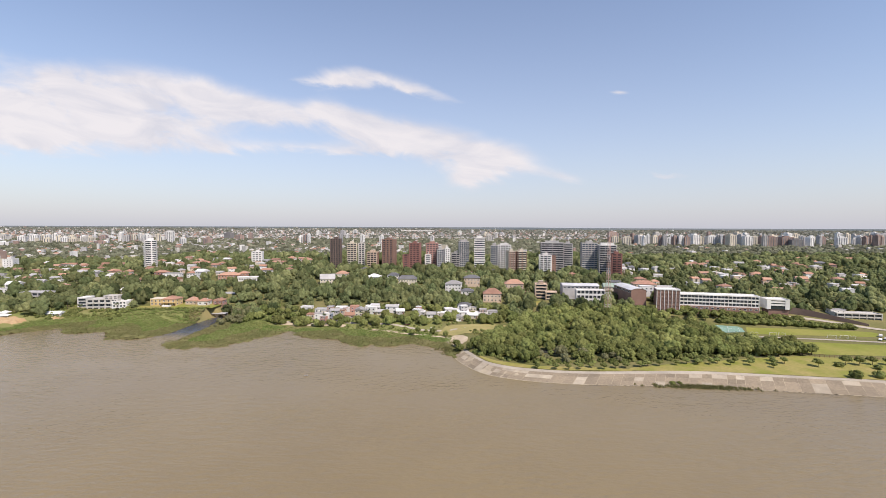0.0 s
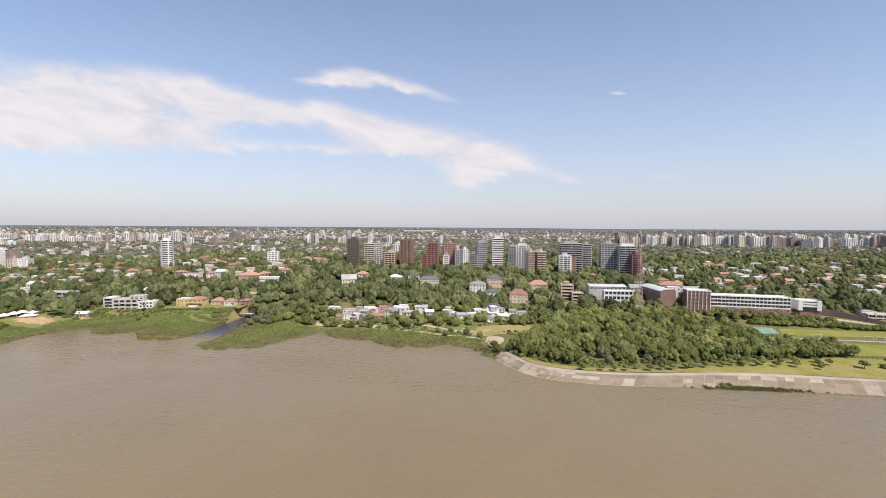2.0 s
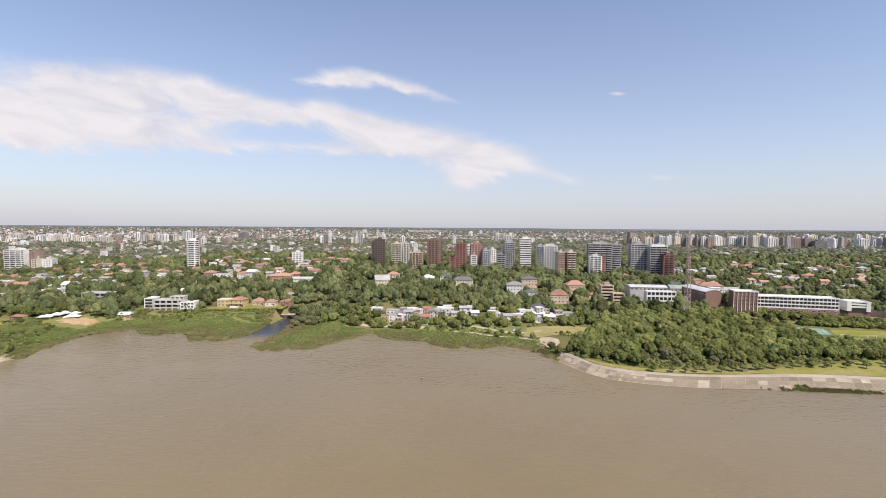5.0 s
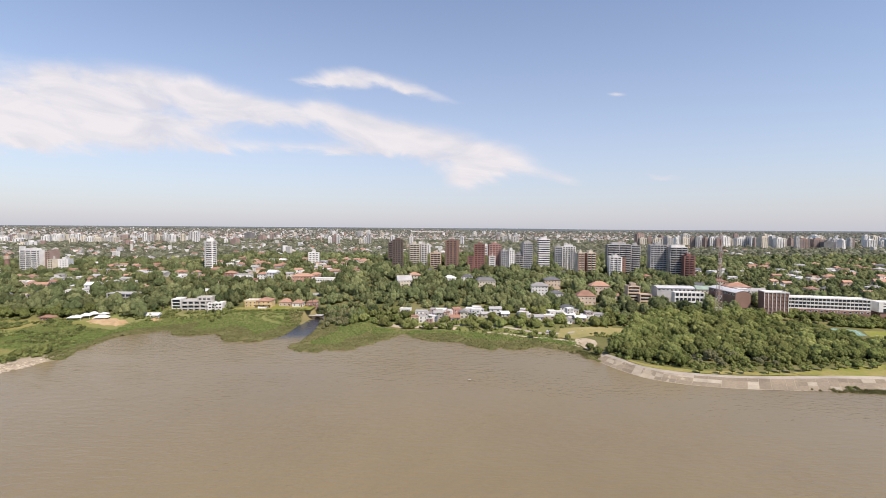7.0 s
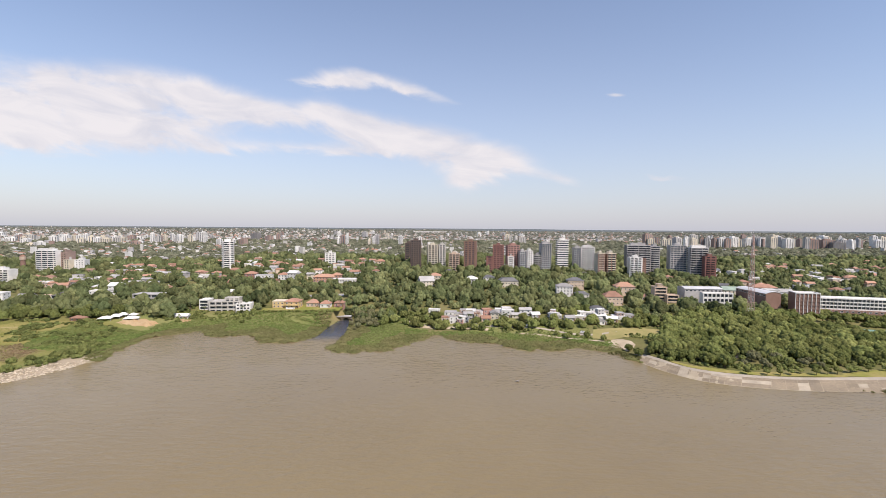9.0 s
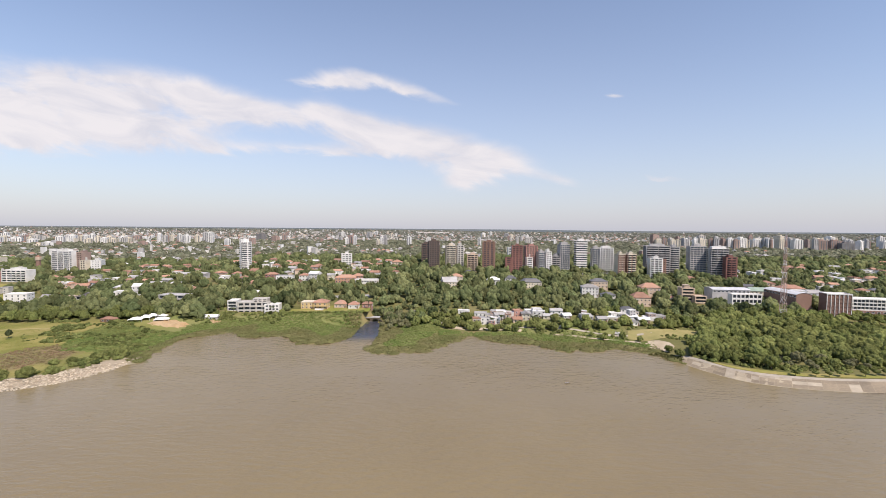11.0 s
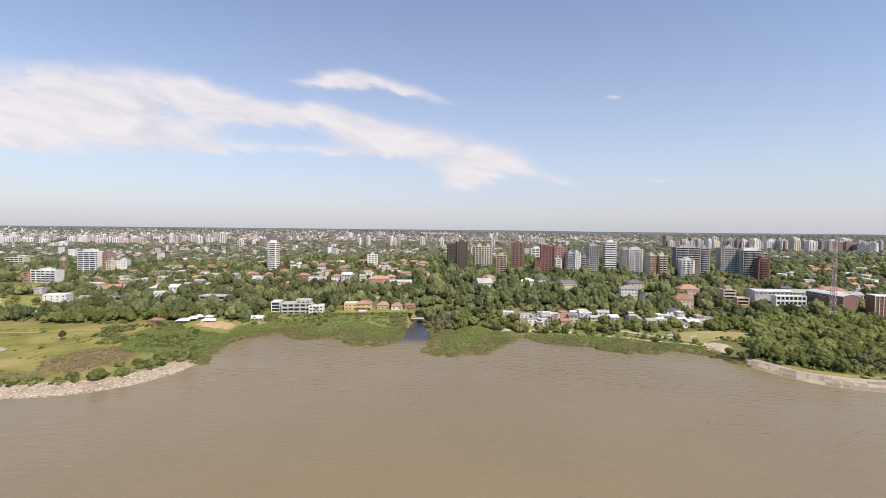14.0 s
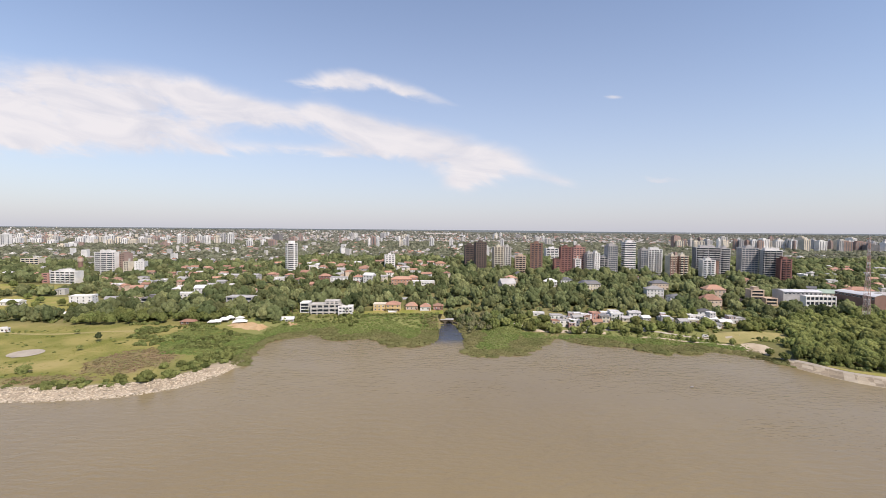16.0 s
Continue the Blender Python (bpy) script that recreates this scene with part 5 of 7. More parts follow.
for x0, x1, y0, y1, many, seed in ((-640, -200, 500, 740, 64, 15), (215, 600, 455, 700, 54, 16)):
    TOWN.seed(seed)
    made = 0
    for k in range(900):
        x, y = TOWN.uniform(x0, x1), TOWN.uniform(y0, y1)
        if made >= many or not free(x, y, 6.5) or (-310 < x < -185 and y < 560) or (x > 0 and y < 430):
            continue
        wall, tile, kind = TOWN.choice(WALLS[:4]), TOWN.choice(TILES[:5]), TOWN.choice(("hip", "gable", "gable", "flat"))
        if kind == "flat":
            tile = "roof_white"
        house(x, y, TOWN.uniform(8, 13), TOWN.uniform(6, 9), 2, kind, wall, tile, TOWN.uniform(-30, 30), "%s two-storey house with a %s roof above the trees" % (wall.split("_")[0], tile.replace("_", " ")), 2.5,
              3.0, every=6.5, chimney=TOWN.random() < 0.25, door=False, ends=False, group="houses of the leafy suburb")
        made += 1


# ---- plants ----
ICO_V = np.array([(0, 0, 1)] + [(0.894 * math.cos(a * 1.2566), 0.894 * math.sin(a * 1.2566), 0.447) for a in range(5)]
                 + [(0.894 * math.cos(a * 1.2566 + 0.628), 0.894 * math.sin(a * 1.2566 + 0.628), -0.447) for a in range(5)] + [(0, 0, -1)])
ICO_F = np.array([(0, 1 + i, 1 + (i + 1) % 5) for i in range(5)] + [(1 + i, 6 + i, 1 + (i + 1) % 5) for i in range(5)]
                 + [(1 + (i + 1) % 5, 6 + i, 6 + (i + 1) % 5) for i in range(5)] + [(11, 6 + (i + 1) % 5, 6 + i) for i in range(5)])


ICO_CAP = ICO_F[:15]          # the lobe without its hidden underside


def crown(seed, lobes, leaves, wide, tall, low, leaf, cover=0.68, ragged=0.16):
    """Places and triangles of a crown: many rounded boughs over a dome, roughened by small leaf sprays."""
    rng = np.random.default_rng(seed)
    verts, tris, n = [], [], 0
    rise = (tall - low) * rng.uniform(0.50, 0.58)
    mid = np.array((0, 0, low + rise * 0.78))
    lean = rng.normal(size=2) * 0.08
    spin = rng.uniform(0, math.tau)
    bulk = ICO_V * rng.uniform(0.9, 1.05, (12, 1)) * (wide * 0.74, wide * 0.74, rise * 0.86) + mid
    verts.append(bulk), tris.append(ICO_CAP + n)
    n += 12
    for k in range(lobes):
        up = 1 - (k + 0.5) / lobes * 1.18
        up = min(1.0, up + rng.normal() * 0.07)
        a = spin + k * 2.39996 + rng.normal() * 0.25
        out = math.sqrt(max(0.0, 1 - up * up)) * rng.uniform(0.50, 0.76)
        c = mid + (out * wide * math.cos(a) + lean[0] * wide, out * wide * math.sin(a) + lean[1] * wide, rise * (0.58 * up + 0.02) * rng.uniform(0.8, 1.2))
        size = cover * math.sqrt(9.0 / (lobes + 2)) * rng.uniform(0.70, 1.05)
        r = np.array((wide * 0.72, wide * 0.72, rise * 0.78)) * size
        turn = rng.uniform(0, math.tau)
        ico = ICO_V @ np.array(((math.cos(turn), math.sin(turn), 0), (-math.sin(turn), math.cos(turn), 0), (0, 0, 1)))
        verts.append(ico * rng.uniform(1 - ragged * 1.6, 1 + ragged, (12, 1)) * r + c), tris.append(ICO_CAP + n)
        n += 12
        m = max(2, leaves // lobes)
        way = rng.normal(size=(m, 3)) + (0.35 * math.cos(a) * out, 0.35 * math.sin(a) * out, 0.30)
        way /= np.linalg.norm(way, axis=1)[:, None]
        at = c + way * r * rng.uniform(0.88, 1.16, (m, 1))
        tilt = way + rng.normal(size=(m, 3)) * 0.30 + (0, 0, 0.10)
        tilt /= np.linalg.norm(tilt, axis=1)[:, None]
        s = np.cross(tilt, rng.normal(size=(m, 3)))
        s /= np.linalg.norm(s, axis=1)[:, None]
        t = np.cross(tilt, s)
        big = leaf * rng.uniform(0.55, 1.3, (m, 1))
        spray = np.stack([at - s * big, at + s * big * 0.8 - t * big * 0.5, at + t * big], 1).reshape(-1, 3)
        verts.append(spray), tris.append(n + 3 * np.arange(m)[:, None] + (0, 1, 2))
        n += 3 * m
    return np.vstack(verts), np.vstack(tris)


def trunk(seed, h, r, limbs=5, spread=2.2):
    rng = random.Random(seed)
    verts, tris = [], []

    def limb(a, b, ra, rb, sides=6):
        a, b = Vector(a), Vector(b)
        turn = (b - a).to_track_quat("Z", "Y").to_matrix()
        n = len(verts)
        for p, rad in ((a, ra), (b, rb)):
            for i in range(sides):
                verts.append(p + turn @ Vector((rad * math.cos(i * math.tau / sides), rad * math.sin(i * math.tau / sides), 0)))
        for i in range(sides):
            j = (i + 1) % sides
            tris.extend(((n + i, n + j, n + sides + j), (n + i, n + sides + j, n + sides + i)))
    top = (rng.uniform(-0.3, 0.3), rng.uniform(-0.3, 0.3), h)
    limb((0, 0, -0.6), top, r * 1.25, r * 0.75)
    for i in range(limbs):
        a = i * math.tau / limbs + rng.uniform(-0.4, 0.4)
        limb(top, (spread * math.cos(a), spread * math.sin(a), h + rng.uniform(1.2, 2.6)), r * 0.6, r * 0.2, 5)
    return np.array([tuple(v) for v in verts]), np.array(tris)


def plant_kind(name, seed, h, wide, low, lobes, leaves, leaf, material, label, category, trunk_h, r):
    root = thing(name, 0, -900, -30, 0, label, category)
    v, t = crown(seed, lobes, leaves, wide, h, low, leaf)
    part("crown", mesh_of("crown", v, t, [material], flat=False), None, root)
    v, t = trunk(seed, trunk_h, r, 5, wide * 0.45)
    part("trunk", mesh_of("trunk", v, t, ["trunk_bark"]), None, root)
    return root


KINDS = {
    "broad": [plant_kind("tree", s, 9.5, 5.2, 0.3, 22, 620, 0.34, "leaf", "dense green broadleaf tree of the riverside wood", "tree", 3.2, 0.28) for s in (1, 2, 3, 4, 5)],
    "willow": [plant_kind("tree", s, 8.5, 5.0, 0.4, 20, 700, 0.36, "leaf_grey", "pale grey-green willow by the water", "tree", 2.6, 0.25) for s in (7, 8)],
    "small": [plant_kind("tree", s, 4.6, 2.7, 1.3, 11, 260, 0.24, "leaf", "small round park tree on mown grass", "tree", 1.9, 0.13) for s in (11, 12, 13)],
    "bush": [plant_kind("bush", s, 3.0, 2.4, -0.5, 11, 260, 0.22, "leaf", "dense green bush by the river", "bush", 0.6, 0.08) for s in (21, 22, 23)],
    "dark": [plant_kind("tree", s, 11.0, 4.2, 1.6, 18, 460, 0.36, "leaf_dark", "tall dark evergreen tree in a garden", "tree", 3.5, 0.30) for s in (31, 32)],
    "bright": [plant_kind("tree", s, 7.5, 3.8, 1.2, 14, 360, 0.34, "leaf_bright", "yellow-green rounded garden tree", "tree", 2.5, 0.2) for s in (41,)],
}
PLANT = random.Random(77)
CROWDED = []


def plant(kind, x, y, scale, label="", group=""):
    src = PLANT.choice(KINDS[kind])
    ob = copy_thing(src, pose(x, y, ground_z(x, y), 0, 0, PLANT.uniform(0, 360)) @ Matrix.Diagonal((scale * PLANT.uniform(0.92, 1.1), scale * PLANT.uniform(0.92, 1.1), scale * PLANT.uniform(0.9, 1.1), 1)))
    CROWDED.append((x, y))
    return tagged(ob, label, "", group)


def scatter(x0, x1, y0, y1, gap, rng, keep):
    """Uneven places with about a gap between them."""
    out = []
    for j in range(int((y1 - y0) / gap) + 1):
        for i in range(int((x1 - x0) / gap) + 1):
            x = x0 + (i + 0.5 * (j % 2) + rng.uniform(-0.5, 0.5)) * gap
            y = y0 + (j + rng.uniform(-0.5, 0.5)) * gap
            if keep(x, y):
                out.append((x, y))
    return out


WOOD = np.array(((20, 290), (32, 278), (50, 269), (75, 266), (110, 268), (150, 272), (190, 277), (230, 284), (236, 296), (200, 306), (200, 330), (207, 342), (212, 352), (222, 378), (205, 390), (150, 392),
                 (110, 402), (75, 392), (66, 370), (58, 354), (48, 338), (28, 324)))
deep_wood = []
for x, y in scatter(15, 240, 262, 405, 6.6, PLANT, lambda a, b: bool(inside(np.array(a), np.array(b), WOOD)) and free(a, b)):
    pond_gap = ((x - 86) / 20) ** 2 + ((y - 325) / 9) ** 2 < 1 or ((x - 74) / 13) ** 2 + ((y - 289) / 6) ** 2 < 1
    if not pond_gap and y > 287:
        deep_wood.append((x, y, PLANT.choice((0.55, 0.75, 0.85, 0.95, 1.12)) * PLANT.uniform(0.92, 1.08), PLANT.uniform(0, 6.28)))
    elif not pond_gap:
        plant("willow" if y < 290 and x < 110 and PLANT.random() < 0.5 else "broad", x, y, PLANT.choice((0.5, 0.68, 0.8, 0.95)) * PLANT.uniform(0.92, 1.08), group="trees of the riverside wood")
for x, y in scatter(168, 236, 280, 299, 5.6, PLANT, lambda a, b: b > 273 + (a - 168) * 0.13):
    plant("broad", x, y, PLANT.uniform(0.75, 0.98), "dense rounded tree at the edge of the park", "trees of the riverside wood")
for x, y in ((56, 258), (67, 257), (74, 256), (81, 257), (95, 256), (102, 257), (108, 257), (117, 259), (122, 260), (129, 260), (161, 262), (172, 261), (183, 260), (194, 256), (140, 261), (147, 263), (153, 262), (166, 264), (177, 265), (188, 266), (198, 262), (206, 263), (88, 259), (202, 268)):
    plant("small", x, y, PLANT.uniform(0.75, 1.0), group="row of park trees")
for x, y, s in ((222, 258, 1.1), (242, 262, 1.35), (250, 262, 1.2), (259, 263, 1.2), (268, 262, 1.2)):
    plant("small", x, y, s, "slender park tree with a flat crown", "row of park trees")
for x, y, s in ((235, 258, 1.1), (226, 238, 1.5), (240, 239, 1.4), (156, 267, 1.3), (254, 254, 1.1)):
    plant("bush", x, y, s, "round green bush on the park lawn")
# bushes and trees of the western meadow
for x, y, s, kind in ((-454, 262, 1.7, "bush"), (-463, 330, 0.62, "dark"), (-459, 308, 0.8, "small"), (-494, 350, 0.8, "small"), (-377, 250, 2.0, "bush"), (-392, 251, 1.4, "bush"), (-369, 257, 1.6, "bush"),
                      (-416, 243, 1.2, "bush"), (-410, 248, 1.0, "bush"), (-372, 275, 1.3, "bush"), (-362, 284, 1.4, "bush"), (-352, 290, 2.2, "bush"), (-380, 272, 1.3, "bush"), (-366, 268, 1.0, "bush")):
    plant(kind, x, y, s)
thicket = []
for x, y in scatter(-560, -440, 250, 374, 4.2, PLANT, lambda a, b: free(a, b) and inland(a, b) > 14):
    if noise.noise(Vector((x * 0.03, y * 0.055, 11))) > 0.12 and PLANT.random() < 0.7:
        thicket.append((x, y, PLANT.uniform(0.18, 0.48), PLANT.uniform(0, 6.28)))
for x, y in scatter(-480, -346, 262, 378, 3.3, PLANT, lambda a, b: free(a, b) and inland(a, b) > 11 and a > -474 + (374 - b) * 0.75):
    if noise.noise(Vector((x * 0.035, y * 0.07, 7))) > (0.02 if x > -440 + (340 - y) * 0.6 else 0.12) and not (-432 < x < -384 and 256 < y < 312):
        thicket.append((x, y, PLANT.uniform(0.4, 1.0) + 0.55 * max(0.0, noise.noise(Vector((x * 0.06, y * 0.06, 3)))), PLANT.uniform(0, 6.28)))
for x, y in scatter(-520, -392, 382, 404, 7.2, PLANT, lambda a, b: free(a, b)):
    plant("broad", x, y, PLANT.uniform(0.72, 1.08), "rounded tree in a dense row behind the tents", "tree row behind the tents")
for x, y, s in ((-190, 392, 0.75), (-183, 384, 0.7), (-192, 380, 0.65), (-176, 380, 0.6), (-186, 400, 0.7), (-180, 394, 0.7), (-172, 388, 0.5), (-196, 400, 0.6), (-194, 410, 0.8), (-186, 412, 0.9), (-178, 408, 0.8), (-170, 402, 0.6), (-196, 420, 0.9), (-187, 424, 0.9), (-176, 420, 0.8), (-199, 390, 0.55), (-193, 372, 0.4)):
    plant("willow", x, y, s, "green tree on the spit beside the channel")
for x, y, s in ((12, 300, 0.7), (10, 311, 0.6), (18, 297, 0.6), (-20, 350, 0.5), (-30, 352, 0.5), (-8, 346, 0.6), (2, 338, 0.5), (-24, 344, 0.6)):
    plant("broad", x, y, s, "bushy tree beside the beach")

for x, y, s in ((-640, 452, 0.9), (-628, 470, 0.8), (-612, 446, 0.7), (-596, 458, 0.8), (-575, 446, 0.9), (-566, 458, 0.8), (-660, 490, 0.9), (-700, 540, 1.0), (-740, 560, 1.0), (-780, 548, 0.9),
                (-655, 430, 0.8), (-645, 424, 0.7), (-540, 430, 0.8), (-530, 424, 0.8), (-690, 455, 0.9)):
    plant("broad", x, y, s, "single broad tree on the club lawn", "trees on the club lawn")

# rows along the shore road
for x, y in scatter(-172, 60, 368, 414, 6.6, PLANT, lambda a, b: free(a, b, -0.5) and b > 374 - (a + 125) * 0.2 and PLANT.random() < 0.7):
    deep_wood.append((x, y, PLANT.uniform(0.5, 0.95), PLANT.uniform(0, 6.28)))


def strew(name, templates, places, material, label, category, sink=0.3):
    """One mesh of many plants; places: x, y, scale, turn."""
    places = np.array(places, float)
    z = height(places[:, 0], places[:, 1]) - sink
    pick = np.random.default_rng(len(places)).integers(0, len(templates), len(places))
    verts, tris, n = [], [], 0
    for k, (tv, tt) in enumerate(templates):
        rows = places[pick == k]
        c, s = np.cos(rows[:, 3])[:, None], np.sin(rows[:, 3])[:, None]
        sc = rows[:, 2][:, None]
        v = np.stack([(tv[:, 0] * c - tv[:, 1] * s) * sc + rows[:, 0][:, None], (tv[:, 0] * s + tv[:, 1] * c) * sc + rows[:, 1][:, None], tv[:, 2] * sc + z[pick == k][:, None]], 2)
        t = tt[None] + (n + len(tv) * np.arange(len(rows)))[:, None, None]
        n += len(tv) * len(rows)
        verts.append(v.reshape(-1, 3)), tris.append(t.reshape(-1, 3))
    me = mesh_of(name, np.vstack(verts), np.vstack(tris), [material], flat=False)
    rng = np.random.default_rng(7)
    tones = np.concatenate([np.repeat(rng.random(int((pick == k).sum())), len(tv)) for k, (tv, tt) in enumerate(templates)])
    me.attributes.new("tone", "FLOAT", "POINT").data.foreach_set("value", tones.astype(np.float32))
    return tagged(new(name, me), label, category, kind="stuff")


for x, y in scatter(-445, -346, 238, 305, 3.6, PLANT, lambda a, b: 11 < float(inland(a, b)) < 21):
    if noise.noise(Vector((x * 0.08, y * 0.08, 5))) > -0.05:
        thicket.append((x, y, PLANT.uniform(0.35, 1.0), PLANT.uniform(0, 6.28)))
shrubs = []
for x, y in scatter(18, 52, 318, 342, 3.4, PLANT, lambda a, b: b > 346 - a * 0.35 and PLANT.random() < 0.6):
    shrubs.append((x, y, PLANT.uniform(0.4, 0.95), PLANT.uniform(0, 6.28)))
for x, y in scatter(-560, -290, 388, 440, 4.2, PLANT, lambda a, b: free(a, b, -1.0) and inland(a, b) > 30):
    if PLANT.random() < 0.6:
        shrubs.append((x, y, PLANT.uniform(0.5, 1.25), PLANT.uniform(0, 6.28)))
for x, y in scatter(-150, 60, 356, 420, 4.0, PLANT, lambda a, b: free(a, b, -2.0) and b > 378 - (a + 125) * 0.2):
    if PLANT.random() < 0.35:
        shrubs.append((x, y, PLANT.uniform(0.4, 0.8), PLANT.uniform(0, 6.28)))
for x, y in scatter(18, 236, 258, 300, 3.4, PLANT, lambda a, b: bool(inside(np.array(a), np.array(b), WOOD)) and not bool(inside(np.array(a), np.array(b - 9), WOOD))):
    shrubs.append((x, y - 1.5, PLANT.uniform(0.5, 1.15), PLANT.uniform(0, 6.28)))
for x, y in scatter(-95, 4, 340, 376, 4.0, PLANT, lambda a, b: free(a, b) and 362 - (a + 50) * 0.25 > b > 355 - (a + 50) * 0.25):
    shrubs.append((x, y, PLANT.uniform(0.3, 0.95), PLANT.uniform(0, 6.28)))
for x, y in scatter(-352, -292, 398, 412, 2.6, PLANT, lambda a, b: PLANT.random() < 0.85):
    shrubs.append((x, y, PLANT.uniform(0.3, 1.05), PLANT.uniform(0, 6.28)))
for x, y in scatter(-232, -218, 384, 412, 2.4, PLANT, lambda a, b: PLANT.random() < 0.75):
    shrubs.append((x, y, PLANT.uniform(0.35, 0.75), PLANT.uniform(0, 6.28)))
for k in range(64):
    shrubs.append((-286 + 72 * k / 63, 402.5 + 2.2 * k / 63 + PLANT.uniform(-0.4, 0.4), PLANT.uniform(0.5, 0.75), PLANT.uniform(0, 6.28)))
strew("garden_shrubs", [crown(s, 4, 44, 2.2, 2.8, -0.6, 0.30) for s in range(171, 176)], shrubs, "leaf_grove", "green shrubs in the gardens near the shore", "shrubs")
strew("thicket", [crown(s, 4, 52, 2.6, 2.7, -0.7, 0.28) for s in range(161, 167)], thicket, "leaf_thicket", "low dense green thicket covering the western point", "bushes")
strew("riverside_wood", [crown(s, 14, 360, 6.0, 9.8, -0.6, 0.38) for s in range(121, 131)], deep_wood, "leaf_grove", "dense green inner part of the riverside wood", "trees")

# garden trees of the hillside
CROWD = np.array(CROWDED)
mid_trees, back_trees = [], []
for x, y in scatter(-1000, 900, 392, 820, 8.6, PLANT, lambda a, b: -1.06 * b - 232 < a < 1.06 * b + 12 and free(a, b)):
    near_roofs = (-640 < x < -200 and 500 < y < 740) or (x > 215 and 455 < y < 680)
    if y < 402 and -160 < x < 60 or -294 < x < -205 and y < 406 or -352 < x < -292 and y < 414 or inside(np.array(x), np.array(y), WOOD) or inland(x, y) < (34 if y < 396 else 7):
        continue
    if PLANT.random() < 0.93:
        (mid_trees if y < 590 else back_trees).append((x, y, PLANT.choice((0.45, 0.6, 0.72, 0.86, 1.0, 1.3)) * PLANT.uniform(0.9, 1.1) * (0.74 if near_roofs else 0.66 if -206 < x < -110 and y < 440 else 1.0), PLANT.uniform(0, 6.28)))
strew("garden_trees", [crown(s, 10, 120, 6.2, 10.4, -0.8, 0.46) for s in range(101, 111)] + [crown(s, 9, 120, 4.4, 12.5, -0.6, 0.46) for s in range(111, 114)], mid_trees, "leaf_wood", "dense green garden and street trees covering the suburb", "trees")

strew("hill_trees", [crown(s, 4, 34, 6.4, 10.4, -1.0, 0.62) for s in range(141, 150)] + [crown(s, 4, 34, 4.4, 12.5, -1.0, 0.62) for s in range(150, 153)], back_trees, "leaf_wood", "dense green street trees around the apartment towers", "trees")

def belt(y0, y1, gap, growth, share, size):
    out, y = [], y0
    while y < y1:
        x = -1.07 * y - 235
        while x < 1.07 * y:
            a, b = x + PLANT.uniform(-0.48, 0.48) * gap, y + PLANT.uniform(-0.48, 0.48) * gap
            green_part = noise.noise(Vector((a * 0.004, b * 0.004, 3)))
            if PLANT.random() < share + 0.35 * green_part and free(a, b):
                out.append((a, b, size * gap / 10 * PLANT.uniform(0.6, 1.15), PLANT.uniform(0, 6.28)))
            x += gap
        y += gap * 1.1
        gap += growth
    return out


# both belts wear leaf colours greyed for haze
strew("distant_trees", [crown(s, 1, 10, 6.6, 9.0, -1.2, 0.9, 0.36) for s in range(201, 213)], belt(822, 1700, 11.0, 0.05, 0.88, 0.95), "leaf_far_haze", "distant green street trees beyond the towers", "trees")
strew("horizon_trees", [crown(s, 0, 0, 7.0, 6.5, -1.0, 1.0) for s in range(211, 219)], belt(1700, 4850, 17.0, 0.16, 0.74, 0.74), "leaf_horizon_haze", "treetops reaching to the far horizon", "trees")


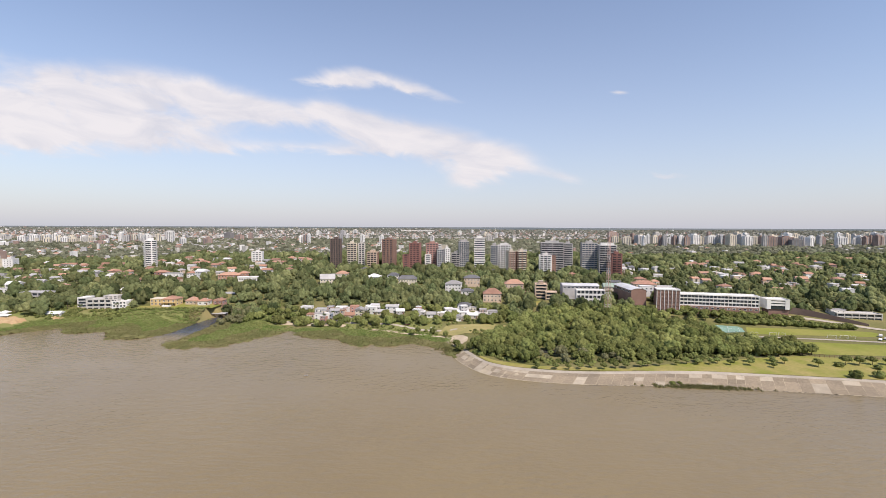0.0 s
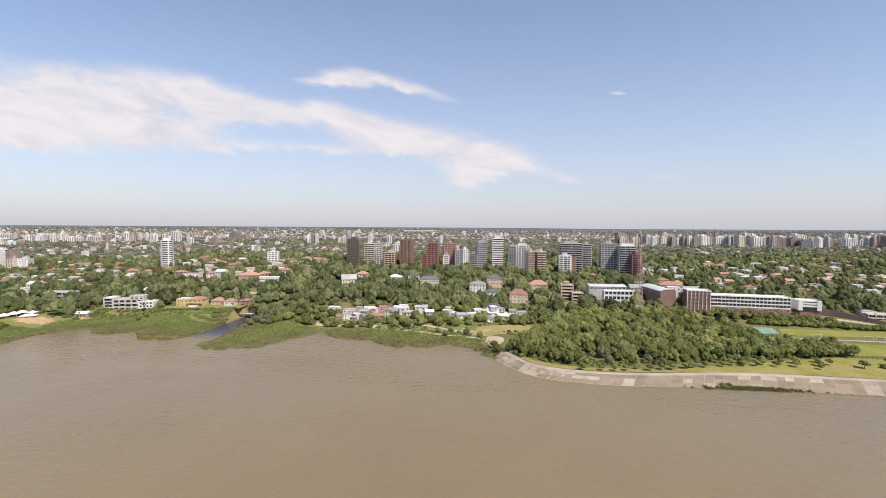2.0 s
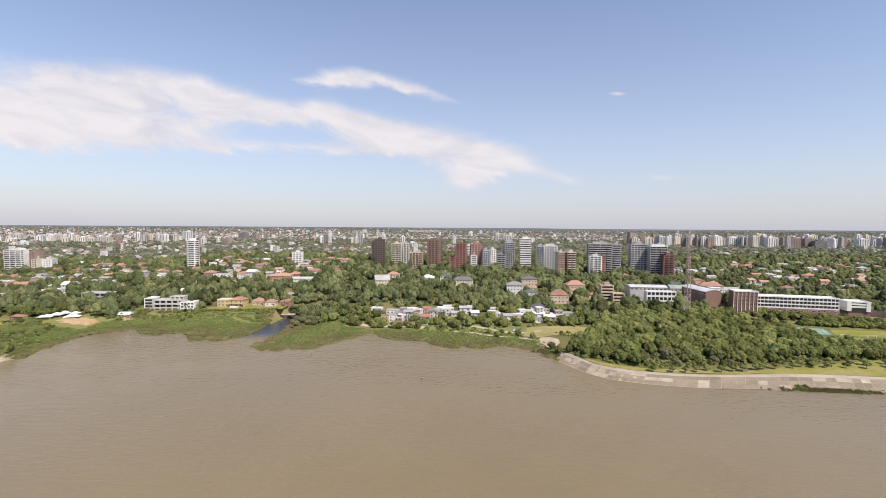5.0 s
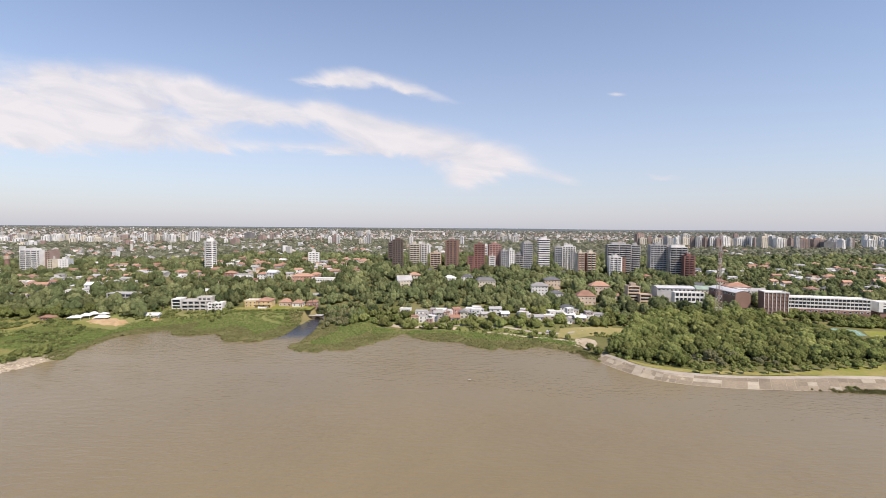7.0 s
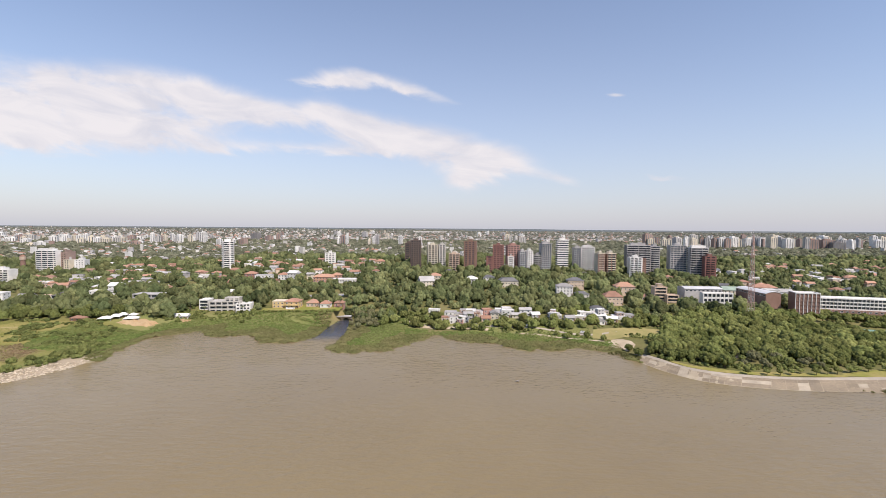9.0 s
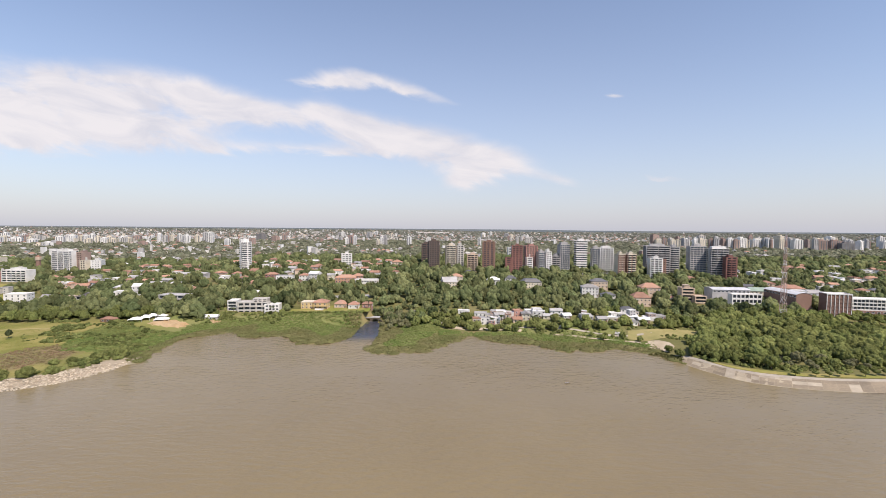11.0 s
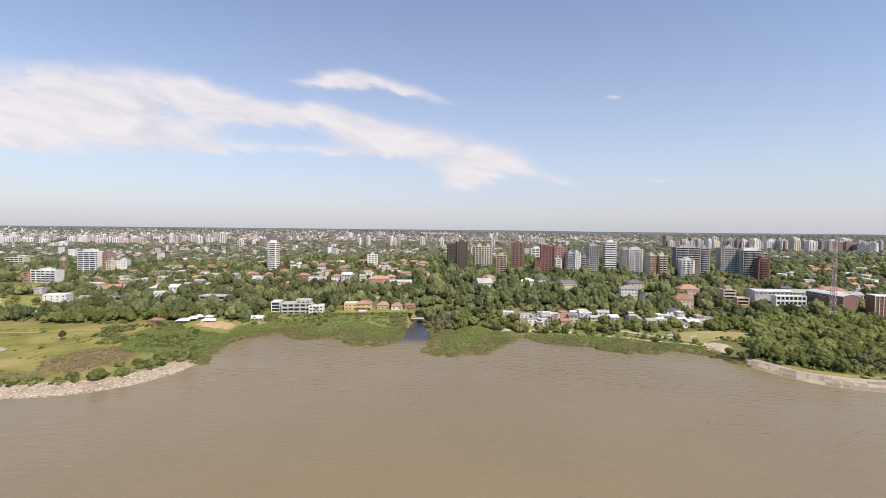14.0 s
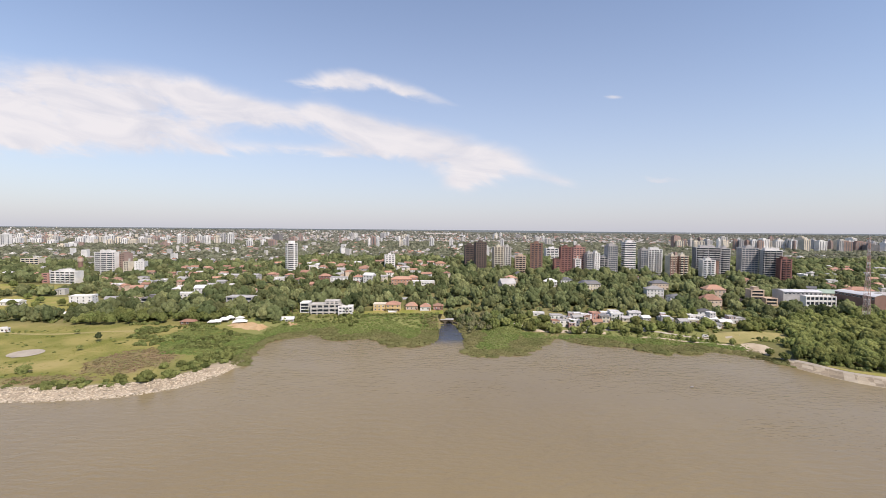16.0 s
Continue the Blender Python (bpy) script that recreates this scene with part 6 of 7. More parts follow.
# ---- distant low houses ----
def far_houses():
    rng = np.random.default_rng(9)
    mats = ["white_paint", "cream_paint", "peach_paint", "terracotta", "old_tile", "roof_grey", "roof_white", "pale_concrete", "grey_paint", "dusty_brick"]
    many = 34000
    y = 830 + 3950 * rng.random(many) ** 0.9
    x = rng.uniform(-1.05 * y - 235, 1.05 * y)
    patch = np.array([noise.noise(Vector((a * 0.0045, b * 0.0030, 17))) for a, b in zip(x, y)])
    west = smooth(-0.15, -0.55, x / y)
    likely = 0.10 + 0.10 * west + 0.26 * smooth(1150, 2000, y) - 0.16 * smooth(2800, 4400, y) + 0.55 * np.clip(patch, -0.3, 0.45)
    likely = likely * (1 - 0.55 * smooth(0.2, 0.45, x / y))
    keep = rng.random(many) < likely
    x, y = x[keep], y[keep]
    z = height(x, y)
    verts, tris, idx, n = [], [], [], 0
    shape = np.array([(-1, -1, -1), (1, -1, -1), (1, 1, -1), (-1, 1, -1), (-1, -1, 1), (1, -1, 1), (1, 1, 1), (-1, 1, 1)], float)
    walls = [(0, 1, 5), (0, 5, 4), (1, 2, 6), (1, 6, 5), (2, 3, 7), (2, 7, 6), (3, 0, 4), (3, 4, 7)]
    for k in range(len(x)):
        tall = rng.random() < 0.05
        w, d, h = rng.uniform(5, 12), rng.uniform(5, 9), rng.uniform(12, 20) if tall else rng.uniform(4, 8.5)
        a = rng.uniform(-0.6, 0.6)
        c, s = math.cos(a), math.sin(a)
        base = shape * (w / 2, d / 2, 1)
        base[:, 2] = np.where(shape[:, 2] > 0, h, -1)
        flat = tall or rng.random() < 0.45
        if flat:
            v, f = base, [(4, 5, 6), (4, 6, 7)]
        else:
            v = np.vstack([base, [(-w * 0.25, 0, h + d * 0.3), (w * 0.25, 0, h + d * 0.3)]])
            f = [(4, 5, 9), (4, 9, 8), (6, 7, 8), (6, 8, 9), (5, 6, 9), (7, 4, 8)]
        verts.append(np.column_stack([v[:, 0] * c - v[:, 1] * s + x[k], v[:, 0] * s + v[:, 1] * c + y[k], v[:, 2] + z[k]]))
        tris.append(np.array(walls + f) + n)
        idx += [int(rng.choice((0, 0, 1, 7, 7, 8, 8, 9)))] * 8 + [int(rng.choice((5, 6, 6, 7) if flat else (3, 4, 4, 5, 7, 8)))] * len(f)
        n += len(v)
    tagged(new("distant_houses", mesh_of("distant_houses", np.vstack(verts), np.vstack(tris), mats, idx)), "pale walls and tiled roofs of distant low houses", "houses", kind="stuff")


far_houses()

# ---- reeds, scrub and grass ----
def tuft(seed, blades, h, spread, wide):
    rng = np.random.default_rng(seed)
    v = []
    for k in range(blades):
        a, b = rng.uniform(0, math.tau, 2)
        p = rng.uniform(-spread, spread, 2)
        lean = rng.normal(size=2) * 0.25 * h
        v += [(p[0] - wide * math.cos(b), p[1] - wide * math.sin(b), 0), (p[0] + wide * math.cos(b), p[1] + wide * math.sin(b), 0), (p[0] + lean[0], p[1] + lean[1], h * rng.uniform(0.6, 1.1))]
    return np.array(v), np.arange(3 * blades).reshape(-1, 3)


def mound(seed, wide, high, blades, blade):
    """A rounded tussock: a low uneven cushion bristling with short blades."""
    rng = np.random.default_rng(seed)
    v = ICO_V * rng.uniform(0.75, 1.12, (12, 1)) * (wide, wide, high)
    way = rng.normal(size=(blades, 3))
    way[:, 2] = np.abs(way[:, 2]) + 0.25
    way /= np.linalg.norm(way, axis=1)[:, None]
    at = way * (wide, wide, high) * 0.93
    side = np.cross(way, rng.normal(size=(blades, 3)))
    side *= (blade * 0.45 / np.linalg.norm(side, axis=1))[:, None]
    tip = at + (way * (0.5, 0.5, 1.0) + rng.normal(size=(blades, 3)) * 0.2) * blade * rng.uniform(0.6, 1.2, (blades, 1))
    spikes = np.stack([at - side, at + side, tip], 1).reshape(-1, 3)
    return np.vstack([v, spikes]), np.vstack([ICO_CAP[:10], 12 + np.arange(3 * blades).reshape(-1, 3)])


REED = random.Random(21)
olive, green, scrub, meadow = [], [], [], []
for x, y in scatter(-400, 20, 285, 428, 1.5, REED, lambda a, b: True):
    olive.append((x, y))
pts = np.array(olive)
dist = inland(pts[:, 0], pts[:, 1])
olive = []
sandy = to_line(pts[:, 0], pts[:, 1], np.array(((-146, 381), (-125, 379), (-99, 375), (-82, 368), (-60, 357), (-38, 349), (-10, 342), (7, 332))))
for (x, y), d, sd in zip(pts, dist, sandy):
    wobble = noise.noise(Vector((x * 0.05, y * 0.05, 0))) * 9
    slope = -292 < x < -214 and 384 < y < 403.5
    if d < 0.3 + 1.2 * noise.noise(Vector((x * 0.2, y * 0.2, 5))) or x > 8 or not (slope or free(x, y)):
        if -5 < d <= 0.4 and x > -349 and not -219 < x < -199 and noise.noise(Vector((x * 0.22, y * 0.22, 9))) > 0.30 - 0.04 * d:
            olive.append((x, y, REED.uniform(0.4, 0.8), REED.uniform(0, 6.28)))
        continue
    if x < -352:
        if 6 < d < 44 + wobble and y > 300 and REED.random() < 0.7:
            green.append((x, y, REED.uniform(0.5, 1.0), REED.uniform(0, 6.28)))
    elif d < 17 + 1.4 * wobble and sd > 3:
        if not (-150 < x < -96 and 358 < y):
            olive.append((x, y, REED.uniform(0.7, 1.3), REED.uniform(0, 6.28)))
    elif (d < 62 + wobble or slope) and sd > 2.5 and y < 408 and (x < -150 or y < 372 - (x + 125) * 0.18):
        green.append((x, y, REED.uniform(0.6, 1.2), REED.uniform(0, 6.28)))
# the reeds grow in rounded cushions that reach out into the water
fringe, cushions = [], []
for x, y in scatter(-352, 8, 286, 424, 2.3, REED, lambda a, b: True):
    d = float(inland(x, y))
    lump = noise.noise(Vector((x * 0.09, y * 0.09, 31)))
    if d < -3.2 or -219 < x < -199 and y > 330 and d < 1.5 or not (free(x, y) or (-292 < x < -214 and y < 403.5)) or d < -0.8 and lump < 0.16:
        continue
    if d < 17 + 14 * noise.noise(Vector((x * 0.05, y * 0.05, 0))) and not (-150 < x < -96 and y > 358):
        fringe.append((x, y, REED.uniform(0.55, 1.0) + 0.5 * max(0.0, lump), REED.uniform(0, 6.28)))
    elif d < 80 and y < 404 and (x < -150 or y < 370 - (x + 125) * 0.18):
        cushions.append((x, y, REED.uniform(0.5, 1.05) + 0.7 * max(0.0, lump), REED.uniform(0, 6.28)))
for x, y in scatter(-470, -350, 300, 382, 2.6, REED, lambda a, b: free(a, b) and 6 < float(inland(a, b)) < 75 and a > -452 + (374 - b) * 0.7):
    cushions.append((x, y, REED.uniform(0.7, 1.35), REED.uniform(0, 6.28)))
for x, y in scatter(-350, 4, 290, 380, 6.5, REED, lambda a, b: -1.5 < float(inland(a, b)) < 7):
    if not (-222 < x < -197 and y > 325) and not (-150 < x < -96 and y > 356) and REED.random() < 0.75:
        fringe.append((x, y, REED.uniform(1.4, 2.6), REED.uniform(0, 6.28)))
strew("reed_cushions", [mound(s, 2.2, 0.85, 20, 0.36) for s in range(301, 307)], fringe, "reed", "olive-brown rounded reed cushions along the water's edge", "reeds", 0.1)
strew("marsh_cushions", [mound(s, 2.0, 0.75, 18, 0.40) for s in range(311, 317)], cushions, "reed_green", "low rounded green marsh herbs behind the reeds", "marsh plants", 0.1)
olive, green = olive[::3], green[::3]
strew("reeds", [tuft(s, 16, 0.85, 1.1, 0.13) for s in range(6)], olive, "reed", "olive-brown reed beds standing along the bay", "reeds", 0.1)
strew("marsh_plants", [tuft(s, 14, 0.75, 1.1, 0.16) for s in range(10, 16)], green, "reed_green", "fresh green marsh plants behind the reeds", "marsh plants", 0.1)
for x, y in scatter(-560, -346, 236, 378, 1.7, REED, lambda a, b: free(a, b)):
    d = float(inland(x, y))
    if d < 13:
        continue
    n = noise.noise(Vector((x * 0.03, y * 0.05, 2)))
    if (((x + 408) / 24) ** 2 + ((y - 285) / 27) ** 2 + REED.gauss(0, 0.2) < 1 and n > -0.35) or ((x + 428) / 24) ** 2 + ((y - 251) / 8) ** 2 + REED.gauss(0, 0.2) < 1:
        if REED.random() < 0.75:
            scrub.append((x, y, REED.uniform(0.35, 0.85), REED.uniform(0, 6.28)))
        else:
            meadow.append((x, y, REED.uniform(0.5, 1.0), REED.uniform(0, 6.28)))
    elif n + REED.gauss(0, 0.25) > -0.10 or (x > -430 and REED.random() < 0.6):
        meadow.append((x, y, REED.uniform(0.3, 0.8), REED.uniform(0, 6.28)))
bank_grass = []
for x, y in scatter(-160, 40, 335, 400, 2.2, REED, lambda a, b: free(a, b)):
    road = float(to_line(np.array(x), np.array(y), np.array(((-190, 413), (-150, 388), (-98, 379), (-62, 372), (-35, 364), (-11, 352), (40, 354)))))
    sand = float(to_line(np.array(x), np.array(y), np.array(((-146, 381), (-99, 375), (-60, 357), (-10, 342), (7, 332)))))
    if road > 3.2 and sand > 3 and inland(x, y) > 14 and REED.random() < 0.75:
        bank_grass.append((x, y, REED.uniform(0.3, 0.8), REED.uniform(0, 6.28)))
strew("bank_grass", [tuft(s, 8, 0.9, 1.2, 0.40) for s in range(40, 44)], bank_grass, "grass_tuft", "rough grass between the shore road and the reeds", "grass", 0.1)
glade = []
for x, y in scatter(62, 110, 314, 338, 1.6, REED, lambda a, b: ((a - 86) / 22) ** 2 + ((b - 325) / 10) ** 2 < 1):
    glade.append((x, y, REED.uniform(0.8, 1.4), REED.uniform(0, 6.28)))
strew("glade_reeds", [tuft(s, 9, 1.3, 1.0, 0.4) for s in range(44, 47)], glade, "reed_green", "green reeds in a wet glade of the wood", "reeds", 0.1)
strew("dry_scrub", [mound(s, 1.4, 0.32, 36, 0.7) for s in range(20, 26)], scrub, "dry_scrub", "reddish brown dry scrub in the meadow", "scrub", 0.1)
strew("meadow_grass", [tuft(s, 14, 0.5, 1.3, 0.22) for s in range(30, 34)], meadow, "grass_tuft", "tall yellow-green meadow grass", "grass", 0.1)

# ---- sloping concrete bank ----
def revetment():
    foot = np.array(BANK_FOOT[:-2], float)
    inner = np.array(((13, 300), (17.5, 289), (21.5, 278), (29, 266.5), (41, 258), (57.5, 253), (80, 249.2), (110, 248.2), (140, 247), (171, 242.4), (202, 237.4), (229, 233.4), (302, 217.5), (452, 197.5)))

    def along(line, n):
        run = np.concatenate([[0], np.cumsum(np.hypot(*np.diff(line, axis=0).T))])
        s = np.linspace(0, run[-1], n)
        return np.column_stack([np.interp(s, run, line[:, 0]), np.interp(s, run, line[:, 1])])
    a, b = rounded(foot, 2), rounded(inner, 2)
    n = 75
    a, b = along(a, n), along(b, n)
    top = height(b[:, 0], b[:, 1]) + 0.2

    def place(i, s, lift=0.0):
        k, f = int(min(i, n - 2)), i - int(min(i, n - 2))
        p, q, h = a[k] * (1 - f) + a[k + 1] * f, b[k] * (1 - f) + b[k + 1] * f, top[k] * (1 - f) + top[k + 1] * f
        return (*(p * (1 - s) + q * s), 0.02 + (h - 0.02) * s + lift)
    verts = [place(i, s) for s in (-0.08, 0.5, 1.0) for i in range(n)]
    i = np.concatenate([np.arange(n - 1) + n * k for k in range(2)])
    base = tagged(new("river_bank", mesh_of("river_bank", verts, np.stack([i, i + 1, i + 1 + n, i + n], 1), ["slab_joint"], flat=False)),
                  "sloping river bank of weathered concrete slabs", "embankment", kind="structure")
    rng = random.Random(4)
    rows = (0.02, 0.35, 0.68, 0.98)
    at = 0.0
    while at < n - 2:
        step = rng.uniform(0.55, 1.3)
        skip = rng.random()
        for r in range(3):
            s0, s1 = rows[r], rows[r + 1]
            if skip < 0.25 and r == 1:
                continue
            if skip < 0.25 and r == 0:
                s1 = rows[2]
            bm = bmesh.new()
            lift, e = rng.uniform(0.03, 0.06), 0.016
            i0, i1 = at + e, min(at + step - e, n - 1.001)
            lo = [bm.verts.new(place(p, q, -0.05)) for p, q in ((i0, s0 + 0.006), (i1, s0 + 0.006), (i1, s1 - 0.006), (i0, s1 - 0.006))]
            hi = [bm.verts.new(place(p, q, lift + rng.uniform(-0.01, 0.01))) for p, q in ((i0, s0 + 0.006), (i1, s0 + 0.006), (i1, s1 - 0.006), (i0, s1 - 0.006))]
            for k in range(4):
                bm.faces.new((lo[k], lo[(k + 1) % 4], hi[(k + 1) % 4], hi[k]))
            bm.faces.new(hi)
            pale = rng.random() < (0.16 if at < 36 else 0.09)
            part("slab", bm, "slab_pale" if pale else "slab_concrete", base)
        at += step


revetment()


# ---- stones along the water ----
def stones(name, count, spot, size, material, label, seed):
    rng = np.random.default_rng(seed)
    verts, tris, n = [], [], 0
    while n < count:
        x, y = spot(rng)
        v = ICO_V * rng.uniform(0.6, 1.1, (12, 1)) * size * rng.uniform(0.5, 1.3) * (1.2, 1.0, 0.7)
        a = rng.uniform(0, 6.28)
        v = np.column_stack([v[:, 0] * math.cos(a) - v[:, 1] * math.sin(a) + x, v[:, 0] * math.sin(a) + v[:, 1] * math.cos(a) + y, v[:, 2] + max(ground_z(x, y), -0.3) + 0.1 * size])
        verts.append(v), tris.append(ICO_F + 12 * n)
        n += 1
    tagged(new(name, mesh_of(name, np.vstack(verts), np.vstack(tris), [material])), label, "stones", kind="stuff")


def west_spot(rng):
    while True:
        x, y = rng.uniform(-620, -344), rng.uniform(222, 300)
        d = float(inland(x, y))
        if -1.0 < d < 11.5 * min(1, (305 - y) / 45) + 1.5 + 2 * noise.noise(Vector((x * 0.1, y * 0.1, 0))):
            return x, y


def foot_spot(rng):
    line = rounded(BANK_FOOT[6:13], 1)
    k = rng.integers(0, len(line) - 1)
    f = rng.random()
    p = line[k] * (1 - f) + line[k + 1] * f
    return p[0] + rng.normal() * 0.5, p[1] - abs(rng.normal()) * 1.3


stones("shore_stones", 7000, west_spot, 0.60, "rock", "pale broken stones and rubble along the western shore", 1)
stones("bank_stones", 900, foot_spot, 0.55, "dark_rock", "dark wet stones at the foot of the concrete bank", 2)
foot_reeds = []
for k in range(420):
    x = REED.gauss(140, 11)
    foot_reeds.append((x, np.interp(x, (110, 140, 170), (236.5, 235.0, 230.5)) + REED.gauss(0, 1.2), REED.uniform(0.5, 0.9), REED.uniform(0, 6.28)))
for k in range(260):
    a, q = REED.uniform(0, 6.28), REED.random() ** 0.5
    foot_reeds.append((3 + 9 * q * math.cos(a) - 4 * math.sin(a) * q, 301 + 9 * q * math.sin(a), REED.uniform(0.4, 0.8), a))
strew("bank_reeds", [tuft(s, 9, 1.5, 0.9, 0.30) for s in range(50, 53)], foot_reeds, "reed", "olive reeds growing at the foot of the bank", "reeds", -0.3)
for x, y, s in ((126, 238.5, 0.8), (130, 239.5, 0.7)):
    plant("bush", x, y, s, "scrubby bush growing through the concrete bank")


# ---- lattice mast ----
def mast(x, y, h, label):
    z = ground_z(x, y)
    root = thing("radio_mast", x, y, z, 20, label, "mast")
    n = 14

    def half(s):
        return 2.1 * (1 - s) + 0.45 * s

    def bar(bm, p, q, r):
        p, q = Vector(p), Vector(q)
        turn = (q - p).to_track_quat("Z", "Y").to_matrix()
        ring = [[bm.verts.new(c + turn @ Vector((r * math.cos(i * math.tau / 4), r * math.sin(i * math.tau / 4), 0))) for i in range(4)] for c in (p, q)]
        for i in range(4):
            bm.faces.new((ring[0][i], ring[0][(i + 1) % 4], ring[1][(i + 1) % 4], ring[1][i]))
        bm.faces.new(ring[0][::-1]), bm.faces.new(ring[1])
    top = h * 0.94
    for cx, cy in ((-1, -1), (1, -1), (1, 1), (-1, 1)):
        bm = bmesh.new()
        bar(bm, (cx * half(0), cy * half(0), -0.5), (cx * half(1), cy * half(1), top), 0.16)
        part("leg", bm, "steel_red", root)
    for k in range(n):
        s0, s1 = k / n, (k + 1) / n
        a, b = half(s0), half(s1)
        bm = bmesh.new()
        for c, e in (((-1, -1), (1, -1)), ((1, -1), (1, 1)), ((1, 1), (-1, 1)), ((-1, 1), (-1, -1))):
            bar(bm, (c[0] * a, c[1] * a, s0 * top), (e[0] * b, e[1] * b, s1 * top), 0.085)
            bar(bm, (e[0] * a, e[1] * a, s0 * top), (c[0] * b, c[1] * b, s1 * top), 0.085)
            bar(bm, (c[0] * b, c[1] * b, s1 * top), (e[0] * b, e[1] * b, s1 * top), 0.085)
        part("brace", bm, "steel_white" if k % 2 else "steel_red", root)
    for dx in (-0.4, 0.4):
        bm = bmesh.new()
        bar(bm, (dx, 0, top), (dx, 0, h if dx < 0 else h - 4), 0.09)
        part("antenna", bm, "steel_white", root)


mast(142, 378, 78, "tall red and white steel lattice radio mast above the wood")


# ---- tents and huts of the western club ----
def tent(x, y, w, d, h, rz, label):
    root = thing("marquee", x, y, base_z(x, y, w, d), rz, label, "tent", "marquees by the club")
    ob = part("canopy", hip_roof(w, d, h * 0.45, 0.2), "canvas", root)
    ob.location.z = h * 0.55
    pole = finish("pole", boxes((-0.06, 0.06, -0.06, 0.06, -0.3, h * 0.55)), "steel_white")
    for sx, sy in ((-1, -1), (1, -1), (1, 1), (-1, 1)):
        put_part("pole", pole, root, sx * w / 2, sy * d / 2, 0)


for x, y, w, d, h, rz in ((-404, 379, 10, 7, 4.2, 15), (-399, 384, 8, 6, 4.5, 10), (-396, 389, 7, 5, 4.2, 0), (-385, 383, 11, 6, 4.0, 20), (-388, 390, 6, 5, 3.6, 0), (-553, 412, 16, 7, 4.5, 8), (-545, 410, 6, 6, 5.0, 8)):
    tent(x, y, w, d, h, rz, "white canvas marquee with a peaked roof")
house(-424, 377, 12, 6, 1, "hip", "wood", "old_tile", 0, "open wooden hut with a reddish tiled roof", 6, 2.4, chimney=False, rise=1.8)
house(-352, 398, 14, 7, 1, "gable", "white_paint", "roof_white", 5, "long low white boat house among trees", 6, 2.6, chimney=False)
for cx, cy, cz in ((-560, 355, 0), (-556, 356, 20), (-552, 354, 10)):
    house(cx, cy, 5, 2.6, 1, "flat", "white_paint", "roof_white", cz, "small white cabin beside the meadow track", 2, 2.4, chimney=False, every=2.5)


# ---- culvert at the head of the channel ----
def culvert(x, y):
    root = thing("culvert", x, y, 0, 0, "grey concrete culvert with two dark arched openings", "culvert")
    bm = bmesh.new()
    for cx in (-3.6, 3.6):
        pts = [(cx + 2.7 * math.cos(math.pi * i / 10), 1.2 + 2.4 * math.sin(math.pi * i / 10)) for i in range(11)]
        lo, hi = cx - 3.6, cx + 3.6
        for y0, y1 in ((0, 6),):
            front = [bm.verts.new((p, y0, q)) for p, q in pts]
            back = [bm.verts.new((p, y1, q)) for p, q in pts]
            for i in range(10):
                bm.faces.new((front[i], back[i], back[i + 1], front[i + 1]))
            up = [bm.verts.new((hi + (lo - hi) * i / 10, y0, 5.0)) for i in range(11)]
            for i in range(10):
                bm.faces.new((front[i], front[i + 1], up[i + 1], up[i]))
            for e, f, g in ((0, hi, 0), (10, lo, 10)):
                p, q = bm.verts.new((pts[e][0], y0, -1)), bm.verts.new((f, y0, -1))
                bm.faces.new((front[e], up[g], q, p) if e == 10 else (p, q, up[g], front[e]))
    part("headwall", bm, "dark_rock", root)
    part("back_wall", boxes((-7.5, 7.5, 5.8, 6.4, -1, 4.6)), "dark_concrete", root)
    part("coping", boxes((-7.6, 7.6, -0.3, 6.4, 5.0, 5.3)), "grey_paint", root)
    wing = finish("wing_wall", boxes((-0.4, 0.4, -7, 0, -1, 3.0)), "dark_rock")
    put_part("wing_wall", wing, root, -7.4, 0.2, 0, -28)
    put_part("wing_wall", wing, root, 7.4, 0.2, 0, 28)
    return root


culvert(-212, 412).scale.z = 0.72


# ---- garden steps of the villa ----
def garden_steps(x, y, z):
    root = thing("garden_steps", x, y, z, 0, "white stone garden steps below the yellow villa", "steps")
    for k in range(6):
        part("step", boxes((-3.2, 3.2, -0.45 * (6 - k), -0.45 * (5 - k), -0.2, 0.17 * (k + 1))), "white_paint", root)
    for sx in (-3.45, 3.45):
        part("side_wall", boxes((sx - 0.25, sx + 0.25, -2.75, 0, -0.2, 1.35)), "white_paint", root)


garden_steps(-260.5, 416.0, 10.02)


# ---- sports ground ----
def goal(x, y, w, rz):
    root = thing("football_goal", x, y, ground_z(x, y) + 0.1, rz, "white metal football goal frame on grass", "goal", "football goals")
    post = finish("post", boxes((-0.07, 0.07, -0.07, 0.07, 0, 2.1)), "steel_white")
    put_part("post", post, root, -w / 2, 0, 0), put_part("post", post, root, w / 2, 0, 0)
    part("crossbar", boxes((-w / 2 - 0.07, w / 2 + 0.07, -0.07, 0.07, 2.1, 2.24)), "steel_white", root)
    strut = finish("strut", boxes((-0.05, 0.05, 0, 1.6, 0, 0.1)), "steel_white")
    put_part("strut", strut, root, -w / 2, 0.07, 0), put_part("strut", strut, root, w / 2, 0.07, 0)


for x, y, w, rz in ((239, 336, 5, -10), (252, 334, 5, -10), (258, 333, 5, -10), (289, 325, 6, -10), (297, 324, 5, -10), (301, 322, 5, -10), (216, 322, 5, 60), (226, 324, 5, 40)):
    goal(x, y, w, rz)


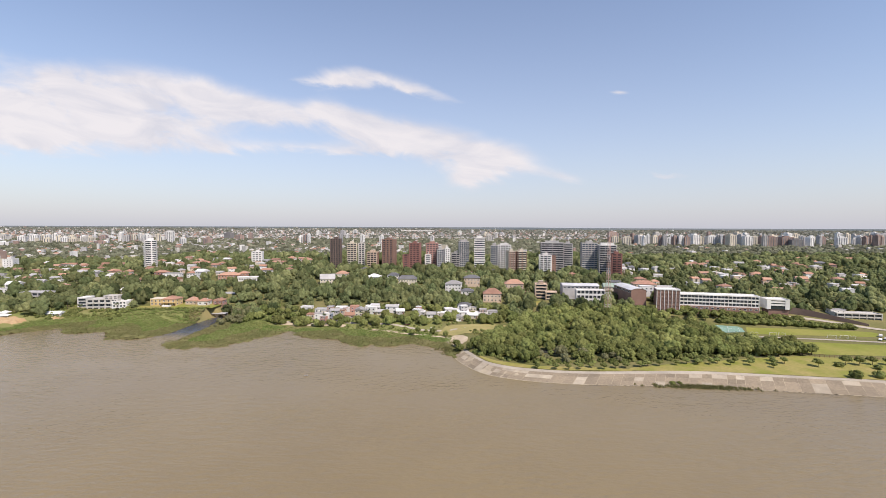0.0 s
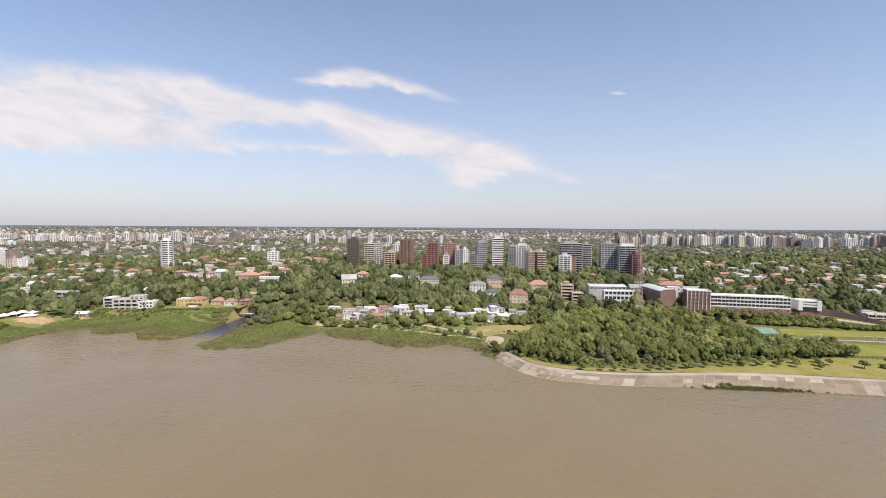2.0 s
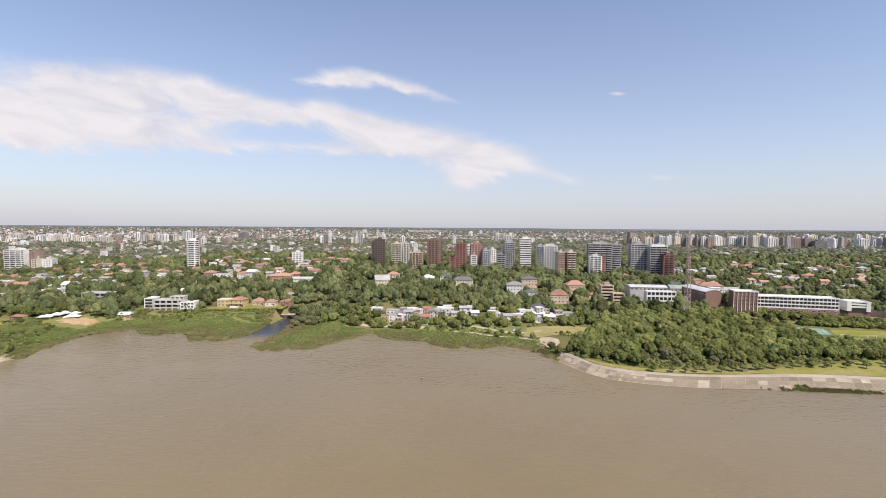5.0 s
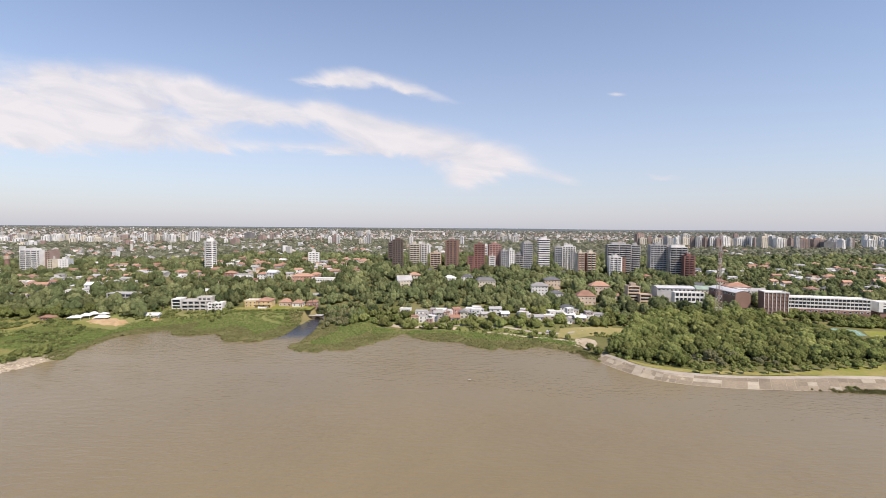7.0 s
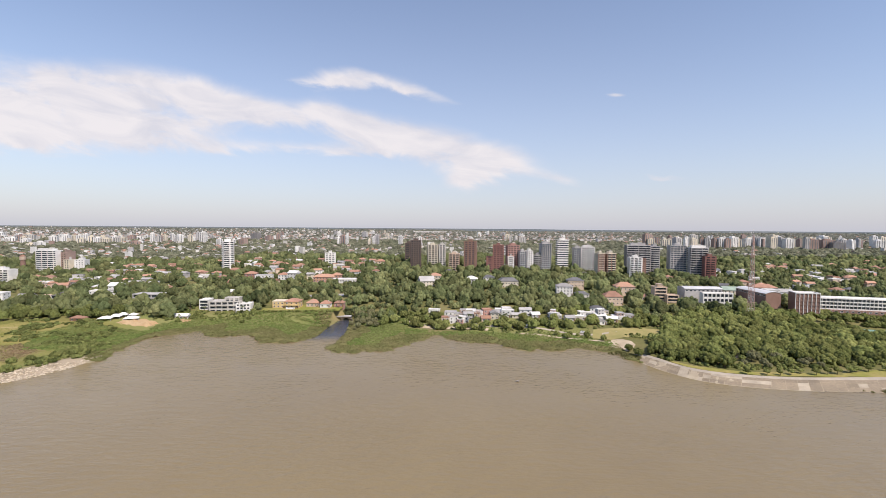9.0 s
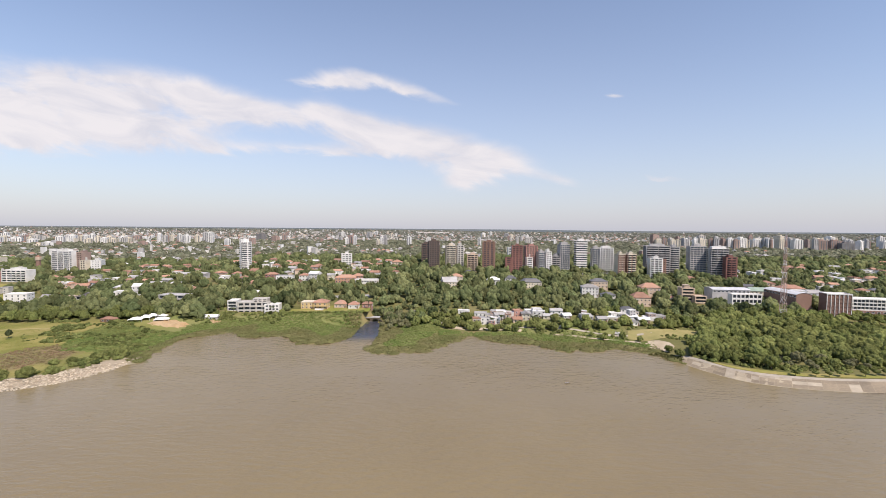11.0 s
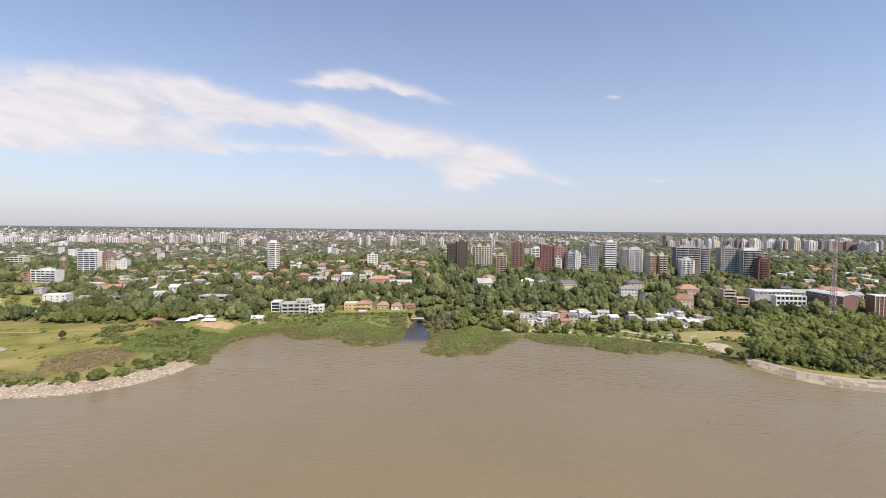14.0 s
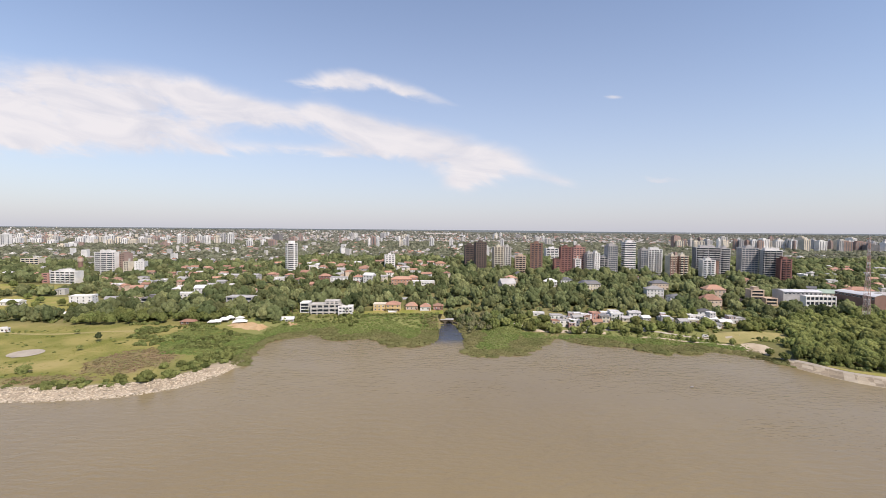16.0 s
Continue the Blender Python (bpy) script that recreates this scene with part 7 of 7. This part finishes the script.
def fence(points, gap, label):
    line = rounded(points, 0)
    root = thing("park_fence", *line[0], ground_z(*line[0]), 0, label, "fence")
    post = finish("post", boxes((-0.07, 0.07, -0.07, 0.07, -0.2, 1.9)), "wood")
    z0 = ground_z(*line[0])
    for (ax, ay), (bx, by) in zip(line, line[1:]):
        run = math.hypot(bx - ax, by - ay)
        for i in range(int(run / gap)):
            x, y = ax + (bx - ax) * i * gap / run, ay + (by - ay) * i * gap / run
            put_part("post", post, root, x - line[0][0], y - line[0][1], ground_z(x, y) - z0)
        for h in (0.7, 1.6):
            rail = part("rail", boxes((0, run, -0.04, 0.04, h, h + 0.12)), "wood", root)
            rail.matrix_basis = pose(ax - line[0][0], ay - line[0][1], ground_z(ax, ay) - z0, 0, 0, math.degrees(math.atan2(by - ay, bx - ax)))


fence(((230, 281), (262, 272), (330, 262)), 2.6, "low dark wooden fence between park and pitch")


# ---- ramp wall and stand beside the field ----
def retaining_wall(points, tall, label):
    line = rounded(points, 2)
    n = len(line)
    z = height(line[:, 0], line[:, 1])
    way = np.gradient(line, axis=0)
    way /= np.hypot(way[:, 0], way[:, 1])[:, None]
    side = np.column_stack([-way[:, 1], way[:, 0]]) * 0.35
    a, b = line - side, line + side
    t = z + np.linspace(tall, 1.5, n)
    verts = np.vstack([np.column_stack([a, z - 1]), np.column_stack([a, t]), np.column_stack([b, t]), np.column_stack([b, z - 1])])
    i = np.concatenate([np.arange(n - 1) + n * k for k in range(3)])
    tagged(new("retaining_wall", mesh_of("retaining_wall", verts, np.stack([i, i + 1, i + 1 + n, i + n], 1), ["dark_brick"])), label, "wall", kind="structure")


retaining_wall(((300, 386), (315, 382), (328, 374), (340, 366), (350, 360)), 7.0, "brown brick retaining wall beside a ramp")
ribbon("ramp_road", ((294, 378), (312, 374), (328, 366), (345, 356), (360, 350)), 5, "path_concrete", "pale ramp road below the retaining wall", "road", 0.3)
tower(357, 380, 34, 10, 6, -10, "pale_concrete", "glass_dark", floor_h=3.0, band=0.35, piers=7, pier_w=0.5, label="long low concrete grandstand with open decks", side=0.5, plant=0, tank=False, category="grandstand", z=6.5)
house(347, 388, 12, 7, 1, "flat", "pale_concrete", "roof_grey", -10, "concrete pavilion above the grandstand", 3, 3.0, chimney=False, z=11)
house(372, 405, 14, 10, 2, "hip", "peach_paint", "terracotta", 10, "house with a bright terracotta hip roof", 10)

for ax, ay, bx, by in ((226, 361, 215, 343), (241, 358, 233, 343), (224, 356, 239, 353), (218, 348, 235, 346), (233.5, 359.5, 224, 343)):
    ribbon("court_line", ((ax, ay), (bx, by)), 0.18, "white_paint", "white painted line on the court", "court line", 0.22, 0)

# hedge and small trees below the school
for k in range(16):
    s = k / 15
    plant("broad", 208 + 80 * s + PLANT.uniform(-1.5, 1.5), 385 - 18 * s + PLANT.uniform(-1.5, 1.5), PLANT.uniform(0.55, 0.8), "leafy tree in the school garden", "school garden trees")
for k in range(40):
    s = k / 39
    plant("bush", 230 + 100 * s + PLANT.uniform(-1, 1), 368 - 15 * s + PLANT.uniform(-1, 1), PLANT.uniform(1.3, 1.8), "dark clipped hedge bush beside the field", "hedge beside the field")
for x, y in scatter(200, 300, 358, 390, 6.0, PLANT, lambda a, b: 391 - (a - 205) * 0.22 > b > 373 - (a - 205) * 0.16):
    plant("small", x, y, PLANT.uniform(1.0, 1.5), "small tree in the school garden", "school garden trees")


# ---- small boat on the river ----
def boat(x, y):
    root = thing("rowing_boat", x, y, 0, 12, "small grey rowing boat on the brown river", "boat")
    bm = bmesh.new()
    rows = []
    for s in np.linspace(-1, 1, 9):
        wide = 0.5 * math.sqrt(max(0.0, 1 - s ** 4))
        rows.append([bm.verts.new((s * 1.1, -wide, 0.5 + 0.12 * s * s)), bm.verts.new((s * 1.0, 0, -0.15)), bm.verts.new((s * 1.1, wide, 0.5 + 0.12 * s * s))])
    for a, b in zip(rows, rows[1:]):
        bm.faces.new((a[0], b[0], b[1], a[1])), bm.faces.new((a[1], b[1], b[2], a[2]))
    part("hull", bm, "grey_paint", root)
    part("thwart", boxes((-0.2, 0.2, -0.42, 0.42, 0.3, 0.38)), "wood", root)


boat(-78.5, 251)


# ---- palms ----
def palm_kind(h):
    root = thing("palm_tree", 0, -900, -30, 0, "slender palm tree with a round crown of fronds", "palm", "palms near the shore")
    rng = random.Random(int(h * 10))
    verts, tris = [], []
    for k in range(7):
        r = 0.26 - 0.015 * k
        for i in range(6):
            verts.append((r * math.cos(i * 1.0472) + 0.05 * k * k * 0.1, r * math.sin(i * 1.0472), h * k / 6))
    for k in range(6):
        for i in range(6):
            a, b = k * 6 + i, k * 6 + (i + 1) % 6
            tris += [(a, b, b + 6), (a, b + 6, a + 6)]
    part("trunk", mesh_of("trunk", verts, tris, ["trunk_bark"]), None, root)
    top = 0.18
    for f in range(14):
        a, droop, long = f * 2.4 + rng.uniform(-0.2, 0.2), rng.uniform(0.2, 1.3), rng.uniform(2.0, 2.8)
        verts, tris = [], []
        for s in range(5):
            u = s / 4
            c = (top + math.cos(a) * long * u, math.sin(a) * long * u, h + 0.9 * u - droop * 2.2 * u * u)
            wide = 0.42 * math.sin(math.pi * (0.12 + 0.85 * u))
            verts += [(c[0] - math.sin(a) * wide, c[1] + math.cos(a) * wide, c[2] - 0.18), c, (c[0] + math.sin(a) * wide, c[1] - math.cos(a) * wide, c[2] - 0.18)]
        for s in range(4):
            for e in (0, 1):
                i = s * 3 + e
                tris += [(i, i + 1, i + 4), (i, i + 4, i + 3)]
        part("frond", mesh_of("frond", verts, tris, ["leaf_dark"]), None, root)
    return root


PALMS = [palm_kind(6.5), palm_kind(8.2)]
for x, y in ((-216, 421), (-210, 422), (-207, 424), (-202, 420), (-104, 386), (-96, 385), (-70, 382), (-66, 384), (-350, 410), (-336, 408), (-372, 420), (-131, 392), (-300, 405)):
    copy_thing(PLANT.choice(PALMS), pose(x, y, ground_z(x, y) + (2.0 if y > 418 and x > -220 and x < -200 else 0), 0, 0, PLANT.uniform(0, 360)))


# ---- parked cars ----
def car(x, y, rz, van, paint, label):
    root = thing("car", x, y, ground_z(x, y) + 0.16, rz, label, "car", "parked cars")
    h = 1.9 if van else 1.45
    bm = bmesh.new()
    side = ((-2.1, 0.35), (-2.1, 0.85), (-1.9 if van else -1.25, h - 0.45 if van else 0.95), (-1.5 if van else -0.6, h), (1.9 if van else 1.2, h), (2.1 if van else 1.9, 0.95), (2.1, 0.35))
    left, right = [bm.verts.new((p, -0.85, q)) for p, q in side], [bm.verts.new((p, 0.85, q)) for p, q in side]
    for i in range(len(side)):
        j = (i + 1) % len(side)
        bm.faces.new((left[i], left[j], right[j], right[i]))
    bm.faces.new(left[::-1]), bm.faces.new(right)
    part("body", bm, paint, root)
    for sy in (-0.86, 0.86):
        part("side_window", boxes((-0.8, 1.2, sy - 0.02, sy + 0.02, h - 0.55, h - 0.12)), "glass_dark", root)
    bm = bmesh.new()
    ring = [[bm.verts.new((0.33 * math.cos(i * math.tau / 10), e, 0.33 * math.sin(i * math.tau / 10))) for i in range(10)] for e in (-0.1, 0.1)]
    for i in range(10):
        bm.faces.new((ring[0][i], ring[0][(i + 1) % 10], ring[1][(i + 1) % 10], ring[1][i]))
    bm.faces.new(ring[0]), bm.faces.new(ring[1][::-1])
    wheel = finish("wheel", bm, "tyre")
    for sx, sy in ((-1.3, -0.8), (1.3, -0.8), (1.3, 0.8), (-1.3, 0.8)):
        put_part("wheel", wheel, root, sx, sy, 0.33)


for x, y, rz, van, paint, label in ((-118, 384.5, -8, True, "white_paint", "white van parked beside the shore road"), (-92, 380.5, -10, False, "dark_concrete", "dark car parked beside the shore road"),
                                    (-74, 377, -12, False, "grey_paint", "grey car parked beside the shore road"), (-48, 371, -15, False, "white_paint", "white car parked beside the shore road"),
                                    (-30, 365, -20, False, "red_brick", "dull red car beside the shore road"), (-8, 355, -20, True, "white_paint", "white van beside the dry field"),
                                    (318, 318, 40, False, "white_paint", "white car parked beside the footpath"), (324, 320, 40, False, "grey_paint", "grey car parked beside the footpath"),
                                    (328, 328, 40, True, "white_paint", "white van parked near the playing field")):
    car(x, y, rz, van, paint, label)
